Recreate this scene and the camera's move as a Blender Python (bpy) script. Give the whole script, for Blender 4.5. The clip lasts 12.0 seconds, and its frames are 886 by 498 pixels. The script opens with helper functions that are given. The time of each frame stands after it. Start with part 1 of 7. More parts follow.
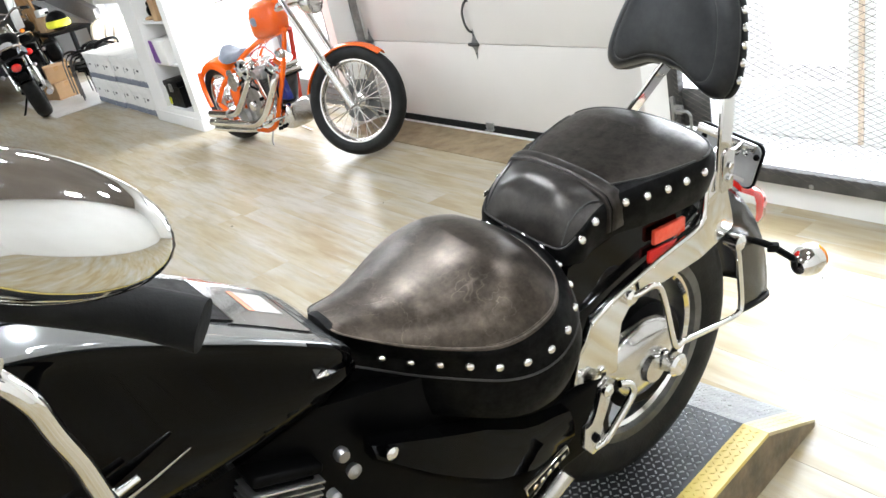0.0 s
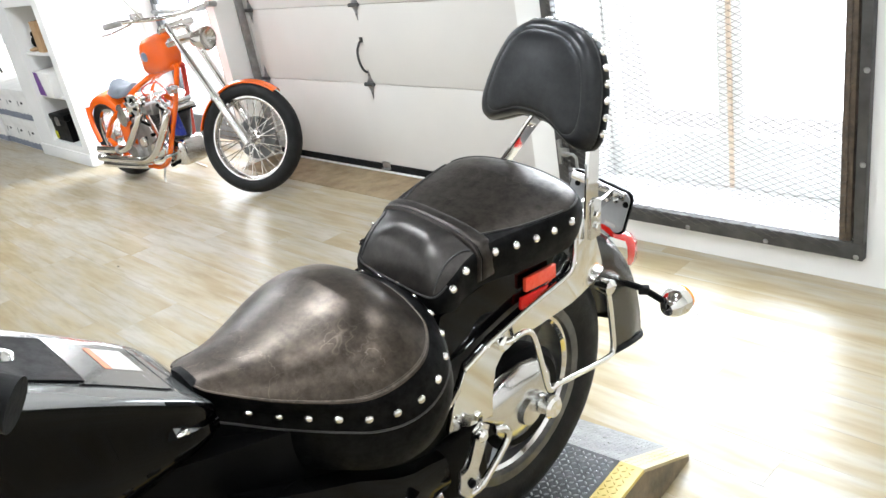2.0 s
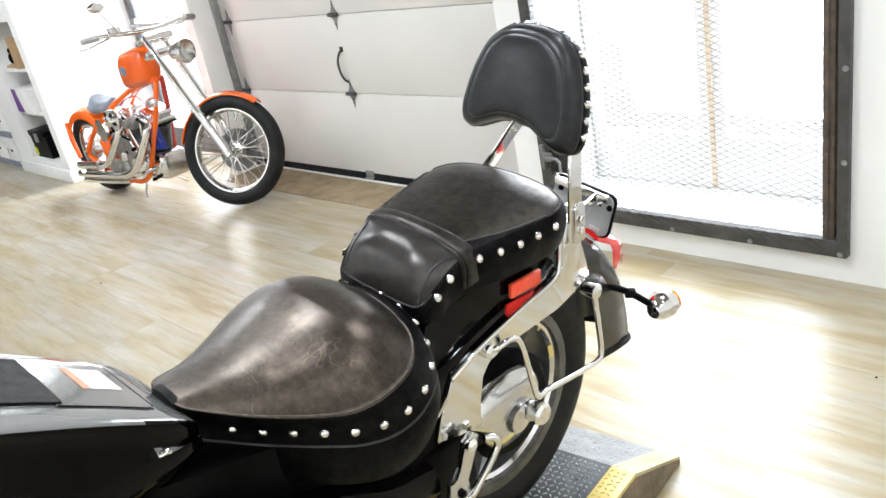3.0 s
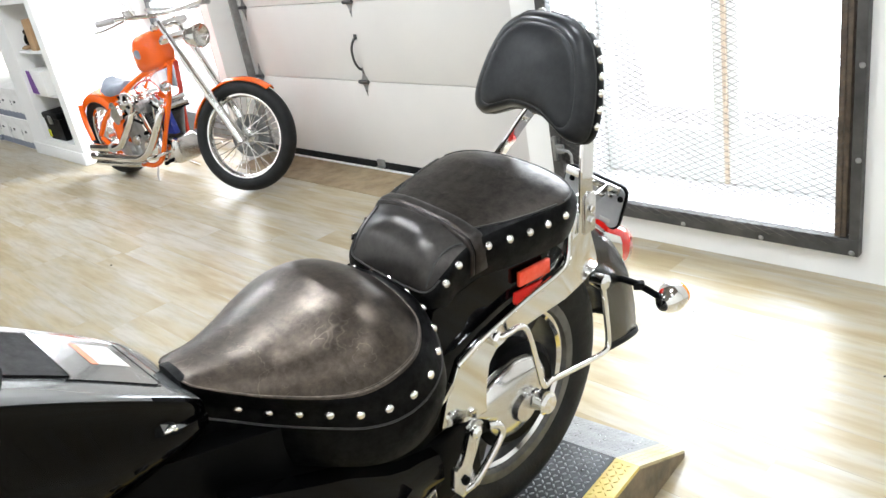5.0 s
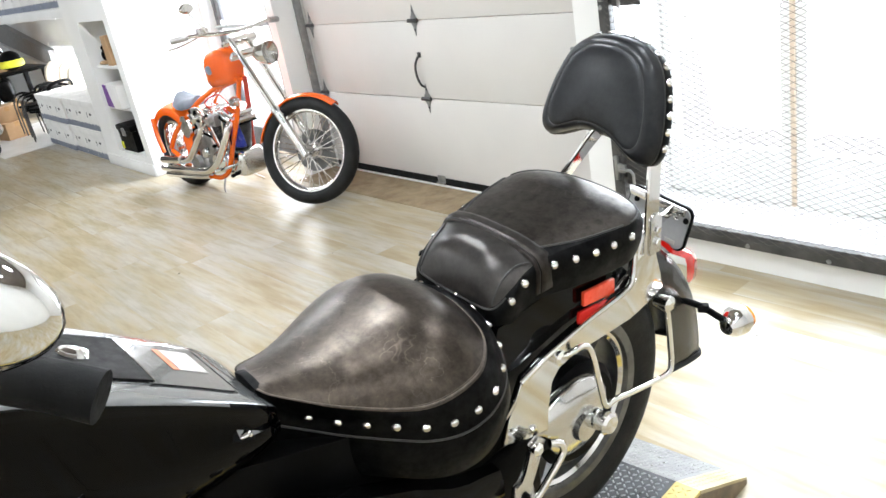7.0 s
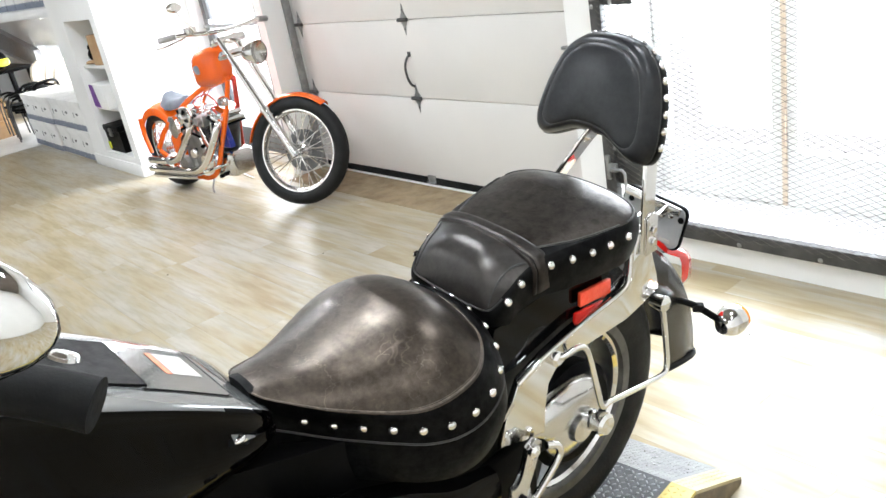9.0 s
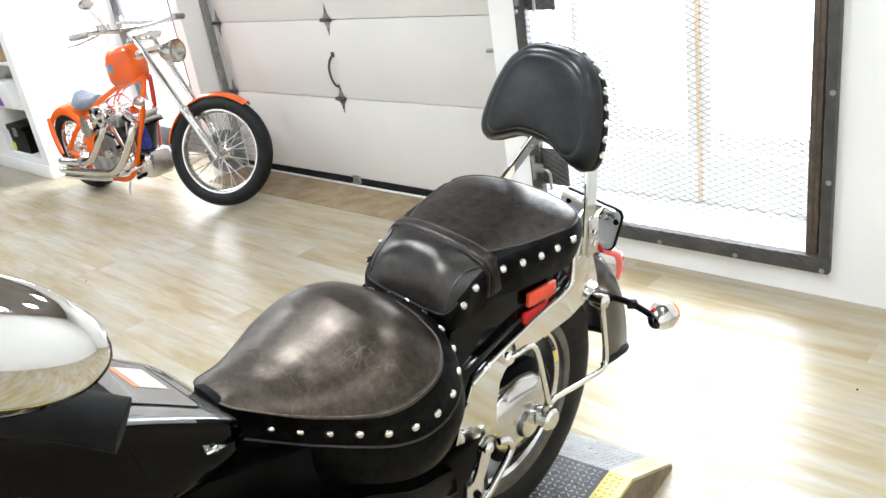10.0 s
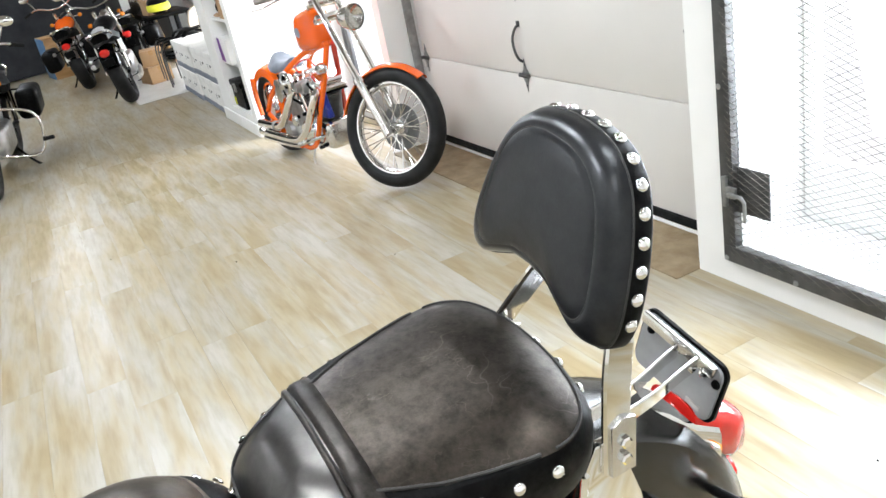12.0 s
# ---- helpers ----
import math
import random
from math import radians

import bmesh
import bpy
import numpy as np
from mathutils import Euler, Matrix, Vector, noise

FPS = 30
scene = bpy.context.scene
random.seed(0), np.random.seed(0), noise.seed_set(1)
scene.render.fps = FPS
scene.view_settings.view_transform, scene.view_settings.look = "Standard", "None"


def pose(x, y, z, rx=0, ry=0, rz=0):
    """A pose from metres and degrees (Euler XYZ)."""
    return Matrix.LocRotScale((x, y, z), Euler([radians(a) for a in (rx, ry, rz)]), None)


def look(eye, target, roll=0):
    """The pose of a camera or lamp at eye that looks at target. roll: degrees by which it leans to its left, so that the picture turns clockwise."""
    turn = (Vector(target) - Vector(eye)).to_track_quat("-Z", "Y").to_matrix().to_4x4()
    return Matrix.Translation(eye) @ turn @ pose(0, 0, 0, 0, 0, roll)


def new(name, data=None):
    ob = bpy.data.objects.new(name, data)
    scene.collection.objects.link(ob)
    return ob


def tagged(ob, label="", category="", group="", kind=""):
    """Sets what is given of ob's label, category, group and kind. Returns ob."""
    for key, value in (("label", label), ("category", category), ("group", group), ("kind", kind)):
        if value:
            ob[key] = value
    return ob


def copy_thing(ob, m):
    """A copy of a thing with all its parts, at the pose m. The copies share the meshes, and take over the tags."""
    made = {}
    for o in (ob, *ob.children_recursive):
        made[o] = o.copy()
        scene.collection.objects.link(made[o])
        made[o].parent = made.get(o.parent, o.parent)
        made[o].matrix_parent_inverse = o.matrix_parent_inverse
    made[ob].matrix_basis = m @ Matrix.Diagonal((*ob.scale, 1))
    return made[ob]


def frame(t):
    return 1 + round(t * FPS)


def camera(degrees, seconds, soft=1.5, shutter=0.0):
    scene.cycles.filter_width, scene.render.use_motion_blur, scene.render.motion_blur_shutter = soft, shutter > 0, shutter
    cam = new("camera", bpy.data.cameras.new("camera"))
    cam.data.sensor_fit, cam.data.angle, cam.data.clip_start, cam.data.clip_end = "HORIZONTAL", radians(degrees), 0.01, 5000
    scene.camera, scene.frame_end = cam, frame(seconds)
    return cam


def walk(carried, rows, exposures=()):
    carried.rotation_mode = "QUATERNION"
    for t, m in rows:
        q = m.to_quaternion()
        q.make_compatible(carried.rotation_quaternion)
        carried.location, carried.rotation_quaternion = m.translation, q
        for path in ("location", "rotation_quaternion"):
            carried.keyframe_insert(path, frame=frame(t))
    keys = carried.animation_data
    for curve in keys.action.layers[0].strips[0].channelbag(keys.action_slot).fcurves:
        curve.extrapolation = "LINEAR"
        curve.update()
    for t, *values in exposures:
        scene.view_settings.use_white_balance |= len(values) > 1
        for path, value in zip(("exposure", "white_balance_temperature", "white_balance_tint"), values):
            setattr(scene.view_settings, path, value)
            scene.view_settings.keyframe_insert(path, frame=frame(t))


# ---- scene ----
cam = camera(57.7, 12.0)
PATH = [
    (0, (2.175, -2.685, 1.469), (0.643, -1.701, 0.641), -13.2),
    (0.5, (2.206, -2.648, 1.48), (0.782, -1.495, 0.679), -11.3),
    (1, (2.226, -2.644, 1.491), (0.82, -1.458, 0.706), -9.6),
    (1.5, (2.224, -2.639, 1.488), (0.833, -1.443, 0.691), -9.4),
    (2, (2.215, -2.636, 1.487), (0.817, -1.449, 0.69), -10.5),
    (2.5, (2.214, -2.627, 1.489), (0.824, -1.414, 0.717), -10.9),
    (3, (2.208, -2.623, 1.481), (0.83, -1.405, 0.695), -11.5),
    (5, (2.209, -2.626, 1.471), (0.818, -1.432, 0.671), -10.5),
    (5.5, (2.204, -2.638, 1.478), (0.753, -1.505, 0.697), -11.2),
    (6, (2.198, -2.649, 1.479), (0.724, -1.538, 0.71), -10.1),
    (6.5, (2.204, -2.652, 1.482), (0.719, -1.537, 0.741), -10.8),
    (7, (2.213, -2.655, 1.488), (0.724, -1.545, 0.746), -10.7),
    (9, (2.194, -2.655, 1.486), (0.724, -1.525, 0.739), -10.6),
    (9.5, (2.176, -2.7, 1.502), (0.776, -1.487, 0.749), -8.2),
    (10, (2.17, -2.723, 1.527), (0.848, -1.447, 0.739), -9.1),
    (10.5, (2.18, -2.543, 1.516), (0.628, -1.501, 0.804), -5.9),
    (11, (2.181, -2.372, 1.511), (0.633, -1.374, 0.729), -7.5),
    (11.5, (2.05, -2.195, 1.46), (0.465, -1.381, 0.552), -10.1),
    (12, (1.933, -1.904, 1.488), (0.253, -1.178, 0.681), -11.9),
]
walk(cam, [(t, look(eye, target, roll)) for t, eye, target, roll in PATH], [(0, -0.18, 6200, 10), (12, -0.18, 6200, 10)])

# ---- world and light ----
world = bpy.data.worlds.new("world")
scene.world = world
world.use_nodes = True
wn = world.node_tree
sky = wn.nodes.new("ShaderNodeTexSky")
sky.sky_type = "NISHITA"
sky.sun_disc = False
sky.sun_elevation = radians(48)
sky.sun_rotation = radians(8)
sky.air_density, sky.dust_density = 1.0, 2.0
wn.links.new(sky.outputs[0], wn.nodes["Background"].inputs[0])
wn.nodes["Background"].inputs[1].default_value = 0.15
sun = new("sun", bpy.data.lights.new("sun", "SUN"))
sun.data.energy, sun.data.angle, sun.data.color = 3.0, radians(0.6), (1.0, 0.95, 0.88)
sun.matrix_world = look((4, -14, 18), (1.5, 8, 0))


def area(name, eye, target, sx, sy, watts, color=(1, 1, 1)):
    ob = new(name, bpy.data.lights.new(name, "AREA"))
    ob.data.shape, ob.data.size, ob.data.size_y = "RECTANGLE", sx, sy
    ob.data.energy, ob.data.color = watts, color
    ob.matrix_world = look(eye, target)
    return ob


area("gate_daylight", (0.64, 0.42, 1.2), (0.64, -2.0, 0.5), 1.1, 1.7, 92, (0.88, 0.95, 1.0))
area("nook_daylight", (-8.4, 0.40, 0.60), (-8.5, -2.0, -0.2), 2.2, 0.5, 85, (0.93, 0.97, 1.0))
area("glass_door_daylight", (-3.55, 0.5, 1.15), (-3.35, -2.0, 0.5), 0.95, 1.8, 55, (0.93, 0.97, 1.0))


# ---- materials ----
def mat(name):
    m = bpy.data.materials.new(name)
    m.use_nodes = True
    return m, m.node_tree, m.node_tree.nodes["Principled BSDF"]


def ramp(nt, fac, stops):
    r = nt.nodes.new("ShaderNodeValToRGB")
    el = r.color_ramp.elements
    while len(el) < len(stops):
        el.new(0.5)
    for e, (p, c) in zip(el, stops):
        e.position, e.color = p, (*c, 1) if len(c) == 3 else c
    nt.links.new(fac, r.inputs[0])
    return r.outputs[0]


def tex(nt, scale, detail=4.0, rough=0.55, stretch=(1, 1, 1), kind="object"):
    co = nt.nodes.new("ShaderNodeTexCoord")
    mp = nt.nodes.new("ShaderNodeMapping")
    mp.inputs["Scale"].default_value = stretch
    nt.links.new(co.outputs["Object"], mp.inputs[0])
    n = nt.nodes.new("ShaderNodeTexNoise")
    n.inputs["Scale"].default_value, n.inputs["Detail"].default_value, n.inputs["Roughness"].default_value = scale, detail, rough
    nt.links.new(mp.outputs[0], n.inputs["Vector"])
    return n.outputs["Fac"]


def bump(nt, bsdf, height, strength, distance):
    b = nt.nodes.new("ShaderNodeBump")
    b.inputs["Strength"].default_value, b.inputs["Distance"].default_value = strength, distance
    nt.links.new(height, b.inputs["Height"])
    nt.links.new(b.outputs[0], bsdf.inputs["Normal"])


def surface(name, lo, hi, scale=8.0, rough=(0.4, 0.6), metal=0.0, bump_at=0.0, bump_scale=60.0, stretch=(1, 1, 1), coat=0.0, spec=None):
    """A surface whose colour drifts between two tones, with its own gloss and fine relief."""
    m, nt, b = mat(name)
    f = tex(nt, scale, stretch=stretch)
    nt.links.new(ramp(nt, f, [(0.32, lo), (0.68, hi)]), b.inputs["Base Color"])
    g = tex(nt, scale * 2.3, 5.0, stretch=stretch)
    nt.links.new(ramp(nt, g, [(0.3, (rough[0],) * 3), (0.7, (rough[1],) * 3)]), b.inputs["Roughness"])
    b.inputs["Metallic"].default_value = metal
    b.inputs["Coat Weight"].default_value = coat
    b.inputs["Coat Roughness"].default_value = 0.04
    if spec is not None:
        b.inputs["Specular IOR Level"].default_value = spec
    if bump_at:
        bump(nt, b, tex(nt, bump_scale, 3.0, stretch=stretch), 1.0, bump_at)
    return m


def glowing(name, color, strength):
    m, nt, b = mat(name)
    b.inputs["Base Color"].default_value = (*color, 1)
    b.inputs["Emission Color"].default_value = (*color, 1)
    b.inputs["Emission Strength"].default_value = strength
    return m


def leather(name, lo, hi, rough, worn=0.5, spec=0.3, tint=(1.0, 1.0, 1.0), relief=0.35, mottle=1.0):
    m, nt, b = mat(name)
    f = tex(nt, 26.0, 9.0, 0.74)
    base = ramp(nt, f, [(0.38, lo), (0.62, hi)])
    # fine pale creases that wander over the hide, at two scales
    lines = []
    for scale, thin in ((9.0, 0.0045), (33.0, 0.009)):
        lines.append(ramp(nt, tex(nt, scale, 3.0, 0.5, (1.0, 0.7, 1.0)), [(0.5 - thin, (0, 0, 0)), (0.5, (1, 1, 1)), (0.5 + thin, (0, 0, 0))]))
    both = nt.nodes.new("ShaderNodeMath")
    both.operation = "MAXIMUM"
    nt.links.new(lines[0], both.inputs[0]), nt.links.new(lines[1], both.inputs[1])
    line = both.outputs[0]
    where = ramp(nt, tex(nt, 13.0, 4.0), [(0.46, (0, 0, 0)), (0.70, (1, 1, 1))])
    mul = nt.nodes.new("ShaderNodeMath")
    mul.operation = "MULTIPLY"
    nt.links.new(line, mul.inputs[0]), nt.links.new(where, mul.inputs[1])
    scuff = nt.nodes.new("ShaderNodeMath")
    scuff.operation, scuff.inputs[1].default_value = "MULTIPLY", worn
    nt.links.new(mul.outputs[0], scuff.inputs[0])
    mix = nt.nodes.new("ShaderNodeMix")
    mix.data_type = "RGBA"
    nt.links.new(scuff.outputs[0], mix.inputs["Factor"])
    nt.links.new(base, mix.inputs["A"])
    mix.inputs["B"].default_value = (0.15, 0.125, 0.105, 1)
    nt.links.new(mix.outputs["Result"], b.inputs["Base Color"])
    nt.links.new(ramp(nt, tex(nt, 17.0, 9.0, 0.7), [(0.36, (rough[0],) * 3), (0.64, (rough[1],) * 3)]), b.inputs["Roughness"])
    v = nt.nodes.new("ShaderNodeTexVoronoi")
    v.inputs["Scale"].default_value = 420.0
    co = nt.nodes.new("ShaderNodeTexCoord")
    nt.links.new(co.outputs["Object"], v.inputs["Vector"])
    add = nt.nodes.new("ShaderNodeMath")
    add.operation = "ADD"
    grain = nt.nodes.new("ShaderNodeMath")
    grain.operation, grain.inputs[1].default_value = "MULTIPLY", 0.3
    nt.links.new(v.outputs["Distance"], grain.inputs[0])
    nt.links.new(grain.outputs[0], add.inputs[0])
    nt.links.new(tex(nt, 24.0, 4.0, 0.55), add.inputs[1])
    bump(nt, b, add.outputs[0], relief, 0.0007)
    polish = ramp(nt, tex(nt, 44.0, 10.0, 0.72), [(0.36, (spec * (1 - 0.4 * mottle),) * 3), (0.64, (min(spec * (1 + 0.5 * mottle), 1.0),) * 3)])
    nt.links.new(polish, b.inputs["Specular IOR Level"])
    b.inputs["Specular Tint"].default_value = (*tint, 1)
    return m


def plank_material(name, stops, rough=(0.29, 0.36)):
    m, nt, b = mat(name)
    b.inputs["Specular IOR Level"].default_value = 0.55
    info = nt.nodes.new("ShaderNodeObjectInfo")
    geo = nt.nodes.new("ShaderNodeNewGeometry")
    shift = nt.nodes.new("ShaderNodeVectorMath")
    shift.operation = "SCALE"
    shift.inputs[0].default_value = (37.0, 91.0, 53.0)
    nt.links.new(info.outputs["Random"], shift.inputs["Scale"])
    add = nt.nodes.new("ShaderNodeVectorMath")
    co = nt.nodes.new("ShaderNodeNewGeometry")
    nt.links.new(co.outputs["Position"], add.inputs[0])
    nt.links.new(shift.outputs[0], add.inputs[1])
    def streaks(where, stretch, scale, detail, rough, twist):
        mp = nt.nodes.new("ShaderNodeMapping")
        mp.inputs["Scale"].default_value = stretch
        nt.links.new(where, mp.inputs[0])
        n = nt.nodes.new("ShaderNodeTexNoise")
        n.inputs["Scale"].default_value, n.inputs["Detail"].default_value, n.inputs["Distortion"].default_value = scale, detail, twist
        n.inputs["Roughness"].default_value = rough
        nt.links.new(mp.outputs[0], n.inputs["Vector"])
        return n

    n = streaks(add.outputs[0], (1.1, 6.5, 1.0), 1.6, 3.0, 0.5, 0.1)
    broad = ramp(nt, n.outputs["Fac"], stops)
    fine = streaks(add.outputs[0], (3.5, 30.0, 1.0), 1.5, 4.0, 0.6, 0.2)
    grain = nt.nodes.new("ShaderNodeMix")
    grain.data_type, grain.blend_type = "RGBA", "MULTIPLY"
    grain.inputs["Factor"].default_value = 1.0
    nt.links.new(broad, grain.inputs["A"])
    nt.links.new(ramp(nt, fine.outputs["Fac"], [(0.32, (0.86, 0.845, 0.81)), (0.55, (1.0, 1.0, 1.0))]), grain.inputs["B"])
    col = grain.outputs["Result"]
    hsv = nt.nodes.new("ShaderNodeHueSaturation")
    var = nt.nodes.new("ShaderNodeMapRange")
    var.inputs["To Min"].default_value, var.inputs["To Max"].default_value = 0.96, 1.03
    mixr = nt.nodes.new("ShaderNodeMath")
    mixr.operation = "ADD"
    nt.links.new(info.outputs["Random"], mixr.inputs[0])
    nt.links.new(geo.outputs["Random Per Island"], mixr.inputs[1])
    fr = nt.nodes.new("ShaderNodeMath")
    fr.operation = "FRACT"
    nt.links.new(mixr.outputs[0], fr.inputs[0])
    nt.links.new(fr.outputs[0], var.inputs["Value"])
    nt.links.new(var.outputs[0], hsv.inputs["Value"])
    nt.links.new(col, hsv.inputs["Color"])
    nt.links.new(hsv.outputs[0], b.inputs["Base Color"])
    nt.links.new(ramp(nt, fine.outputs["Fac"], [(0.3, (rough[1],) * 3), (0.7, (rough[0],) * 3)]), b.inputs["Roughness"])
    bump(nt, b, fine.outputs["Fac"], 0.2, 0.0003)
    return m


M = {}
M["wall"] = surface("wall_paint", (0.78, 0.77, 0.745), (0.84, 0.835, 0.815), 1.3, (0.45, 0.6), bump_at=0.0004, bump_scale=180)
M["ceiling"] = surface("ceiling_paint", (0.17, 0.145, 0.125), (0.23, 0.20, 0.175), 1.0, (0.6, 0.75), bump_at=0.0006, bump_scale=120)
M["door_paint"] = surface("door_paint", (0.64, 0.615, 0.580), (0.70, 0.675, 0.638), 1.1, (0.38, 0.5), bump_at=0.0005, bump_scale=260)
M["trim"] = surface("white_trim", (0.78, 0.775, 0.76), (0.85, 0.845, 0.83), 3.0, (0.35, 0.5), bump_at=0.0003)
M["plank"] = plank_material("vinyl_plank", [(0.36, (0.318, 0.250, 0.138)), (0.47, (0.368, 0.308, 0.200)), (0.56, (0.374, 0.334, 0.258)), (0.68, (0.418, 0.392, 0.338))])
M["concrete"] = surface("brown_threshold", (0.21, 0.150, 0.080), (0.33, 0.250, 0.150), 9.0, (0.5, 0.75), bump_at=0.0012, bump_scale=70)
M["pale_floor"] = surface("pale_floor", (0.62, 0.61, 0.58), (0.72, 0.71, 0.69), 4.0, (0.3, 0.45))
M["black_rubber"] = surface("black_rubber", (0.006, 0.006, 0.006), (0.014, 0.0135, 0.013), 14, (0.55, 0.75), bump_at=0.0006, bump_scale=160, spec=0.12)
M["tyre"] = surface("tyre_rubber", (0.005, 0.005, 0.005), (0.011, 0.0108, 0.0105), 9, (0.5, 0.7), bump_at=0.0008, bump_scale=150, spec=0.3)
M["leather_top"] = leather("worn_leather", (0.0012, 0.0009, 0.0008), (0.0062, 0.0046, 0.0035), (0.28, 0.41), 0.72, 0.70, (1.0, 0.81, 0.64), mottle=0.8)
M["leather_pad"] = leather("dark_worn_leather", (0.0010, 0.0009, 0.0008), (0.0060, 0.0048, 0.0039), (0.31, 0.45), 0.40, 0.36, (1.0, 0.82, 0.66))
M["leather"] = leather("black_leather", (0.001, 0.001, 0.001), (0.003, 0.0029, 0.0028), (0.36, 0.5), 0.0, 0.085)
M["leather_back"] = leather("smooth_leather", (0.0026, 0.0030, 0.0040), (0.0042, 0.0047, 0.0060), (0.29, 0.37), 0.0, 0.46, mottle=0.3)
M["leather_roll"] = leather("gloss_leather", (0.0015, 0.0015, 0.0016), (0.006, 0.0056, 0.0055), (0.29, 0.38), 0.0, 0.66, (1.0, 0.92, 0.84), relief=0.15, mottle=0.5)
M["leather_rim"] = leather("soft_sheen_leather", (0.002, 0.0018, 0.0016), (0.008, 0.0067, 0.0058), (0.30, 0.46), 0.0, 0.36, (1.0, 0.88, 0.78))
M["stitch"] = surface("thread", (0.04, 0.032, 0.025), (0.14, 0.11, 0.085), 90, (0.6, 0.8))
M["piping"] = surface("leather_piping", (0.014, 0.013, 0.012), (0.03, 0.027, 0.024), 30, (0.35, 0.5))
M["black_paint"] = surface("black_gloss_paint", (0.0008, 0.0008, 0.0009), (0.0016, 0.0016, 0.0017), 3, (0.04, 0.08), spec=0.16)
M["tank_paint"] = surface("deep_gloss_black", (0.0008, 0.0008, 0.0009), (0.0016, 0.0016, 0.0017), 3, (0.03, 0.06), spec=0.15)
# two greys that put the bright reflections on the black tank into its colour
M["tank_top_grey"] = surface("tank_top_reflection", (0.105, 0.105, 0.103), (0.15, 0.15, 0.147), 5, (0.12, 0.2), coat=1.0)
M["panel_grey"] = surface("dash_reflection_grey", (0.095, 0.095, 0.090), (0.125, 0.125, 0.118), 5, (0.10, 0.18), coat=1.0)
# base colour lifted to brown-grey for the floor mirrored in the black fender
M["fender_paint"] = surface("floor_reflection_black", (0.008, 0.0072, 0.0064), (0.017, 0.0152, 0.013), 14, (0.14, 0.26), spec=0.6)
M["black_satin"] = surface("black_satin", (0.0015, 0.0015, 0.0015), (0.004, 0.0039, 0.0039), 12, (0.35, 0.5), bump_at=0.0003, spec=0.06)
M["chrome"] = surface("chrome", (0.80, 0.79, 0.77), (0.88, 0.87, 0.85), 5, (0.04, 0.09), metal=1.0)
M["brushed"] = surface("polished_alloy", (0.62, 0.61, 0.59), (0.78, 0.77, 0.75), 8, (0.16, 0.28), metal=1.0)
M["dull_alloy"] = surface("dull_alloy", (0.34, 0.335, 0.325), (0.5, 0.49, 0.48), 14, (0.32, 0.5), metal=1.0, bump_at=0.0004)
M["steel"] = surface("dark_steel", (0.055, 0.054, 0.053), (0.10, 0.098, 0.095), 10, (0.4, 0.6), metal=0.5, bump_at=0.0004, bump_scale=90)
M["rusty"] = surface("rusty_steel", (0.07, 0.055, 0.042), (0.15, 0.11, 0.075), 24, (0.5, 0.7), metal=0.3, bump_at=0.0006)
M["galv"] = surface("galvanised_steel", (0.24, 0.24, 0.235), (0.38, 0.38, 0.37), 22, (0.35, 0.55), metal=0.8)
M["mesh_wire"] = surface("wire_steel", (0.07, 0.062, 0.054), (0.13, 0.12, 0.105), 40, (0.45, 0.6), metal=0.5)
M["orange"] = surface("orange_paint", (0.74, 0.100, 0.005), (0.80, 0.128, 0.008), 2.5, (0.14, 0.2), coat=0.35)
M["red_paint"] = surface("red_frame_paint", (0.52, 0.035, 0.02), (0.62, 0.05, 0.028), 3, (0.18, 0.25), coat=0.8)
M["red_lens"] = surface("red_lens", (0.62, 0.012, 0.008), (0.72, 0.02, 0.014), 20, (0.08, 0.14), coat=0.6)
M["red_reflector"] = surface("red_reflector", (0.92, 0.06, 0.02), (0.96, 0.10, 0.04), 90, (0.12, 0.2), coat=0.6, bump_at=0.0004, bump_scale=400)
M["amber"] = surface("amber_lens", (0.75, 0.20, 0.015), (0.85, 0.28, 0.03), 30, (0.1, 0.16), coat=0.5)
M["plate_grey"] = surface("plate_backing", (0.30, 0.30, 0.30), (0.38, 0.38, 0.375), 18, (0.4, 0.55), metal=0.0)
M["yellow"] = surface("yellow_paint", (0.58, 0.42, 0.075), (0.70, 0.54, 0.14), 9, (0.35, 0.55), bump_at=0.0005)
# the yellow again, with the glare on the sloping flap mixed into it
M["cream"] = surface("glare_pale_yellow", (0.52, 0.43, 0.22), (0.62, 0.54, 0.34), 12, (0.4, 0.6), bump_at=0.0005)
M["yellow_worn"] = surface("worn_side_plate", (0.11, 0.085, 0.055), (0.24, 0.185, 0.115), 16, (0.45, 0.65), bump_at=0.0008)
M["deck"] = surface("deck_plate", (0.008, 0.0082, 0.009), (0.022, 0.022, 0.023), 10, (0.38, 0.5), bump_at=0.0003, spec=0.22)
# tread plate lighter than the deck: the slope's bright reflection as base colour
M["flap"] = surface("tread_plate_glare", (0.16, 0.16, 0.165), (0.28, 0.28, 0.28), 12, (0.3, 0.45), metal=0.6, bump_at=0.0003)
M["tread_top"] = surface("worn_tread", (0.25, 0.25, 0.25), (0.42, 0.42, 0.41), 30, (0.25, 0.4), metal=0.8)
M["dark_fins"] = surface("shaded_fins", (0.10, 0.10, 0.10), (0.22, 0.22, 0.215), 14, (0.35, 0.5), metal=0.8)
M["door_frame"] = surface("grey_door_frame", (0.16, 0.16, 0.165), (0.22, 0.22, 0.225), 6, (0.35, 0.5), metal=0.3)
# warning label colours, contrast lowered for the glare lying over them
M["label_white"] = surface("label_paper", (0.46, 0.44, 0.41), (0.54, 0.52, 0.49), 30, (0.3, 0.4))
M["label_orange"] = surface("label_orange", (0.62, 0.20, 0.11), (0.70, 0.26, 0.15), 30, (0.4, 0.5))
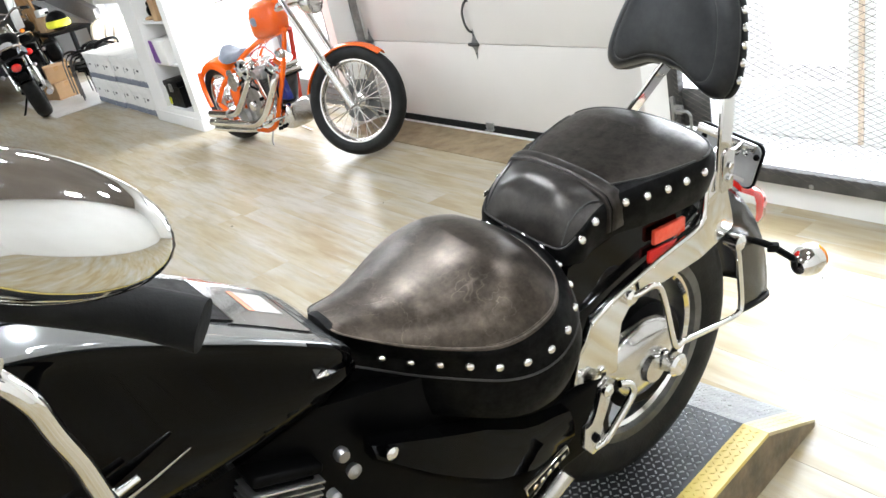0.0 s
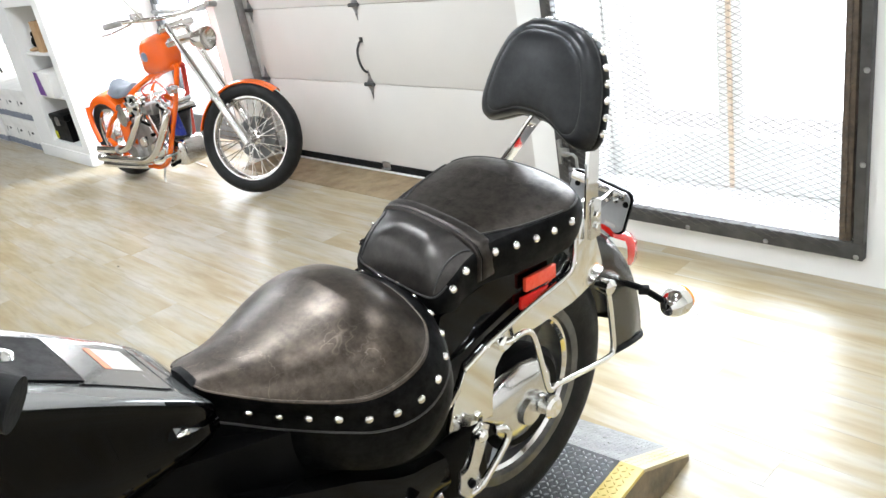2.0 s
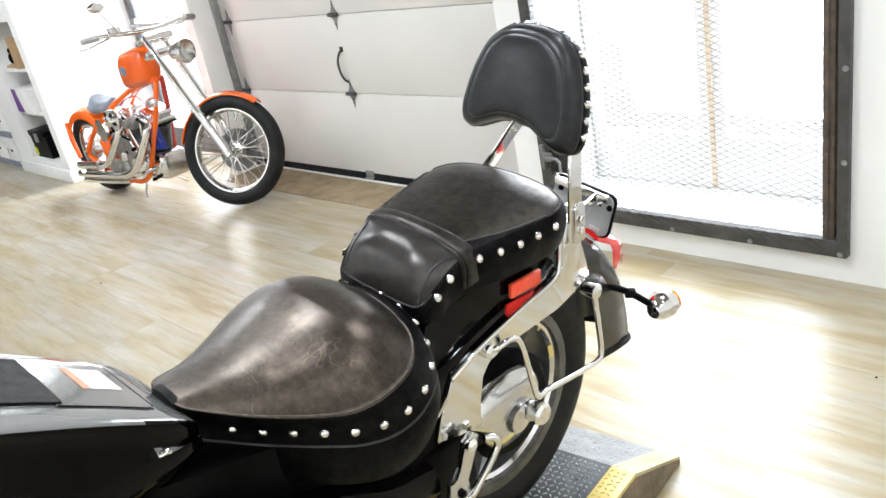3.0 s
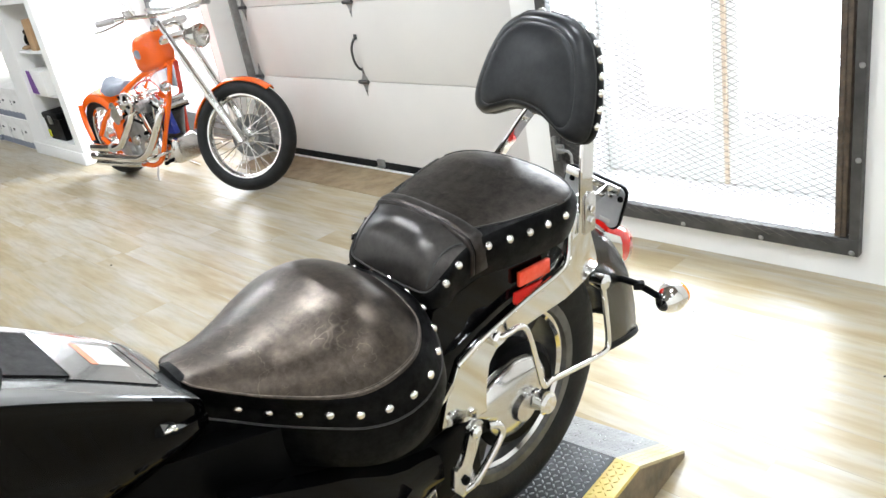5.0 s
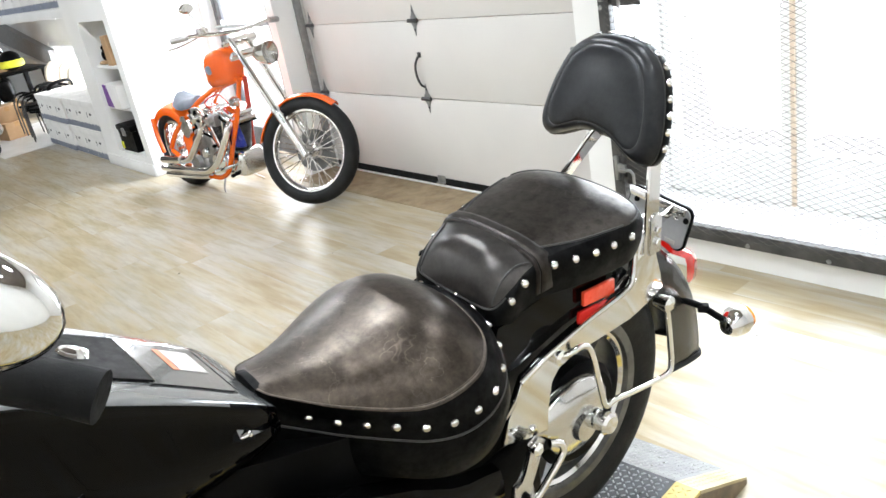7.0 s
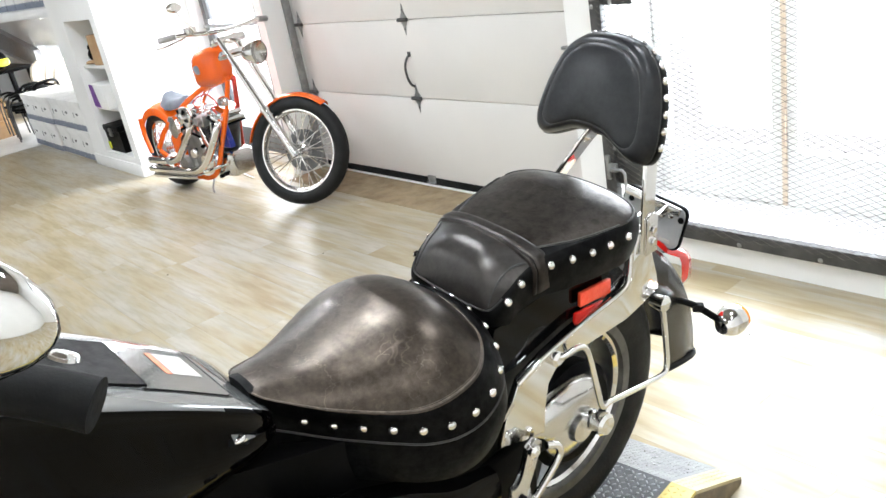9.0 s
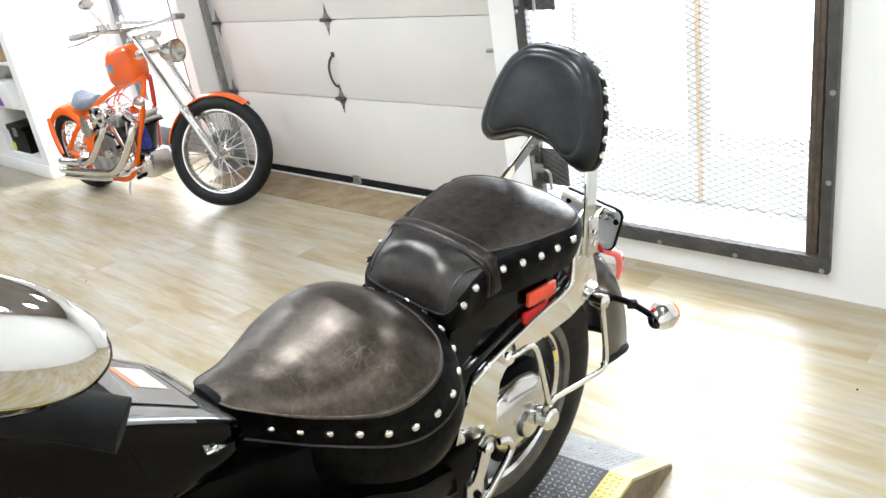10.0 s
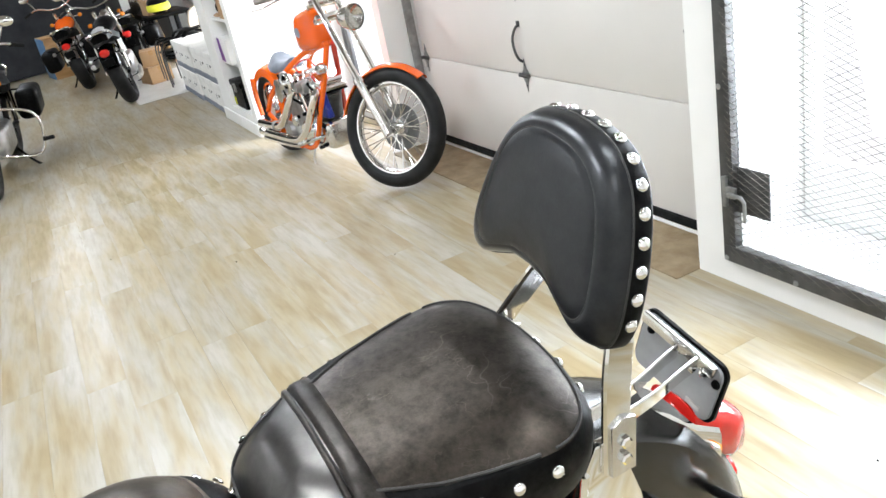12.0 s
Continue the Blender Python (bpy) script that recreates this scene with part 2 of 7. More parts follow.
M["ink"] = surface("ink", (0.06, 0.06, 0.06), (0.1, 0.1, 0.1), 30, (0.5, 0.6))
# label print paled by that glare
M["faint_ink"] = surface("glare_washed_ink", (0.42, 0.38, 0.34), (0.5, 0.46, 0.42), 30, (0.5, 0.6))
M["carton"] = surface("cardboard", (0.36, 0.22, 0.11), (0.46, 0.30, 0.16), 6, (0.7, 0.85), bump_at=0.0004)
M["wood"] = surface("plywood", (0.36, 0.20, 0.075), (0.50, 0.30, 0.13), 5, (0.45, 0.6), stretch=(1, 1, 5))
M["box_white"] = surface("file_box_card", (0.74, 0.73, 0.70), (0.82, 0.81, 0.78), 6, (0.6, 0.75))
M["box_band"] = surface("file_box_band", (0.17, 0.19, 0.24), (0.24, 0.26, 0.31), 8, (0.6, 0.75))
M["purple"] = surface("purple_card", (0.12, 0.03, 0.22), (0.20, 0.06, 0.34), 6, (0.5, 0.6))
M["blue"] = surface("blue_enamel", (0.02, 0.03, 0.20), (0.04, 0.06, 0.32), 8, (0.2, 0.3))
M["blue_panel"] = surface("blue_board", (0.07, 0.16, 0.30), (0.11, 0.22, 0.38), 4, (0.5, 0.6))
M["hi_vis"] = surface("yellow_cloth", (0.62, 0.62, 0.02), (0.75, 0.76, 0.05), 12, (0.6, 0.8), bump_at=0.001)
M["dark_wall"] = surface("dark_cloth_wall", (0.012, 0.013, 0.016), (0.028, 0.029, 0.034), 3, (0.7, 0.85), bump_at=0.001, bump_scale=30)
M["beige_cloth"] = surface("beige_cloth", (0.42, 0.37, 0.29), (0.52, 0.46, 0.37), 14, (0.7, 0.85), bump_at=0.0006)
M["grey_seat"] = surface("grey_leather", (0.11, 0.125, 0.15), (0.18, 0.20, 0.235), 9, (0.35, 0.5), bump_at=0.0004)
M["pavement"] = surface("pale_pavement", (0.50, 0.49, 0.46), (0.62, 0.61, 0.58), 0.7, (0.7, 0.85), bump_at=0.001)
M["lamp"] = glowing("lamp_glow", (1.0, 0.95, 0.86), 60.0)
M["dark_room"] = surface("dark_end_wall", (0.05, 0.048, 0.045), (0.09, 0.086, 0.08), 0.8, (0.6, 0.8), bump_at=0.0005)
M["backdrop"] = glowing("daylight_glow", (1.0, 1.0, 1.0), 4.5)
M["strip_tan"] = surface("tan_strip", (0.62, 0.50, 0.38), (0.70, 0.58, 0.45), 6, (0.5, 0.6))
M["sticker_red"] = surface("red_sticker", (0.62, 0.05, 0.06), (0.7, 0.08, 0.09), 20, (0.4, 0.5))

gm, gnt, gb = mat("clear_glass")
gb.inputs["Base Color"].default_value = (1, 1, 1, 1)
gb.inputs["Roughness"].default_value = 0.01
gb.inputs["Transmission Weight"].default_value = 1.0
gb.inputs["IOR"].default_value = 1.03
M["glass"] = gm


# ---- building blocks ----
def finish(bm, name, material, angle=38):
    me = bpy.data.meshes.new(name)
    bmesh.ops.recalc_face_normals(bm, faces=bm.faces)
    bm.to_mesh(me)
    bm.free()
    me.polygons.foreach_set("use_smooth", [True] * len(me.polygons))
    me.set_sharp_from_angle(angle=radians(angle))
    me.materials.append(M[material] if isinstance(material, str) else material)
    return me


def part(name, bm, material, parent=None, label="", angle=38):
    ob = new(name, finish(bm, name, material, angle))
    if parent is not None:
        ob.parent = parent
    if label:
        tagged(ob, label=label)
    return ob


def again(ob, name, m, parent):
    """Another piece on the same mesh."""
    o = new(name, ob.data)
    o.parent = parent
    o.matrix_basis = m
    return o


def thing(name, label, category, m=None, group="", kind=""):
    ob = new(name)
    ob.empty_display_size = 0.1
    if m is not None:
        ob.matrix_world = m
    return tagged(ob, label=label, category=category, group=group, kind=kind)


def join(*bms):
    out = bms[0]
    for b in bms[1:]:
        me = bpy.data.meshes.new("tmp")
        b.to_mesh(me)
        out.from_mesh(me)
        b.free()
        bpy.data.meshes.remove(me)
    return out


def moved(bm, m):
    bmesh.ops.transform(bm, matrix=m, verts=bm.verts)
    return bm


def box(x0, x1, y0, y1, z0, z1, bevel=0.0, seg=2):
    bm = bmesh.new()
    bmesh.ops.create_cube(bm, size=1.0)
    bmesh.ops.scale(bm, vec=(x1 - x0, y1 - y0, z1 - z0), verts=bm.verts)
    bmesh.ops.translate(bm, vec=((x0 + x1) / 2, (y0 + y1) / 2, (z0 + z1) / 2), verts=bm.verts)
    if bevel:
        bmesh.ops.bevel(bm, geom=bm.edges[:], offset=bevel, segments=seg, affect="EDGES", profile=0.5)
    return bm


def loft(rings, closed=True, caps=True):
    bm = bmesh.new()
    vs = [[bm.verts.new(p) for p in r] for r in rings]
    n = len(rings[0])
    for a, b in zip(vs, vs[1:]):
        for i in range(n if closed else n - 1):
            j = (i + 1) % n
            bm.faces.new((a[i], a[j], b[j], b[i]))
    if caps and closed:
        bm.faces.new(vs[0][::-1])
        bm.faces.new(vs[-1])
    return bm


def curve(pts, per=8):
    """A smooth line through points."""
    p = [Vector(a) for a in pts]
    p = [p[0] * 2 - p[1], *p, p[-1] * 2 - p[-2]]
    out = []
    for i in range(1, len(p) - 2):
        a, b, c, d = p[i - 1:i + 3]
        for k in range(per):
            t = k / per
            out.append(0.5 * (2 * b + (c - a) * t + (2 * a - 5 * b + 4 * c - d) * t * t + (3 * b - a - 3 * c + d) * t ** 3))
    out.append(p[-2])
    return out


def tube(pts, r, n=10, per=8, bend=True, flat=1.0, caps=True):
    """A round or flattened bar along a line; r may be one radius or one for each end."""
    line = curve(pts, per) if bend and len(pts) > 2 else [Vector(a) for a in pts]
    r0, r1 = r if isinstance(r, tuple) else (r, r)
    rings, side = [], None
    for i, p in enumerate(line):
        a, b = line[max(i - 1, 0)], line[min(i + 1, len(line) - 1)]
        way = (b - a).normalized()
        if side is None:
            side = way.orthogonal().normalized()
        side = (side - way * side.dot(way)).normalized()
        up = way.cross(side)
        rr = r0 + (r1 - r0) * i / max(len(line) - 1, 1)
        rings.append([p + rr * (math.cos(2 * math.pi * k / n) * side + flat * math.sin(2 * math.pi * k / n) * up) for k in range(n)])
    return loft(rings, caps=caps)


def lathe(profile, n=32, caps=False):
    """A body turned round the x axis: (radius, x) along its outline."""
    return loft([[(x, r * math.cos(2 * math.pi * k / n), r * math.sin(2 * math.pi * k / n)) for k in range(n)] for r, x in profile], caps=caps)


def dome(r, h, n=12, rows=4):
    """A stud's cap, standing on the xy plane."""
    rings = [[(r * math.cos(a) * math.cos(2 * math.pi * k / n), r * math.cos(a) * math.sin(2 * math.pi * k / n), h * math.sin(a)) for k in range(n)]
             for a in [math.pi / 2 * i / (rows + 0.35) for i in range(rows + 1)]]
    return loft(rings)


def ellipsoid(rx, ry, rz, n=20, rows=12):
    rings = []
    for i in range(1, rows):
        a = -math.pi / 2 + math.pi * i / rows
        rings.append([(rx * math.cos(a) * math.cos(2 * math.pi * k / n), ry * math.cos(a) * math.sin(2 * math.pi * k / n), rz * math.sin(a)) for k in range(n)])
    return loft(rings)


def plate(outline, axis, at, thick, bevel=0.002):
    """A plate with the given outline in the two other axes, from at to at + thick along axis."""
    order = {"x": lambda a, b, d: (d, a, b), "y": lambda a, b, d: (a, d, b), "z": lambda a, b, d: (a, b, d)}[axis]
    bm = bmesh.new()
    lo = [bm.verts.new(order(a, b, at)) for a, b in outline]
    hi = [bm.verts.new(order(a, b, at + thick)) for a, b in outline]
    bm.faces.new(lo[::-1])
    bm.faces.new(hi)
    for i in range(len(lo)):
        j = (i + 1) % len(lo)
        bm.faces.new((lo[i], lo[j], hi[j], hi[i]))
    if bevel:
        bmesh.ops.bevel(bm, geom=bm.edges[:], offset=bevel, segments=2, affect="EDGES", profile=0.5)
    return bm


def aim(place, way, spin=0.0):
    """A pose at place whose z axis points along way."""
    return Matrix.Translation(place) @ Vector(way).to_track_quat("Z", "Y").to_matrix().to_4x4() @ Matrix.Rotation(spin, 4, "Z")


# ---- the room ----
WALL, DOOR_Y, CEIL = 0.03, 0.262, 2.85
XR, XL, YS = 3.6, -13.0, -5.2


def wall(name, boxes, material="wall", label=""):
    return tagged(part(name, join(*[box(*b) for b in boxes]), material), label=label, category="wall", kind="structure")


wall("wall_north", [(-0.165, 0.055, WALL, 0.42, 0, CEIL), (1.235, XR, WALL, 0.42, 0, CEIL), (0.055, 1.235, WALL, 0.42, 0, 0.165), (0.055, 1.235, WALL, 0.42, 2.10, CEIL),
                    (-2.75, -0.165, WALL, 0.42, 2.2, CEIL), (-2.85, -2.75, WALL, 0.42, 0, CEIL), (-4.25, -2.85, 0.20, 0.42, 2.15, CEIL),
                    (-4.25, -4.17, 0.20, 0.42, 0, 2.15)],
     label="white painted outer wall with door and window openings")
wall("wall_east", [(XR, XR + 0.15, YS - 0.15, 0.42, 0, CEIL)], "wall", "plain white painted end wall")
wall("wall_south", [(XL - 0.15, XR + 0.15, YS - 0.15, YS, 0, CEIL)], "wall", "plain white painted long wall")
wall("wall_west", [(XL - 0.15, XL, YS, 0.55, 0, CEIL)], "dark_room", "dark far end wall")
wall("partition_wall", [(-4.37, -4.25, -0.54, 0.20, 0, CEIL), (-5.36, -5.02, -0.54, 0.05, 0, CEIL), (-5.02, -4.37, -0.54, 0.05, 1.25, CEIL), (-5.02, -4.37, -0.54, 0.05, 0, 0.15),
                        (-5.02, -4.37, -0.10, 0.05, 0.15, 1.25)],
     label="white boxed-out partition with a built-in bookcase niche")
wall("nook_wall", [(-5.36, -5.26, 0.05, 0.42, 0, CEIL), (-5.26, -4.25, 0.20, 0.3, 0, CEIL)], label="white wall at the side of the storage nook")
ceil = part("ceiling", box(XL - 0.15, XR + 0.15, YS - 0.15, 0.55, CEIL, CEIL + 0.12), "ceiling")
tagged(ceil, label="plain dull tan painted ceiling", category="ceiling", kind="structure")
ground = part("ground", box(-60, 60, 0.42, 90, -0.25, -0.06), "pavement")
tagged(ground, label="pale sunlit paving outside the doors", category="ground", kind="structure")
# added board whose own glow replaces the blown-out view outdoors
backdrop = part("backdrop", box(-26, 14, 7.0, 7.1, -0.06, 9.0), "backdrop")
tagged(backdrop, label="plain glowing board in place of overexposed daylight outside the doors", category="backdrop", kind="structure")

# built-in bookcase shelves
for z in (0.535, 0.885):
    s = part("shelf_board", box(-5.018, -4.372, -0.50, -0.102, z - 0.022, z, 0.003), "trim")
    tagged(s, label="white painted shelf board in the bookcase niche", category="shelf", group="bookcase shelves", kind="structure")
base = part("baseboard", join(box(-5.36, -4.25, -0.556, -0.543, 0.0, 0.10, 0.003), box(-4.247, -4.235, -0.55, 0.19, 0.0, 0.10, 0.003)), "trim")
tagged(base, label="low white baseboard round the partition", category="baseboard", kind="structure")


# garage door: four hinged sections with steel fittings
gd = thing("garage_door", "white sectional garage door with galvanised hinges", "garage door", kind="structure")
zs = [0.045, 0.546, 1.003, 1.46, 1.917, 2.25]
for a, b in zip(zs, zs[1:]):
    part("section", box(-2.745, -0.17, DOOR_Y, DOOR_Y + 0.045, a + 0.0015, b - 0.0015, 0.004), "door_paint", gd)
part("bottom_seal", box(-2.745, -0.17, DOOR_Y - 0.008, DOOR_Y + 0.05, 0.004, 0.046, 0.006), "black_rubber", gd, "black rubber bottom seal")


def diamond_hinge(x, z):
    b = plate([(x - 0.038, z), (x - 0.012, z + 0.035), (x, z + 0.088), (x + 0.012, z + 0.035), (x + 0.038, z), (x + 0.012, z - 0.035), (x, z - 0.088), (x - 0.012, z - 0.035)], "y", DOOR_Y - 0.004, 0.004, 0.0008)
    knuckle = moved(lathe([(0.0, -0.04), (0.011, -0.04), (0.011, 0.04), (0.0, 0.04)], 12), Matrix.Translation((x, DOOR_Y - 0.012, z)))
    bolts = [moved(dome(0.006, 0.004, 8, 2), aim((x, DOOR_Y - 0.004, z + dz), (0, -1, 0))) for dz in (0.055, -0.055)]
    hinge = part("hinge", b, "galv", gd, "galvanised diamond hinge")
    part("knuckle", knuckle, "steel", hinge, "dark hinge knuckle")
    for one in bolts:
        part("bolt", one, "steel", hinge)


for z in (0.546, 1.003, 1.46, 1.917):
    for x in (-2.70, -1.567, -0.225):
        diamond_hinge(x, z)
part("lift_handle", join(tube([(-1.575, DOOR_Y - 0.002, 0.615), (-1.577, DOOR_Y - 0.025, 0.635), (-1.588, DOOR_Y - 0.035, 0.68), (-1.590, DOOR_Y - 0.035, 0.74), (-1.580, DOOR_Y - 0.02, 0.785), (-1.575, DOOR_Y - 0.002, 0.80)], 0.007, 10),
                         box(-1.588, -1.562, DOOR_Y - 0.005, DOOR_Y, 0.79, 0.82, 0.001)), "steel", gd, "curved dark steel lift handle")
part("threshold_strip", box(-2.745, -0.17, 0.228, 0.250, 0.0035, 0.0080, 0.001), "trim", gd, "pale metal strip at the foot of the door")
part("bottom_bracket", join(box(-1.60, -1.53, DOOR_Y - 0.014, DOOR_Y - 0.006, 0.02, 0.065, 0.002), box(-1.60, -1.53, DOOR_Y - 0.03, DOOR_Y - 0.01, 0.018, 0.024, 0.001)), "galv", gd, "galvanised bottom bracket")
part("slide_lock", join(box(-0.27, -0.19, DOOR_Y - 0.012, DOOR_Y - 0.004, 0.80, 0.90, 0.002), tube([(-0.245, DOOR_Y - 0.02, 0.852), (-0.33, DOOR_Y - 0.03, 0.846), (-0.375, DOOR_Y - 0.035, 0.842)], (0.012, 0.009), 10)), "galv", gd, "steel slide lock with a lever")
part("track", join(box(-2.742, -2.735, DOOR_Y - 0.075, DOOR_Y - 0.02, 0.02, 2.3, 0.002), box(-2.742, -2.722, DOOR_Y - 0.080, DOOR_Y - 0.074, 0.02, 2.3, 0.002)), "galv", gd, "galvanised vertical door track")
part("track", join(box(-0.18, -0.173, DOOR_Y - 0.075, DOOR_Y - 0.02, 0.02, 2.3, 0.002), box(-0.21, -0.173, DOOR_Y - 0.080, DOOR_Y - 0.074, 0.02, 2.3, 0.002)), "galv", gd, "galvanised vertical door track")

# security gate: steel angle frame with a sheet of expanded metal
gate = thing("security_gate", "dark steel security gate with expanded metal mesh", "gate", kind="structure")
G0, G1, GB, GT = 0.0, 1.29, 0.108, 2.12
part("rail", box(G0, G1, -0.006, WALL - 0.002, GB, GB + 0.062, 0.002), "steel", gate)
part("rail", box(G0, G1, -0.006, WALL - 0.002, GT - 0.062, GT, 0.002), "steel", gate)
part("stile", box(G0, G0 + 0.055, -0.006, WALL - 0.002, GB + 0.062, GT - 0.062, 0.002), "steel", gate)
part("stile", box(G1 - 0.034, G1, -0.006, WALL - 0.002, GB + 0.062, GT - 0.062, 0.002), "steel", gate)
part("inner_stile", join(box(G1 - 0.085, G1 - 0.046, 0.004, 0.034, GB + 0.064, GT - 0.064, 0.002), box(G1 - 0.070, G1 - 0.062, -0.004, 0.006, GB + 0.064, GT - 0.064, 0.001)), "rusty", gate, "rust-stained inner steel bar")
bolt = dome(0.0105, 0.006, 10, 2)
first = part("bolt", moved(bolt, aim((0, 0, 0), (0, -1, 0))), "galv", gate, "zinc bolt head")
spots = [(x, GB + 0.012) for x in (0.012, 0.306, 0.629, 0.948, 1.268)] + [(G1 - 0.012, z) for z in (0.458, 0.771, 1.09, 1.41, 1.73)] + [(0.012, z) for z in (0.42, 0.74, 1.06, 1.38, 1.70)]
first.matrix_basis = Matrix.Translation((spots[0][0], -0.006, spots[0][1]))
for x, z in spots[1:]:
    again(first, "bolt", Matrix.Translation((x, -0.006, z)), gate)

# expanded mesh: diamonds of thin strands
MW, MH = 0.026, 0.0118
mbm_v, mbm_f = [], []


def strand(a, b, r):
    n0 = len(mbm_v)
    a, b = Vector(a), Vector(b)
    way = (b - a).normalized()
    side = way.cross(Vector((0, 1, 0))).normalized()
    up = Vector((0, 1, 0))
    for p in (a, b):
        for k in range(3):
            t = 2 * math.pi * k / 3
            mbm_v.append(p + r * (math.cos(t) * side + math.sin(t) * up))
    for k in range(3):
        j = (k + 1) % 3
        mbm_f.append((n0 + k, n0 + j, n0 + 3 + j, n0 + 3 + k))


zz = GB + 0.032
row = 0
while zz < GT - 0.05:
    x = G0 + 0.045 + (MW if row % 2 else 0)
    while x < G1 - 0.06:
        for sx in (-1, 1):
            xe = min(max(x + sx * MW, G0 + 0.035), G1 - 0.05)
            strand((x, -0.0085, zz), (xe, -0.0105, zz + MH), 0.0011)
        x += 2 * MW
    zz += MH
    row += 1
mesh_me = bpy.data.meshes.new("expanded_mesh")
mesh_me.from_pydata(mbm_v, [], mbm_f)
mesh_me.materials.append(M["mesh_wire"])
em = new("expanded_mesh", mesh_me)
em.parent = gate
tagged(em, label="thin expanded metal mesh", kind="stuff")
part("lock_plate", join(box(0.056, 0.190, 0.014, 0.020, 0.300, 0.466, 0.001)), "steel", gate, "dark steel lock guard plate")
part("latch", join(box(0.028, 0.075, -0.02, -0.006, 0.360, 0.400, 0.003), tube([(0.05, -0.024, 0.380), (0.11, -0.03, 0.380), (0.125, -0.03, 0.365), (0.125, -0.03, 0.295)], 0.007, 8, bend=False), box(0.02, 0.036, -0.022, -0.006, 0.325, 0.435, 0.002)), "galv", gate, "steel slide bolt latch")
part("lock_plate", join(box(0.056, 0.195, 0.014, 0.020, 1.06, 1.225, 0.001)), "steel", gate, "dark steel lock guard plate")
part("latch", join(box(0.028, 0.075, -0.02, -0.006, 1.12, 1.16, 0.003), tube([(0.05, -0.024, 1.14), (0.11, -0.03, 1.14), (0.125, -0.03, 1.125), (0.125, -0.03, 1.06)], 0.007, 8, bend=False), box(0.02, 0.036, -0.022, -0.006, 1.085, 1.195, 0.002)), "galv", gate, "steel slide bolt latch")

# glazed doors outside the gate
gl = thing("double_door", "white framed double glass door behind the gate", "door", kind="structure")
for x0, x1 in ((0.06, 0.635), (0.655, 1.23)):
    part("door_frame", join(box(x0, x0 + 0.045, 0.33, 0.37, 0.17, 2.09, 0.003), box(x1 - 0.045, x1, 0.33, 0.37, 0.17, 2.09, 0.003), box(x0 + 0.045, x1 - 0.045, 0.33, 0.37, 0.17, 0.40, 0.003), box(x0 + 0.045, x1 - 0.045, 0.33, 0.37, 2.0, 2.09, 0.003)), "trim", gl)
    p = part("pane", box(x0 + 0.045, x1 - 0.045, 0.347, 0.353, 0.40, 2.0), "glass", gl)
    p.visible_shadow = False
part("meeting_strip", box(0.636, 0.654, 0.322, 0.372, 0.17, 2.09, 0.002), "strip_tan", gl, "tan weather strip between the doors")

# glass entrance door behind the orange chopper
ed = thing("entrance_door", "glass entrance door in a grey metal frame", "door", kind="structure")
part("door_frame", join(box(-4.17, -4.135, 0.27, 0.31, 0.0, 2.15, 0.003), box(-2.89, -2.852, 0.27, 0.31, 0, 2.15, 0.003), box(-4.135, -2.89, 0.27, 0.31, 2.10, 2.15, 0.003)), "door_frame", ed)
part("door_leaf", join(box(-4.12, -4.06, 0.275, 0.305, 0.02, 2.08, 0.003), box(-3.33, -3.27, 0.275, 0.305, 0.02, 2.08, 0.003), box(-4.06, -3.33, 0.275, 0.305, 0.02, 0.20, 0.003), box(-4.06, -3.33, 0.275, 0.305, 2.0, 2.08, 0.003)), "door_frame", ed)
p = part("pane", box(-4.06, -3.33, 0.287, 0.293, 0.20, 2.0), "glass", ed)
p.visible_shadow = False
p = part("pane", box(-3.27, -2.89, 0.287, 0.293, 0.05, 2.1), "glass", ed)
p.visible_shadow = False
part("push_bar", join(tube([(-4.08, 0.262, 1.03), (-4.08, 0.225, 1.03), (-3.31, 0.225, 1.03), (-3.31, 0.262, 1.03)], 0.014, 10, bend=False), box(-4.11, -4.05, 0.25, 0.276, 0.98, 1.08, 0.004)), "galv", ed, "grey metal push bar")
part("sticker", box(-3.20, -3.08, 0.280, 0.285, 0.70, 0.86), "sticker_red", ed, "red paper notice")

# floor: vinyl planks on a slab
fl = tagged(part("floor", box(XL, XR, YS, 0.42, -0.06, -0.0045), "concrete"), label="pale oak-look vinyl plank floor with a satin gloss", category="floor", kind="structure")
th = part("threshold", box(-2.75, -0.165, -0.085, 0.40, -0.004, 0.0038), "concrete")
tagged(th, label="darker brown strip in front of the garage door", category="floor", kind="structure")
pf = part("pale_floor_patch", box(-9.4, -7.25, -1.05, 0.41, -0.004, 0.0032), "pale_floor")
tagged(pf, label="pale grey floor of the storage nook", category="floor", kind="structure")


# ---- wheels and tyres, shared by the motorcycles ----
def tyre(R, w, rim):
    """A tyre round the x axis: outer radius, width, rim radius."""
    h = R - rim
    prof = []
    for k in range(15):
        a = -1.25 * math.pi / 2 + 2.5 * math.pi / 2 * k / 14
        prof.append((rim + h * 0.42 + h * 0.58 * max(math.cos(a), -0.35) ** 1 if abs(a) < math.pi / 2 else rim + h * 0.42 + h * 0.6 * math.cos(a), w / 2 * math.sin(a) / 1.0))
    prof = [(r, x) for r, x in prof] + [(rim - 0.004, w * 0.34), (rim - 0.004, -w * 0.34)]
    return lathe(prof + [prof[0]], 56)


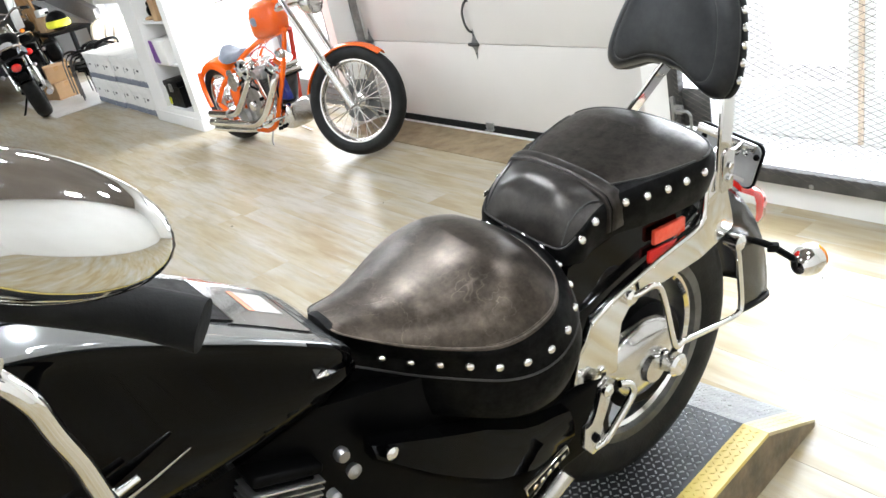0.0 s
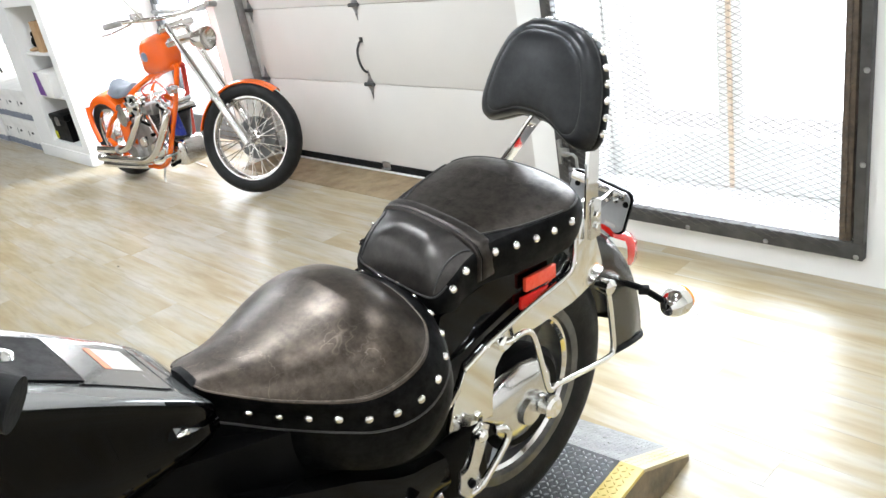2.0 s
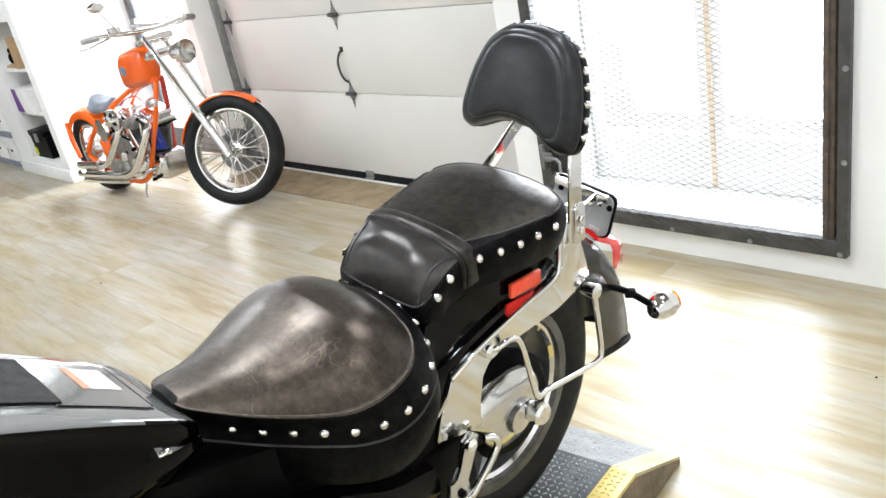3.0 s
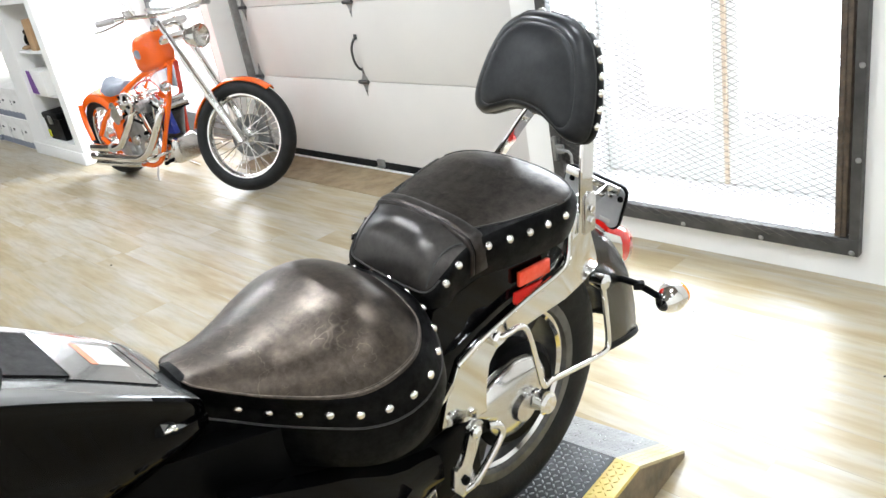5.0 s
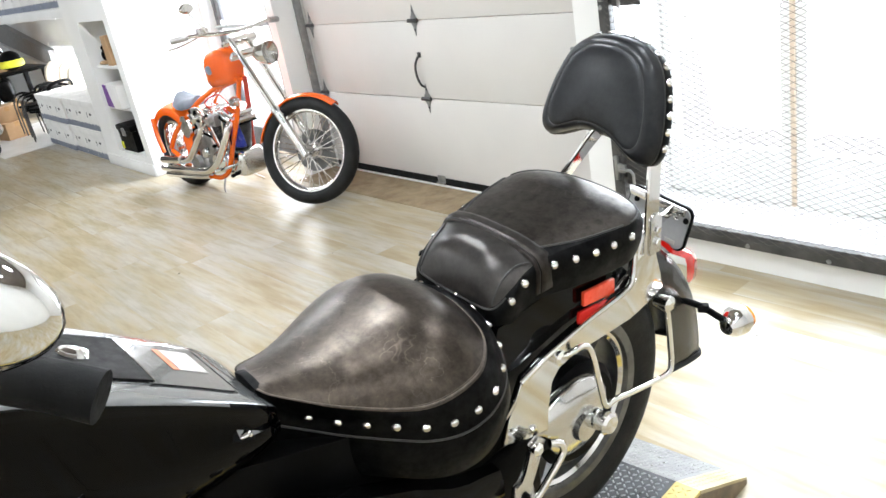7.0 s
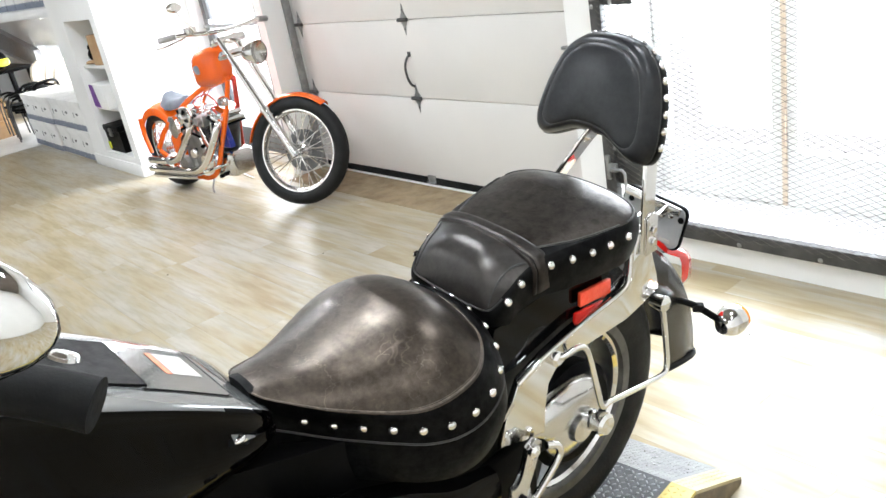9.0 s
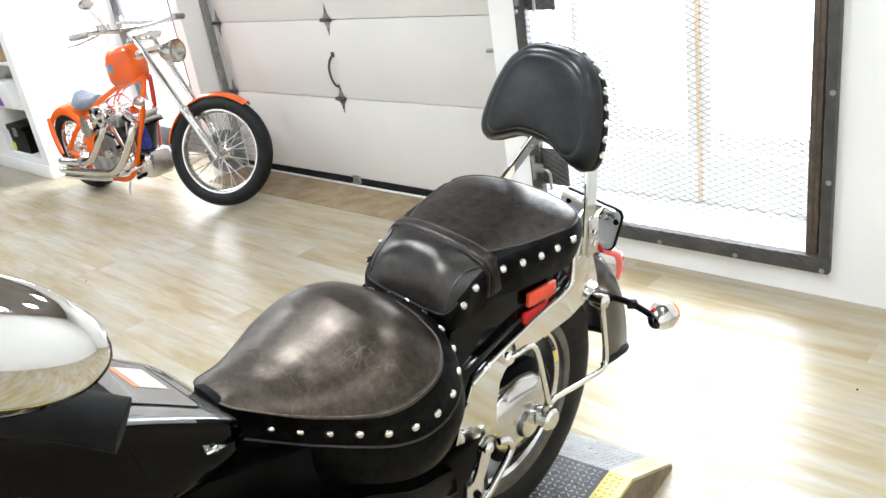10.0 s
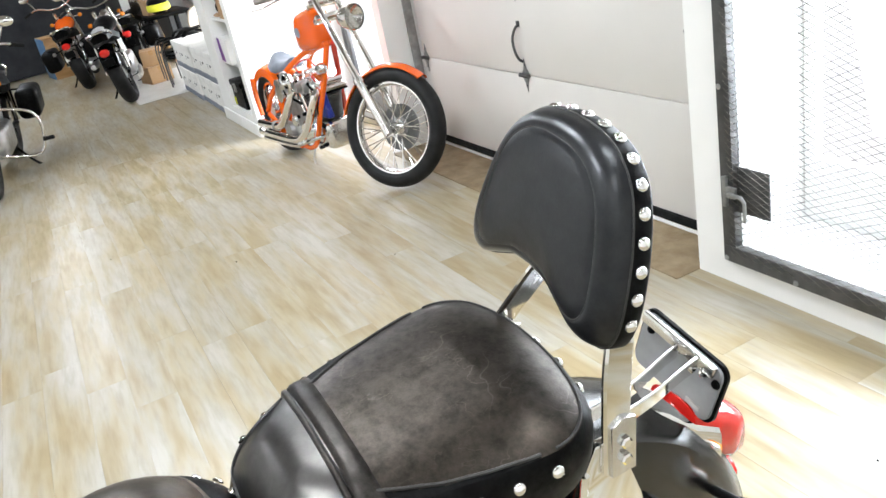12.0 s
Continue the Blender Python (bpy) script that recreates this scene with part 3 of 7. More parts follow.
def tread(R, w, n, grooves, deep=0.0025):
    """Grooved tread blocks as a thin ring of dark bars."""
    bms = []
    for i in range(n):
        for s in (-1, 1):
            b = box(-w * 0.16, w * 0.16, -0.003, 0.003, -0.002, 0.0012)
            m = Matrix.Rotation(2 * math.pi * (i + 0.25 * s) / n, 4, "X") @ Matrix.Translation((s * w * 0.2, 0, R - 0.004 - 0.2 * w * 0.2)) @ Matrix.Rotation(s * 0.55, 4, "Z") @ Matrix.Rotation(s * 0.32, 4, "Y")
            bms.append(moved(b, m))
    return join(*bms)


def rim_ring(rim, w):
    return lathe([(rim + 0.006, -w / 2), (rim + 0.008, -w / 2 + 0.006), (rim - 0.006, -w / 2 + 0.016), (rim - 0.018, -w * 0.2), (rim - 0.018, w * 0.2), (rim - 0.006, w / 2 - 0.016), (rim + 0.008, w / 2 - 0.006), (rim + 0.006, w / 2),
                  (rim - 0.014, w / 2 - 0.002), (rim - 0.026, w * 0.2), (rim - 0.026, -w * 0.2), (rim - 0.014, -w / 2 + 0.002), (rim + 0.006, -w / 2)], 56)


def spokes(rim, hub, w, n):
    bms = []
    for i in range(n):
        a = 2 * math.pi * i / n
        s = 1 if i % 2 else -1
        b = a + (0.42 if (i // 2) % 2 else -0.42)
        bms.append(tube([(s * w, hub * math.cos(b), hub * math.sin(b)), (s * w * 0.12, (rim - 0.02) * math.cos(a), (rim - 0.02) * math.sin(a))], 0.0027, 5, bend=False))
    return bms


def fender(R_of, half_of, a0, a1, n=22, thick=0.004, drop=0.06, x0=0.0):
    """A mudguard round the x axis; angles in degrees from the rear (+y), over the top."""
    rings = []
    for i in range(n + 1):
        a = radians(a0 + (a1 - a0) * i / n)
        R, h = R_of(i / n), half_of(i / n)
        d = drop(i / n) if callable(drop) else drop
        sec = [(-h, R - d), (-h * 0.985, R - d * 0.55), (-h * 0.9, R - d * 0.18), (-h * 0.62, R + 0.004), (-h * 0.3, R + 0.012), (0, R + 0.015), (h * 0.3, R + 0.012), (h * 0.62, R + 0.004), (h * 0.9, R - d * 0.18), (h * 0.985, R - d * 0.55), (h, R - d)]
        inner = [(x * 0.965, r - thick) for x, r in sec[::-1]]
        rings.append([(x0 + x, r * math.cos(a), r * math.sin(a)) for x, r in sec + inner])
    return loft(rings)


# ---- the black cruiser on the lift ----
LEAN_DEG, CX, CY, CZ = 6.0, 1.065, -1.606, 0.15
bike = thing("motorcycle", "black cruiser motorcycle with studded leather seats, on a lift", "motorcycle", pose(CX, CY, CZ, 0, LEAN_DEG, 0))
AX = (0.0, 0.0, 0.33)


def outline_at(table, t):
    """Linear reading of a table of rows (t, a, b, ...)."""
    for a, b in zip(table, table[1:]):
        if a[0] <= t <= b[0]:
            k = (t - a[0]) / (b[0] - a[0])
            return [p + (q - p) * k for p, q in zip(a[1:], b[1:])]
    return list(table[-1][1:] if t > table[-1][0] else table[0][1:])


class Cushion:
    """A stuffed seat: a half outline of its top seam and one of its stud line (half width, length, height), a crown along the spine, and a frame that tips it."""

    def __init__(self, m, seam, rim, spine, crown, power, band, skirt, per=7):
        self.m, self.spine, self.crown, self.power = m, spine, crown, power
        self.band, self.skirt = band, skirt
        self.seam, self.rim = self.loop(seam, per), self.loop(rim, per)
        self.n, self.cloud = len(self.seam), []

    @staticmethod
    def loop(half, per):
        line = curve(half, per)
        return line + [Vector((-p.x, p.y, p.z)) for p in line[::-1] if abs(p.x) > 1e-4]

    def top(self, i, k):
        """From the spine (k = 0) to the seam (k = 1)."""
        p = self.seam[i]
        cy = min(max(p.y, self.spine[0]), self.spine[1])
        crown = outline_at(self.crown, cy)[0]
        return Vector((p.x * k, cy + (p.y - cy) * k, p.z + (crown - p.z) * (1 - k ** self.power)))

    def side(self, i, k):
        """From the seam (k = 0) past the stud line (k = 1) down the skirt."""
        a, b = self.seam[i], self.rim[i]
        if k <= 1:
            out = self.band * math.sin(math.pi * k)
            p = a.lerp(b, k)
            return p + Vector((p.x, 0, 0)).normalized() * out * 0.6 + Vector((0, 0, out))
        drop, grow = self.skirt(k - 1)
        mid = (self.spine[0] + self.spine[1]) / 2
        return Vector((b.x * grow, mid + (b.y - mid) * (1 + (grow - 1) * 0.6), b.z - drop))

    def sheet(self, ks):
        bm = loft([[self.m @ self.top(i, k) for i in range(self.n)] for k in ks], caps=False)
        bm.verts.ensure_lookup_table()
        last = bm.verts[len(bm.verts) - self.n:]
        for i in range(self.n // 2):
            face = []
            for j in (i, i + 1, self.n - 2 - i, self.n - 1 - i):
                v = last[j % self.n]
                if v not in face:
                    face.append(v)
            if len(face) > 2 and not bm.faces.get(face):
                bm.faces.new(face)
        return bm

    def wrap(self, ks):
        return loft([[self.m @ self.side(i, k) for i in range(self.n)] for k in ks], caps=False)

    def height(self, x, y):
        """The top's height over a spot of its own plan."""
        if not self.cloud:
            self.cloud = [self.top(i, k / 24) for i in range(self.n) for k in range(25)]
        near = sorted(self.cloud, key=lambda p: (p.x - x) ** 2 + (p.y - y) ** 2)[:6]
        w = [1 / (1e-6 + (p.x - x) ** 2 + (p.y - y) ** 2) for p in near]
        return sum(p.z * a for p, a in zip(near, w)) / sum(w)

    def half_at(self, y):
        """The stud line's half width at a length."""
        right = self.rim[:self.n // 2 + 1]
        for a, b in zip(right, right[1:]):
            if min(a.y, b.y) <= y <= max(a.y, b.y) and abs(a.y - b.y) > 1e-6:
                return a.lerp(b, (y - a.y) / (b.y - a.y))
        return right[0]

    def normal(self, i, k=0.97):
        a, b = self.side((i - 1) % self.n, k), self.side((i + 1) % self.n, k)
        o = self.side(i, min(k + 0.1, 1.0)) - self.side(i, k - 0.1)
        nn = (b - a).cross(o)
        c = self.side(i, k) - Vector((0, (self.spine[0] + self.spine[1]) / 2, self.rim[i].z - 0.05))
        return ((nn if nn.dot(c) > 0 else -nn)).normalized()


STUD = dome(0.0078, 0.0052, 20, 5)
stud_mesh = finish(STUD, "stud", "chrome")


def put_stud(parent, place, way):
    o = new("stud", stud_mesh)
    o.parent = parent
    o.matrix_basis = aim(place, way)
    return o


# rider's seat
def tipped(u, z, roll):
    """The frame of a seat whose middle line stands at u, rolled about the height z."""
    return Matrix.Translation((u, 0, z)) @ Matrix.Rotation(radians(roll), 4, "Y") @ Matrix.Translation((0, 0, -z))


RS = Cushion(tipped(0.02, 0.75, 3.0),
             [(0.030, -0.676, 0.772), (0.054, -0.660, 0.762), (0.094, -0.604, 0.733), (0.126, -0.560, 0.7175), (0.156, -0.519, 0.707), (0.182, -0.477, 0.702), (0.194, -0.430, 0.705), (0.188, -0.375, 0.710), (0.165, -0.337, 0.716), (0.1295, -0.309, 0.725), (0.081, -0.294, 0.731), (0.041, -0.287, 0.735), (0.0, -0.285, 0.738)],
             [(0.036, -0.676, 0.735), (0.050, -0.640, 0.713), (0.082, -0.586, 0.684), (0.119, -0.555, 0.681), (0.154, -0.525, 0.679), (0.183, -0.480, 0.6665), (0.200, -0.430, 0.6605), (0.2015, -0.375, 0.665), (0.183, -0.323, 0.680), (0.1424, -0.2875, 0.699), (0.0930, -0.268, 0.7165), (0.050, -0.262, 0.725), (0.0, -0.261, 0.732)],
             (-0.66, -0.41), [(-0.66, 0.775), (-0.60, 0.770), (-0.55, 0.771), (-0.50, 0.779), (-0.45, 0.790), (-0.41, 0.797)], 2.9, 0.004,
             lambda k: (0.105 * k, 1.0 + 0.055 * math.sin(math.pi * min(k, 1) * 0.75) - 0.10 * max(0, k - 0.6)))
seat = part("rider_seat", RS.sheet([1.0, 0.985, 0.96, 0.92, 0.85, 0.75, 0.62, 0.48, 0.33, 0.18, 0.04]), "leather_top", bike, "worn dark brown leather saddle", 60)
part("seat_band", RS.wrap([0.0, 0.06, 0.2, 0.4, 0.6, 0.8, 1.0, 1.12, 1.22]), "leather", seat, "black studded leather band", 60)
part("seat_skirt", RS.wrap([1.215, 1.25, 1.38, 1.55, 1.72, 1.86, 1.97, 2.0]), "leather", seat, "black leather seat skirt", 60)


def along(pad, point, keep, off=0.0):
    """Points round a cushion, in the bike's frame."""
    return [pad.m @ (point(i) + Vector((0, 0, off))) for i in range(pad.n) if keep(pad.seam[i])]


part("seam", tube(along(RS, lambda i: RS.top(i, 0.985), lambda p: p.y > -0.675, 0.0012), 0.0016, 6, bend=False), "stitch", seat, "pale stitched seam")
part("seam", tube(along(RS, lambda i: RS.top(i, 0.972), lambda p: p.y > -0.50, 0.0006), 0.0007, 6, bend=False), "stitch", seat)
part("band_piping", tube(along(RS, lambda i: RS.side(i, 1.218), lambda p: p.y > -0.67), 0.0022, 6, bend=False), "piping", seat)


def studs_along(pad, parent, pitch, keep, anchor):
    """Studs at even steps along a cushion's stud line, one of them at the length anchor on its near side."""
    pts = [pad.side(i, 0.97) for i in range(pad.n)]
    runs = [0.0]
    for a, b in zip(pts, pts[1:]):
        runs.append(runs[-1] + (b - a).length)
    k0 = next(k for k in range(pad.n - 1) if pts[k].y <= anchor <= pts[k + 1].y)
    at = runs[k0] + (runs[k0 + 1] - runs[k0]) * (anchor - pts[k0].y) / (pts[k0 + 1].y - pts[k0].y)
    at -= pitch * int(at / pitch)
    while at < runs[-1]:
        i = max(k for k in range(pad.n) if runs[k] <= at)
        p = pts[i].lerp(pts[min(i + 1, pad.n - 1)], (at - runs[i]) / max(runs[min(i + 1, pad.n - 1)] - runs[i], 1e-6))
        if keep(p):
            n = pad.normal(i)
            put_stud(parent, pad.m @ (p + n * 0.0012), pad.m.to_3x3() @ n)
        at += pitch


studs_along(RS, seat, 0.0461, lambda p: p.y > -0.632, -0.397)

# passenger's seat
PS = Cushion(tipped(0.022, 0.78, 4.5),
             [(0.0, -0.263, 0.737), (0.060, -0.262, 0.737), (0.096, -0.255, 0.742), (0.110, -0.225, 0.769), (0.113, -0.190, 0.791), (0.119, -0.150, 0.804), (0.131, -0.095, 0.808), (0.144, -0.035, 0.808), (0.153, 0.020, 0.808), (0.153, 0.065, 0.808), (0.132, 0.098, 0.809), (0.095, 0.117, 0.810), (0.045, 0.127, 0.811), (0.0, 0.130, 0.811)],
             [(0.0, -0.266, 0.722), (0.066, -0.265, 0.722), (0.106, -0.258, 0.727), (0.1185, -0.2313, 0.752), (0.119, -0.193, 0.776), (0.128, -0.150, 0.788), (0.143, -0.099, 0.788), (0.153, -0.045, 0.785), (0.1590, 0.010, 0.784), (0.1605, 0.058, 0.784), (0.144, 0.102, 0.786), (0.104, 0.128, 0.788), (0.049, 0.140, 0.789), (0.0, 0.144, 0.789)],
             (-0.178, 0.03), [(-0.178, 0.821), (-0.13, 0.822), (-0.07, 0.825), (-0.02, 0.829), (0.03, 0.834)], 2.9, 0.002,
             lambda k: (0.062 * k, 1.0 + 0.02 * math.sin(math.pi * min(k, 1)) - 0.05 * k))


def top_seam(y):
    """Where the pad's top panel ends across, by length."""
    return outline_at([(-0.16, 0.088), (-0.12, 0.108), (-0.08, 0.126), (-0.03, 0.140), (0.02, 0.1505), (0.06, 0.152)], y)[0]


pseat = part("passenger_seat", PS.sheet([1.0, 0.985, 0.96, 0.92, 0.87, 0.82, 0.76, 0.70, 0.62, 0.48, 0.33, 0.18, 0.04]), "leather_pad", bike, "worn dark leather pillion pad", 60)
pseat.data.materials.append(M["leather_roll"])
pseat.data.materials.append(M["leather"])
back_to_pad = PS.m.inverted()
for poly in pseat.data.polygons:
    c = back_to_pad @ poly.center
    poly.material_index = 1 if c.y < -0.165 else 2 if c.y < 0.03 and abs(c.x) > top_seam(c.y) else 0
part("seat_band", PS.wrap([0.0, 0.08, 0.3, 0.6, 1.0, 1.2, 1.5, 1.8, 2.0]), "leather", pseat, "black studded leather band", 60)
for s in (1, -1):
    line = [(s * top_seam(y), y) for y in [-0.152 + 0.012 * k for k in range(16)]]
    part("seam", tube([PS.m @ Vector((x, y, PS.height(x, y) + 0.001)) for x, y in line], 0.0022, 6, bend=False), "piping", pseat)
    # the arched seam where the front roll ends
    line = [(s * x, y) for x, y in ((0.108, -0.176), (0.100, -0.188), (0.095, -0.205), (0.093, -0.225), (0.093, -0.242), (0.094, -0.2545))]
    part("seam", tube([PS.m @ Vector((x, y, PS.height(x, y) + 0.001)) for x, y in line], 0.0020, 6, 4), "piping", pseat)
part("seam", tube(along(PS, lambda i: PS.top(i, 0.985), lambda p: p.y > 0.045, 0.001), 0.0016, 6, bend=False), "piping", pseat)
part("roll_edge", tube(along(PS, lambda i: PS.side(i, 0.2), lambda p: p.y < -0.23 and p.x >= 0)[::-1] + along(PS, lambda i: PS.side(i, 0.2), lambda p: p.y < -0.23 and p.x < 0)[::-1], 0.0022, 6, bend=False), "piping", pseat)
# the cross straps behind the front roll
for off, wid, high in ((-0.169, 0.0045, 0.0030), (-0.149, 0.0150, 0.0020)):
    rows = []
    edge = PS.half_at(off)
    for k in range(-22, 23):
        s = k / 20
        r = min(abs(s), 1.0)
        x = math.copysign(edge.x * r, s)
        z0 = PS.height(x * 0.93, off)
        z = z0 if r < 0.9 else z0 + (edge.z - z0) * ((r - 0.9) / 0.1) ** 1.5
        z -= max(abs(s) - 1.0, 0) * 0.45
        out = math.copysign(high * max(0, (r - 0.8) / 0.2), s)
        rows.append([PS.m @ Vector((x + out * f, off + wid * w, z + high * f * 1.0)) for w, f in ((-1, -0.6), (-0.75, 0.85), (-0.3, 1.1), (0.3, 1.1), (0.75, 0.85), (1, -0.6))])
    part("strap", loft(rows), "leather_rim", pseat, "raised leather cross strap", 60)
for s in (1, -1):
    for y in (-0.2313, -0.1987, -0.1374, -0.0954, -0.0501, -0.0061, 0.0412):
        e = PS.half_at(y)
        put_stud(pseat, PS.m @ Vector((s * (e.x + 0.001), y, e.z + 0.002)), PS.m.to_3x3() @ Vector((s, -0.1 if y < -0.19 else 0.0, 0.42)))
for x, y in ((0.075, 0.136), (0.025, 0.143), (-0.025, 0.143), (-0.075, 0.136)):
    put_stud(pseat, PS.m @ Vector((x, y, 0.789)), PS.m.to_3x3() @ Vector((x * 2, 1, 0.4)))

# backrest on its sissy bar
def flat_bar(pts, half, thin):
    """A flat bar, broad along the bike and thin across it, with rounded edges."""
    line = curve(pts, 6)
    rings = []
    for i, p in enumerate(line):
        a, b = line[max(i - 1, 0)], line[min(i + 1, len(line) - 1)]
        way = (b - a).normalized()
        broad = Vector((1, 0, 0)).cross(way).normalized()
        across = way.cross(broad)
        rings.append([p + broad * half * cx + across * thin * cy for cx, cy in ((-1, -0.4), (-1, 0.4), (-0.85, 1), (0.85, 1), (1, 0.4), (1, -0.4), (0.85, -1), (-0.85, -1))])
    return loft(rings)


back = part("backrest", bmesh.new(), "leather_back", bike, "padded black leather backrest with studs")
HB = [(0.0, -0.085), (0.04, -0.090), (0.075, -0.107), (0.102, -0.119), (0.124, -0.111), (0.134, -0.082), (0.131, -0.032), (0.119, 0.022), (0.099, 0.066), (0.066, 0.094), (0.03, 0.104), (0.0, 0.106)]
half_line = [(p.x, p.y) for p in curve([(a, b, 0) for a, b in HB], 6)]
full = [(1.065 * a * (1 - 0.31 * b), 0.985 * b) for a, b in half_line + [(-a, b) for a, b in half_line[-2:0:-1]]]
tilt = Matrix.Translation((0.0304, 0.1756, 0.9925)) @ Matrix.Rotation(radians(-2.6), 4, "Z") @ Matrix.Rotation(radians(4.4), 4, "Y") @ Matrix.Rotation(radians(-17.9), 4, "X")


def pad_ring(k, y):
    return [tilt @ Vector((a * k, y, b * k)) for a, b in full]


front = [pad_ring(k, y) for k, y in ((0.05, -0.0375), (0.3, -0.037), (0.55, -0.0352), (0.70, -0.0328), (0.780, -0.0308), (0.793, -0.0296))]
front += [pad_ring(k, y) for k, y in ((0.803, -0.0300), (0.83, -0.0300), (0.88, -0.0272), (0.925, -0.0228), (0.96, -0.0170), (0.985, -0.0100), (1.0, -0.002))]
back.data = finish(loft(front[::-1]), "backrest", "leather_back", 60)
part("edge_band", loft([pad_ring(k, y) for k, y in ((1.0, -0.002), (1.012, 0.001), (1.014, 0.010), (1.012, 0.022), (0.985, 0.0275), (0.90, 0.030), (0.3, 0.031))], caps=False), "leather", back, "black leather edge band", 60)
part("seam", tube(pad_ring(0.797, -0.0293) + [pad_ring(0.797, -0.0293)[0]], 0.0010, 6, bend=False), "piping", back)
part("edge_piping", tube(pad_ring(1.004, -0.001) + [pad_ring(1.004, -0.001)[0]], 0.0014, 6, bend=False), "piping", back)
run, at = 0.0, 0.0
ring = pad_ring(1.014, 0.012)
centre = tilt @ Vector((0, 0.012, 0))
m = len(ring)
for i in range(m):
    a, b = ring[i], ring[(i + 1) % m]
    step = (b - a).length
    while run + step >= at:
        p = a.lerp(b, (at - run) / step)
        if (tilt.inverted() @ p).z > -0.088:
            w = (b - a).cross(tilt.to_3x3() @ Vector((0, 1, 0)))
            w = w if w.dot(p - centre) > 0 else -w
            put_stud(back, p, w)
        at += 0.0305
    run += step
for s in (1, -1):
    x = 0.038 + s * 0.114
    line = [(x, 0.144, 0.69), (x, 0.147, 0.76), (x, 0.151, 0.83), (x - 0.010, 0.166, 0.885), (x - 0.045, 0.192, 0.94), (x - 0.065, 0.214, 1.0)] if s > 0 else [(-0.135, 0.128, 0.70), (-0.093, 0.133, 0.76), (-0.053, 0.139, 0.816), (-0.026, 0.144, 0.853), (0.002, 0.150, 0.892), (0.030, 0.160, 0.93)]
    part("sissy_bar", flat_bar(line, 0.020, 0.0045), "chrome", bike, "chrome sissy bar upright")
    part("bar_plate", plate([(0.132, 0.685), (0.168, 0.685), (0.170, 0.765), (0.150, 0.772), (0.134, 0.762)], "x", x - 0.004 + s * 0.006, 0.007, 0.0012), "brushed", bike)
    for z in (0.712, 0.738):
        part("bolt", moved(join(lathe([(0, 0), (0.0085, 0), (0.0085, 0.006), (0.006, 0.008), (0, 0.008)], 6)), Matrix.Translation((x + s * 0.009, 0.150, z)) @ Matrix.Scale(s, 4, (1, 0, 0))), "chrome", bike)
part("back_plate", moved(plate([(-0.105, -0.035), (0.105, -0.035), (0.090, 0.055), (-0.090, 0.055)], "y", 0.031, 0.006), tilt), "chrome", bike, "chrome plate behind the backrest")

# chrome fender strut, both sides
strut_line = [(-0.286, 0.466), (-0.266, 0.520), (-0.228, 0.588), (-0.16, 0.607), (-0.089, 0.620), (0.0, 0.629), (0.065, 0.636), (0.090, 0.652), (0.100, 0.700), (0.118, 0.735), (0.150, 0.735), (0.163, 0.69), (0.185, 0.62), (0.196, 0.585),
              (0.150, 0.568), (0.082, 0.560), (0.0, 0.562), (-0.091, 0.568), (-0.134, 0.561), (-0.157, 0.538), (-0.166, 0.485), (-0.167, 0.430), (-0.225, 0.447)]
for s in (1, -1):
    part("fender_strut", plate(strut_line, "x", 0.0 + s * 0.142 - 0.006, 0.013, 0.004), "chrome", bike, "chrome fender strut cover")
    part("strut_rib", tube([(s * 0.150, -0.235, 0.580), (s * 0.152, -0.16, 0.604), (s * 0.152, -0.05, 0.622), (s * 0.152, 0.055, 0.633), (s * 0.151, 0.088, 0.652), (s * 0.148, 0.100, 0.700)], 0.0065, 10, 5), "chrome", bike, "rounded chrome rib along the strut")
# black side panels under the pillion pad, between seat and strut
part("fender_side", loft([[(s, v, w) for v, w in ((-0.30, 0.60), (-0.26, 0.70), (-0.1, 0.715), (0.06, 0.70), (0.10, 0.655), (0.05, 0.64), (-0.1, 0.625), (-0.22, 0.60))] for s in (-0.12, -0.105, 0.0, 0.11, 0.131)]), "black_paint", bike, "gloss black fender side panel")

# rear fender and tail
rear_fender = part("rear_fender", moved(fender(lambda t: 0.365 + 0.140 * max(0, (t - 0.38) / 0.62) ** 1.15, lambda t: 0.108 - 0.02 * t, 118, -11, 26, drop=lambda t: 0.075 + 0.085 * max(0, (t - 0.5) / 0.5), x0=-0.008), Matrix.Translation(AX)), "fender_paint", bike, "gloss black rear fender with a flared tip")
part("fender_edge", moved(tube([(-0.096, 0.335, -0.066), (-0.095, 0.41, -0.080), (-0.086, 0.470, -0.091), (-0.05, 0.498, -0.097), (-0.008, 0.508, -0.099), (0.035, 0.498, -0.097), (0.070, 0.470, -0.091), (0.079, 0.41, -0.080), (0.080, 0.335, -0.066)], 0.007, 8, 4), Matrix.Translation(AX)), "black_rubber", rear_fender, "black rubber fender edge")
def tail_rings(rows, grow=0.0, cut=0.0):
    rings = []
    for v, h, lo, hi in rows:
        mid, r = (lo + hi) / 2, (hi - lo) / 2
        rings.append([((h + grow) * math.copysign(abs(math.cos(a)) ** 0.6, math.cos(a)), v, mid + (r + grow) * math.copysign(abs(math.sin(a)) ** 0.6, math.sin(a)) - cut) for a in [2 * math.pi * k / 20 for k in range(20)]])
    return rings


TAIL = [(0.300, 0.030, 0.570, 0.612), (0.330, 0.042, 0.535, 0.603), (0.375, 0.050, 0.490, 0.582), (0.420, 0.054, 0.448, 0.556), (0.455, 0.053, 0.425, 0.536), (0.484, 0.046, 0.424, 0.515), (0.500, 0.028, 0.440, 0.492)]
tail = part("tail_light", loft(tail_rings(TAIL[2:])), "red_lens", bike, "long red tail light lens", 60)
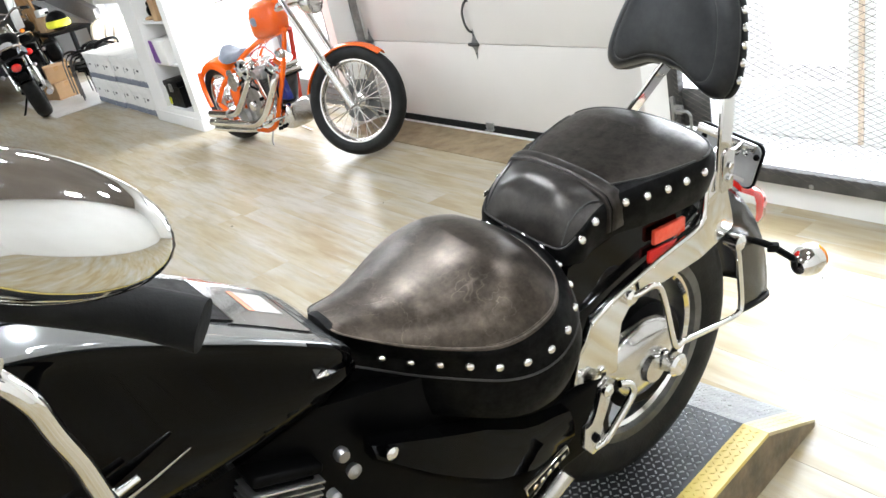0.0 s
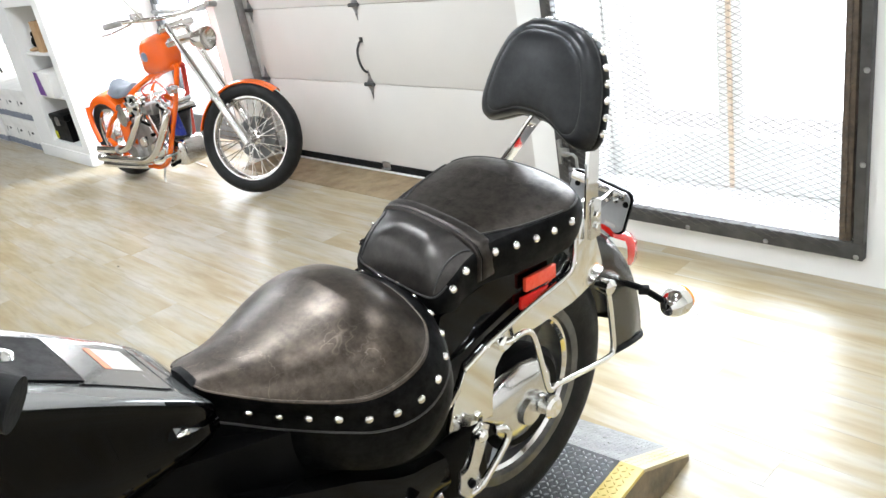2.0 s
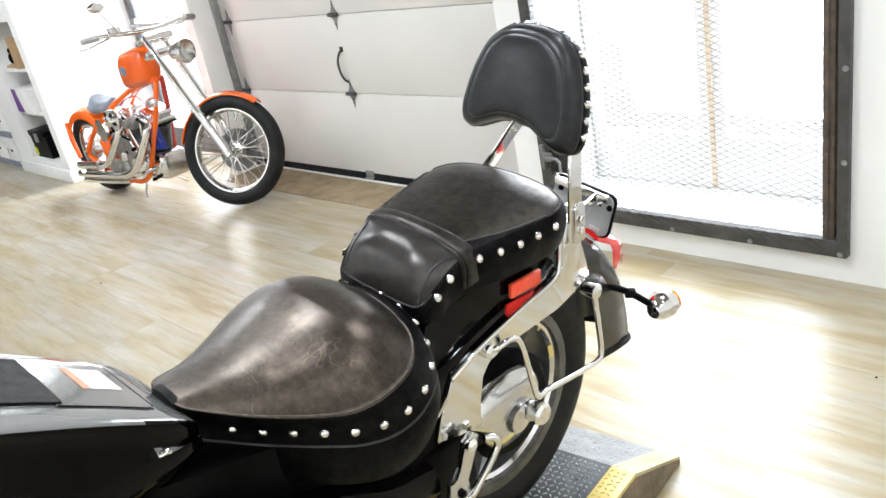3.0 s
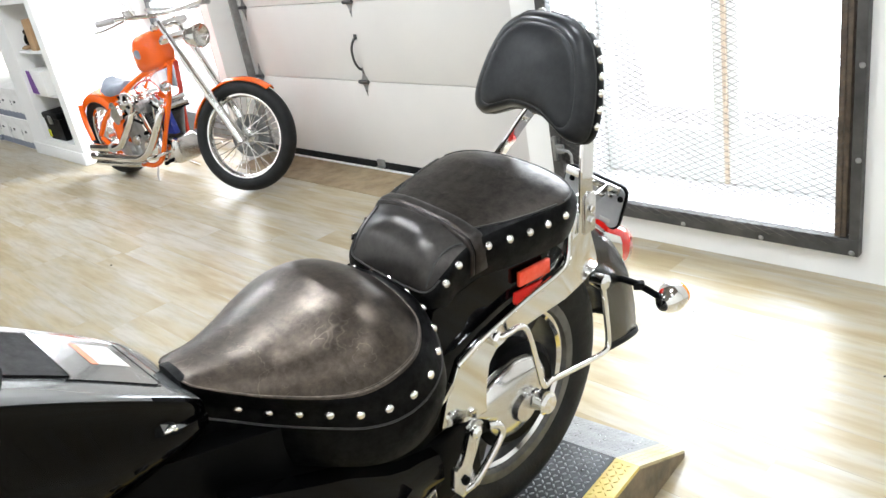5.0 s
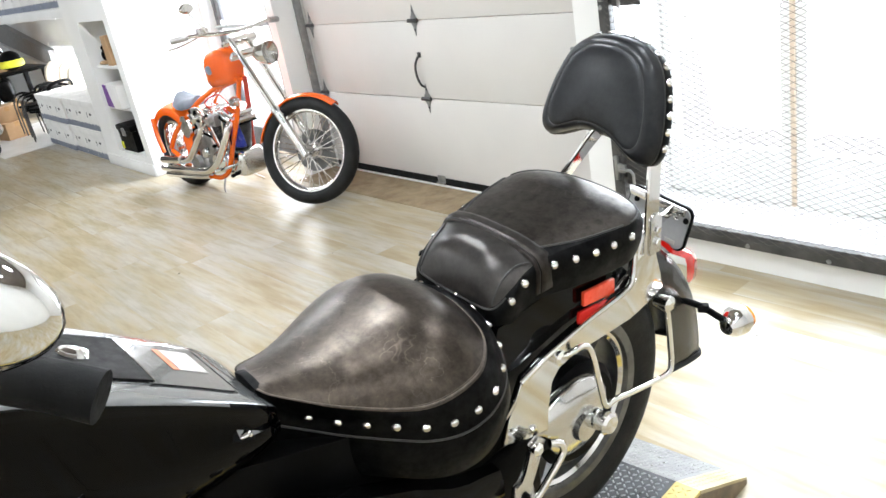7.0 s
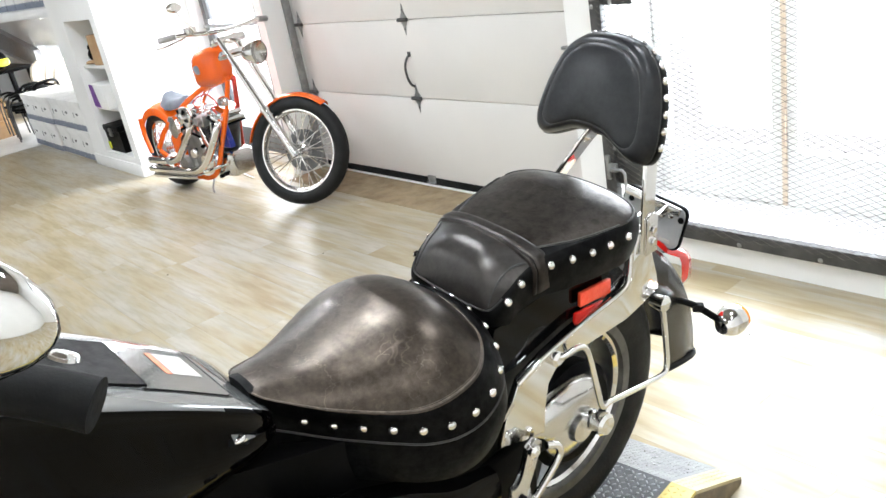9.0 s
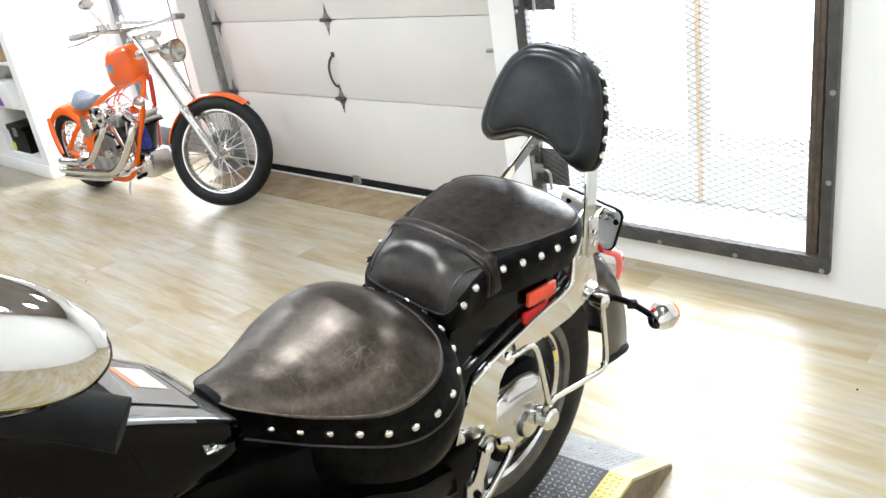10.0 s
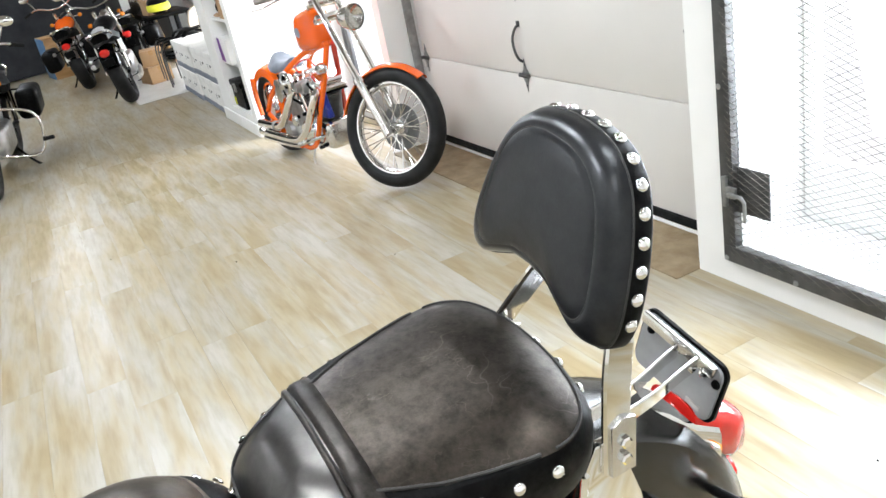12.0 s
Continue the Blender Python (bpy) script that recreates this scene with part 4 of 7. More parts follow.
part("tail_base", loft(tail_rings([(v, h, lo - 0.012, hi - (0.022 if v > 0.36 else 0.004)) for v, h, lo, hi in TAIL[:4]], 0.006)), "chrome", tail, "chrome tail light housing")
part("lower_reflector", moved(ellipsoid(0.028, 0.014, 0.022, 16, 10), Matrix.Translation((0.016, 0.472, 0.385))), "red_lens", tail, "small red reflector")

# licence plate holder, seen from behind the plate
def rounded_plate(hx, hz, r, y0, y1):
    pts = []
    for cx, cz, a0 in ((hx - r, hz - r, 0), (-hx + r, hz - r, 90), (-hx + r, -hz + r, 180), (hx - r, -hz + r, 270)):
        for k in range(5):
            a = radians(a0 + 90 * k / 4)
            pts.append((cx + r * math.cos(a), cz + r * math.sin(a)))
    return plate(pts, "y", y0, y1 - y0, 0.0)


plt_m = Matrix.Translation((-0.006, 0.388, 0.626)) @ Matrix.Rotation(radians(10), 4, "Y") @ Matrix.Rotation(radians(-9), 4, "X")
holder = part("plate_holder", moved(rounded_plate(0.086, 0.055, 0.020, 0.004, 0.010), plt_m), "black_satin", bike, "black licence plate surround")
part("plate_back", moved(rounded_plate(0.081, 0.050, 0.017, -0.001, 0.0035), plt_m), "plate_grey", holder, "bare grey back of the licence plate")
part("top_strip", moved(box(-0.078, 0.070, -0.012, -0.002, 0.034, 0.053, 0.003), plt_m), "brushed", holder, "polished top strip")
for x in (-0.06, -0.005, 0.05, 0.075):
    part("screw", moved(dome(0.008, 0.006, 8, 2), plt_m @ aim((x, -0.003, 0.026), (0, -1, 0))), "black_satin" if x in (-0.06, 0.075) else "chrome", holder)
part("tag", moved(box(0.035, 0.062, -0.004, -0.0015, -0.040, -0.032), plt_m), "label_white", holder)
for u0, u1 in ((0.105, 0.040), (0.075, 0.0)):
    part("plate_bracket", flat_bar([(u0, 0.165, 0.705), (u0 * 0.7 + u1 * 0.3, 0.25, 0.688), (u0 * 0.2 + u1 * 0.8, 0.34, 0.668), (u1, 0.382, 0.660)], 0.012, 0.0025), "chrome", bike, "chrome plate bracket")

# turn signals
for s in (1, -1):
    sig = part("turn_signal", moved(lathe([(0.0, -0.036), (0.012, -0.034), (0.022, -0.022), (0.027, -0.005), (0.028, 0.008), (0.026, 0.014)], 20), Matrix.Translation((s * 0.172, 0.458, 0.380)) @ Matrix.Rotation(radians(90), 4, "Z") @ Matrix.Diagonal((1.25, 1.35, 1.35, 1))), "chrome", bike, "chrome bullet turn signal")
    part("lens", moved(lathe([(0.026, 0.014), (0.025, 0.022), (0.018, 0.029), (0.0, 0.031)], 20), Matrix.Translation((s * 0.172, 0.458, 0.380)) @ Matrix.Rotation(radians(90), 4, "Z") @ Matrix.Diagonal((1.25, 1.35, 1.35, 1))), "amber", sig, "amber lens")
    part("stalk", tube([(s * 0.075, 0.385, 0.435), (s * 0.11, 0.405, 0.422), (s * 0.150, 0.430, 0.392)], 0.0085, 10), "black_satin", sig, "short black stalk")
    part("boot", moved(box(-0.012, 0.014, -0.010, 0.010, -0.010, 0.010, 0.004), Matrix.Translation((s * 0.113, 0.408, 0.418)) @ Matrix.Rotation(radians(35), 4, "Z")), "black_rubber", sig)

# red side reflectors
for s in (1, -1):
    r = part("side_reflector", plate([(-0.052, 0.650), (-0.050, 0.680), (0.040, 0.672), (0.040, 0.640)], "x", s * 0.141 - 0.004, 0.009, 0.0025), "red_reflector", bike, "rectangular red side reflector")
    part("lower_reflector", plate([(-0.066, 0.622), (-0.062, 0.641), (0.020, 0.632), (0.022, 0.616)], "x", s * 0.139 - 0.003, 0.007, 0.002), "red_lens", r)

# saddlebag support rail and its mounts
for s in (1, -1):
    rail = part("bag_rail", tube([(s * 0.150, -0.150, 0.592), (s * 0.172, -0.135, 0.598), (s * 0.178, -0.098, 0.600), (s * 0.180, -0.075, 0.575), (s * 0.184, -0.053, 0.470), (s * 0.184, -0.040, 0.432), (s * 0.182, -0.010, 0.428), (s * 0.176, 0.09, 0.400), (s * 0.166, 0.190, 0.372), (s * 0.162, 0.212, 0.385), (s * 0.158, 0.212, 0.44), (s * 0.152, 0.205, 0.53), (s * 0.140, 0.204, 0.548)], 0.0065, 10, 5), "chrome", bike, "thin chrome saddlebag rail")
    part("mount", moved(lathe([(0, -0.012), (0.013, -0.012), (0.015, -0.004), (0.015, 0.012), (0.009, 0.017), (0.0, 0.017)], 12), Matrix.Translation((s * 0.155, -0.143, 0.592))), "chrome", rail)
    part("mount", moved(lathe([(0, -0.02), (0.016, -0.02), (0.018, 0.0), (0.018, 0.012), (0.010, 0.018), (0.0, 0.018)], 12), Matrix.Translation((s * 0.148, 0.205, 0.540))), "chrome", rail)

# rear wheel and final drive
rw = part("rear_wheel", moved(tyre(0.33, 0.150, 0.205), Matrix.Translation(AX)), "tyre", bike, "wide black rear tyre")
part("rim", moved(rim_ring(0.208, 0.125), Matrix.Translation(AX)), "dark_fins", rw, "dark cast rim")
part("trim_ring", moved(lathe([(0.176, 0.045), (0.182, 0.053), (0.190, 0.053), (0.196, 0.045), (0.186, 0.040), (0.176, 0.045)], 56), Matrix.Translation(AX)), "chrome", rw, "chrome trim ring")
arms = []
for k in range(7):
    a = 2 * math.pi * k / 7
    arms.append(moved(box(-0.022, 0.022, -0.016, 0.016, 0.05, 0.192, 0.006), Matrix.Translation(AX) @ Matrix.Rotation(a, 4, "X")))
part("spoke_star", join(moved(lathe([(0, -0.05), (0.07, -0.05), (0.075, 0.05), (0, 0.05)], 28), Matrix.Translation(AX)), *arms), "steel", rw)
part("brake_drum", moved(lathe([(0.0, 0.03), (0.118, 0.03), (0.122, 0.07), (0.105, 0.085), (0.0, 0.088)], 36), Matrix.Translation(AX)), "black_satin", rw, "dark hub drum")
drive = part("final_drive", moved(lathe([(0.0, 0.06), (0.072, 0.06), (0.082, 0.08), (0.080, 0.098), (0.062, 0.112), (0.034, 0.118), (0.030, 0.132), (0.0, 0.134)], 36), Matrix.Translation((0, -0.035, 0.345))), "brushed", bike, "polished shaft final drive")
part("axle_nut", moved(lathe([(0.0, 0.0), (0.021, 0.0), (0.021, 0.012), (0.017, 0.022), (0.024, 0.026), (0.026, 0.05), (0.020, 0.056), (0.0, 0.057)], 24), Matrix.Translation((0.110, 0.0, 0.348))), "chrome", drive, "chrome axle nut cover")
NECK_COVER = [(-0.160, 0.386, 0.018, 0.014), (-0.140, 0.383, 0.024, 0.018), (-0.115, 0.376, 0.043, 0.024), (-0.088, 0.370, 0.060, 0.030), (-0.055, 0.368, 0.069, 0.035), (-0.015, 0.367, 0.072, 0.037), (0.020, 0.365, 0.067, 0.034), (0.048, 0.362, 0.052, 0.027), (0.064, 0.361, 0.030, 0.016), (0.068, 0.361, 0.012, 0.006)]
part("drive_cover", loft([[(0.085 + deep * math.cos(a), v, z + h * math.sin(a)) for a in [2 * math.pi * k / 28 for k in range(28)]] for v, z, h, deep in NECK_COVER]), "brushed", drive, "smooth polished drive cover that narrows to a neck", 60)
part("swing_arm", loft([[(0.085 + x, -0.10 - 0.20 * t, 0.350 + 0.05 * t + z) for x, z in ((-0.02, -0.035), (0.012, -0.032), (0.018, 0.0), (0.012, 0.032), (-0.02, 0.035))] for t in (0, 0.3, 0.6, 1.0)]), "black_satin", bike, "black swing arm")
part("frame_plate", box(0.100, 0.122, -0.330, -0.165, 0.255, 0.420, 0.012, 3), "black_satin", bike, "black frame plate behind the passenger peg")
part("swing_arm", tube([(-0.115, 0.02, 0.33), (-0.12, -0.15, 0.36), (-0.11, -0.32, 0.40)], 0.022, 10, 4), "black_satin", bike, "black swing arm tube")

# passenger peg bracket and lower rail
peg = part("peg_bracket", plate([(-0.246, 0.455), (-0.224, 0.465), (-0.206, 0.448), (-0.232, 0.400), (-0.252, 0.370), (-0.241, 0.342), (-0.252, 0.318), (-0.278, 0.312), (-0.300, 0.345), (-0.293, 0.388), (-0.274, 0.386), (-0.262, 0.402)], "x", 0.165, 0.012, 0.003), "brushed", bike, "polished passenger peg bracket")
part("bolt", moved(lathe([(0, 0), (0.013, 0), (0.013, 0.008), (0.007, 0.013), (0, 0.013)], 10), Matrix.Translation((0.176, -0.234, 0.445))), "chrome", peg)
part("bolt", moved(lathe([(0, 0), (0.009, 0), (0.009, 0.006), (0.005, 0.009), (0, 0.009)], 10), Matrix.Translation((0.176, -0.270, 0.352))), "black_satin", peg)
part("heel_rail", tube([(0.172, -0.268, 0.322), (0.178, -0.250, 0.328), (0.182, -0.238, 0.340), (0.186, -0.180, 0.392), (0.186, -0.171, 0.412), (0.182, -0.179, 0.426), (0.176, -0.196, 0.432)], 0.0075, 10, 5), "chrome", bike, "bent chrome rail")
part("seat_pan_clip", tube([(0.15, -0.36, 0.535), (0.165, -0.30, 0.545), (0.168, -0.27, 0.57)], 0.010, 8, 4, flat=0.6), "brushed", bike, "polished seat bracket")

# side cover, frame and engine below the seat
cover = part("side_cover", bmesh.new(), "black_paint", bike, "gloss black battery side cover")
rows = []
for t in range(11):
    k = t / 10
    v = -0.70 + 0.40 * k
    top = outline_at([(0, 0.625), (0.25, 0.575), (0.5, 0.525), (0.75, 0.455), (1.0, 0.425)], k)[0]
    bot = outline_at([(0, 0.585), (0.25, 0.47), (0.5, 0.38), (0.75, 0.33), (1.0, 0.335)], k)[0]
    bulge = 0.030 * math.sin(math.pi * min(k * 1.1, 1)) + 0.004
    rows.append([(0.125, v, top), (0.145 + bulge * 0.4, v, top - 0.006), (0.152 + bulge * (0.15 + 0.85 * k), v, top + (bot - top) * 0.35), (0.150 + bulge * 0.9, v, top + (bot - top) * 0.7), (0.138, v, bot), (0.118, v, bot + 0.004)])
cover.data = finish(loft(rows), "side_cover", "black_paint", 30)
badge = part("badge", moved(box(-0.006, 0.004, -0.055, 0.055, -0.0125, 0.0125, 0.002), Matrix.Translation((0.194, -0.412, 0.386)) @ Matrix.Rotation(radians(14), 4, "X") @ Matrix.Rotation(radians(10), 4, "Y")), "chrome", cover, "small chrome badge")
part("badge_face", moved(box(0.0042, 0.0052, -0.052, 0.052, -0.0095, 0.0095, 0.0004), Matrix.Translation((0.194, -0.412, 0.386)) @ Matrix.Rotation(radians(14), 4, "X") @ Matrix.Rotation(radians(10), 4, "Y")), "black_satin", badge)
for k in range(5):
    part("letter_bar", moved(box(0.0054, 0.0064, -0.040 + 0.018 * k, -0.030 + 0.018 * k, -0.0055, 0.0055, 0.0003), Matrix.Translation((0.194, -0.412, 0.386)) @ Matrix.Rotation(radians(14), 4, "X") @ Matrix.Rotation(radians(10), 4, "Y")), "chrome", badge)
part("cover_bolt", moved(lathe([(0, 0), (0.011, 0), (0.011, 0.007), (0.005, 0.011), (0, 0.011)], 10), Matrix.Translation((0.160, -0.679, 0.602))), "chrome", cover)
part("frame_body", loft([[(x, v, z) for x, z in ((-h, lo), (-h, hi), (h, hi), (h, lo))] for v, h, lo, hi in ((-1.25, 0.06, 0.60, 0.80), (-0.95, 0.07, 0.30, 0.74), (-0.70, 0.10, 0.22, 0.68), (-0.45, 0.125, 0.22, 0.62), (-0.28, 0.11, 0.30, 0.62), (-0.20, 0.08, 0.45, 0.62))]), "black_satin", bike, "black frame and airbox under the seat")
exhaust = part("exhaust", tube([(-0.16, -0.85, 0.30), (-0.18, -0.6, 0.22), (-0.19, -0.2, 0.22), (-0.19, 0.35, 0.27)], (0.032, 0.045), 16, 6), "chrome", bike, "long chrome exhaust pipe")
part("lower_pipe_cover", tube([(0.140, -0.46, 0.245), (0.160, -0.40, 0.275), (0.168, -0.345, 0.315)], (0.014, 0.022), 14, 5), "brushed", bike, "polished cover below the side panel")
cyl_m = Matrix.Translation((0.012, -0.885, 0.49)) @ Matrix.Rotation(radians(-24), 4, "X")
cyl = part("rear_cylinder", moved(box(-0.08, 0.110, -0.050, 0.050, -0.02, 0.145, 0.01), cyl_m), "black_satin", bike, "finned engine cylinder")
for k in range(14):
    part("fin", moved(box(-0.09, 0.118, -0.058, 0.058, 0.0105 * k, 0.0105 * k + 0.0035, 0.001), cyl_m), "dull_alloy", cyl)
part("cylinder_head", moved(box(-0.085, 0.112, -0.056, 0.056, 0.147, 0.165, 0.006, 3), cyl_m), "black_satin", cyl, "black cylinder head")
cyl2_m = Matrix.Translation((0.02, -1.02, 0.46)) @ Matrix.Rotation(radians(28), 4, "X")
cyl2 = part("front_cylinder", moved(box(-0.08, 0.105, -0.045, 0.045, -0.02, 0.14, 0.01), cyl2_m), "black_satin", bike, "finned engine cylinder")
for k in range(10):
    part("fin", moved(box(-0.09, 0.115, -0.055, 0.055, 0.0125 * k, 0.0125 * k + 0.006, 0.0015), cyl2_m), "dull_alloy", cyl2)
part("crankcase", join(box(-0.14, 0.14, -1.12, -0.62, 0.16, 0.44, 0.05, 4)), "black_satin", bike, "black engine crankcase")
fitting = part("carburettor_knob", moved(lathe([(0, -0.008), (0.010, -0.008), (0.012, 0.0), (0.009, 0.008), (0, 0.010)], 14), Matrix.Translation((0.150, -0.749, 0.640))), "dull_alloy", bike, "small metal carburettor fitting")
part("knob", moved(lathe([(0, -0.006), (0.010, -0.006), (0.012, 0.004), (0, 0.010)], 12), Matrix.Translation((0.152, -0.739, 0.603))), "dull_alloy", fitting)
part("petcock", moved(lathe([(0, 0), (0.009, 0), (0.009, 0.014), (0.005, 0.018), (0, 0.018)], 10), Matrix.Translation((0.15, -0.780, 0.588))), "dull_alloy", bike, "metal fuel tap")

# fuel tank with its dash panel and leather tank strap
TU = -0.018
TANK = [(-1.33, 0.05, 0.905, 0.82), (-1.28, 0.105, 0.970, 0.77), (-1.20, 0.140, 1.000, 0.73), (-1.10, 0.150, 0.998, 0.70), (-1.0, 0.148, 0.968, 0.69), (-0.90, 0.140, 0.912, 0.684), (-0.80, 0.130, 0.849, 0.684), (-0.72, 0.120, 0.793, 0.690), (-0.685, 0.112, 0.766, 0.698), (-0.664, 0.098, 0.744, 0.705)]
TOP = [(0.0, 0.003), (0.45, 0.003), (0.70, 0.003), (0.90, 0.0025), (0.975, 0.001), (0.995, -0.004), (1.0, -0.009), (0.985, -0.016), (0.965, -0.026)]
rows = []
for v, h, top, bot in TANK:
    sec = [(h * x, top + z) for x, z in TOP] + [(h * 0.97, top - 0.045), (h * 1.03, top - (top - bot) * 0.5), (h * 1.05, top - (top - bot) * 0.68), (h * 1.0, top - (top - bot) * 0.88), (h * 0.88, bot)]
    rows.append([(TU + x, v, z) for x, z in sec] + [(TU - x, v, z) for x, z in sec[::-1][:-1]])
cols = [curve([r[i] for r in rows], 4) for i in range(len(rows[0]))]
tank = part("fuel_tank", loft([[c[k] for c in cols] for k in range(len(cols[0]))]), "tank_paint", bike, "gloss black teardrop fuel tank, its top greyed as if by reflections", 50)
tank.data.materials.append(M["tank_top_grey"])
# up-facing faces take the grey that imitates reflected light
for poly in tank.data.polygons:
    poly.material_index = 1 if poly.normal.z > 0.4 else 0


def tank_top(v, x, lift):
    h, top = outline_at([(a, b, c) for a, b, c, d in TANK], v)[:2]
    return (TU + x, v, top + outline_at(TOP[:7], min(abs(x) / h, 0.99))[0] + lift)


def tank_sheet(v0, v1, x0, x1, lift, thick, nv=8, nx=6):
    rings = []
    for i in range(nv + 1):
        v = v0 + (v1 - v0) * i / nv
        a = [tank_top(v, x0 + (x1 - x0) * k / nx, lift + thick) for k in range(nx + 1)]
        b = [tank_top(v, x0 + (x1 - x0) * k / nx, lift) for k in range(nx, -1, -1)]
        rings.append(a + b)
    return loft(rings)


part("dash_panel", tank_sheet(-0.815, -0.705, -0.082, 0.078, 0.0002, 0.0025), "panel_grey", tank, "flush panel on the tank, greyed as if by reflections")
part("panel_edge", tube([tank_top(-0.815, 0.079, 0.002), tank_top(-0.76, 0.079, 0.002), tank_top(-0.712, 0.079, 0.002), tank_top(-0.704, 0.071, 0.002), tank_top(-0.704, 0.0, 0.002), tank_top(-0.704, -0.082, 0.002)], 0.0012, 6, bend=False), "black_satin", tank)
bib = part("tank_strap", tank_sheet(-1.10, -0.808, -0.085, 0.072, 0.0005, 0.005, 12), "leather", tank, "black leather tank strap")
part("strap_edge", tube([tank_top(-0.807, 0.072, 0.004), tank_top(-0.807, 0.0, 0.005), tank_top(-0.807, -0.084, 0.004)], 0.0012, 6, bend=False), "chrome", bib, "bright metal strap edge")
for v in (-0.875, -1.0):
    c = Vector(tank_top(v, -0.010, 0.0055))
    part("concho", moved(lathe([(0.0, 0.006), (0.010, 0.006), (0.013, 0.004), (0.019, 0.004), (0.022, 0.0), (0.0, 0.0)], 24), Matrix.Translation(c) @ Vector((0, 0.6, 1)).to_track_quat("X", "Y").to_matrix().to_4x4()), "chrome", bib, "round chrome concho")
lab = part("warning_label", tank_sheet(-0.755, -0.717, -0.062, 0.016, 0.0030, 0.0006, 3, 3), "label_white", tank, "pale paper warning label")
part("label_stripe", tank_sheet(-0.764, -0.756, -0.062, 0.016, 0.0030, 0.0007, 2, 3), "label_orange", tank, "orange label stripe")
for k in range(4):
    part("text_bar", tank_sheet(-0.749 + 0.008 * k, -0.7478 + 0.008 * k, -0.055, 0.012 - 0.012 * (k % 2), 0.0037, 0.0002, 1, 3), "faint_ink", lab)
part("tank_clip", join(box(0.088, 0.106, -0.742, -0.716, 0.738, 0.746, 0.003), moved(ellipsoid(0.010, 0.012, 0.005), Matrix.Translation((0.10, -0.728, 0.747)))), "chrome", bike, "small chrome tank clip")
nose = [RS.m @ p for p in [Vector((x, -0.677, 0.7775 - 0.0055 * (x / 0.030) ** 2)) for x in (-0.030, -0.015, 0.0, 0.015, 0.030)] + [Vector((0.036, -0.676, 0.735)), Vector((0.036, -0.676, 0.69)), Vector((-0.036, -0.676, 0.69)), Vector((-0.036, -0.676, 0.735))]]
part("nose_cap", loft([nose, [p + Vector((0, 0.012, 0)) for p in nose]]), "leather", bike)
part("tank_emblem", join(tube([(0.158, -1.12, 0.765), (0.160, -1.02, 0.775), (0.157, -0.935, 0.792)], (0.010, 0.003), 10, 6, flat=0.5), tube([(0.158, -1.14, 0.785), (0.162, -1.06, 0.787), (0.160, -1.0, 0.795)], 0.005, 8, 5)), "brushed", tank, "chrome wing emblem without lettering")
part("neck_cover", loft([[(TU + x, v, z) for x, z in ((-0.05, 0.78), (-0.055, 0.85), (0, 0.89), (0.055, 0.85), (0.05, 0.78))] for v in (-1.48, -1.40, -1.30)]), "black_satin", bike)

# handlebar, grips, mirrors, front end
for s in (1, -1):
    part("handlebar", tube([(0.0, -1.36, 1.05), (s * 0.12, -1.36, 1.06), (s * 0.22, -1.30, 1.14), (s * 0.30, -1.17, 1.185), (s * 0.36, -1.08, 1.178)], 0.0125, 12, 6), "chrome", bike, "swept-back chrome handlebar")
    g = part("grip", tube([(s * 0.355, -1.085, 1.178), (s * 0.40, -1.025, 1.156), (s * 0.435, -0.98, 1.138), (s * 0.462, -0.950, 1.122)], (0.017, 0.0205), 18, 4), "black_rubber", bike, "ribbed black rubber grip")
    part("flange", moved(lathe([(0.0, -0.004), (0.026, -0.004), (0.026, 0.004), (0.0, 0.004)], 20), Matrix.Translation((s * 0.357, -1.083, 1.178)) @ Vector((s * 0.6, 0.8, -0.2)).to_track_quat("X", "Z").to_matrix().to_4x4()), "black_rubber", g)
    part("clutch_lever", tube([(s * 0.27, -1.25, 1.165), (s * 0.33, -1.20, 1.17), (s * 0.40, -1.13, 1.165), (s * 0.46, -1.075, 1.16)], (0.008, 0.006), 8, 5, flat=0.6), "brushed", bike, "polished lever")
    mir = part("mirror", moved(ellipsoid(0.092, 0.034, 0.047, 32, 18), Matrix.Translation((s * 0.4835, -1.040, 1.251)) @ Matrix.Rotation(s * radians(57), 4, "Z") @ Matrix.Rotation(s * radians(19), 4, "Y")), "chrome", bike, "oval chrome mirror shell")
    part("mirror_stem", tube([(s * 0.31, -1.18, 1.19), (s * 0.36, -1.15, 1.22), (s * 0.43, -1.09, 1.25)], 0.006, 8), "chrome", mir)
part("riser", join(*[tube([(s * 0.05, -1.38, 0.93), (s * 0.05, -1.36, 1.05)], 0.02, 12) for s in (1, -1)]), "chrome", bike, "chrome handlebar risers")
for s in (1, -1):
    part("fork_leg", tube([(s * 0.10, -1.36, 0.97), (s * 0.10, -1.665, 0.33)], 0.026, 16, bend=False), "chrome", bike, "chrome front fork leg")
part("headlight", moved(lathe([(0.0, -0.10), (0.05, -0.09), (0.085, -0.04), (0.092, 0.0), (0.092, 0.03), (0.0, 0.04)], 28), Matrix.Translation((0, -1.52, 0.90)) @ Matrix.Rotation(radians(-90), 4, "Z")), "chrome", bike, "round chrome headlight")
fw = part("front_wheel", moved(tyre(0.325, 0.13, 0.21), Matrix.Translation((0, -1.665, 0.325))), "tyre", bike, "black front tyre")
part("rim", moved(rim_ring(0.213, 0.09), Matrix.Translation((0, -1.665, 0.325))), "brushed", fw)
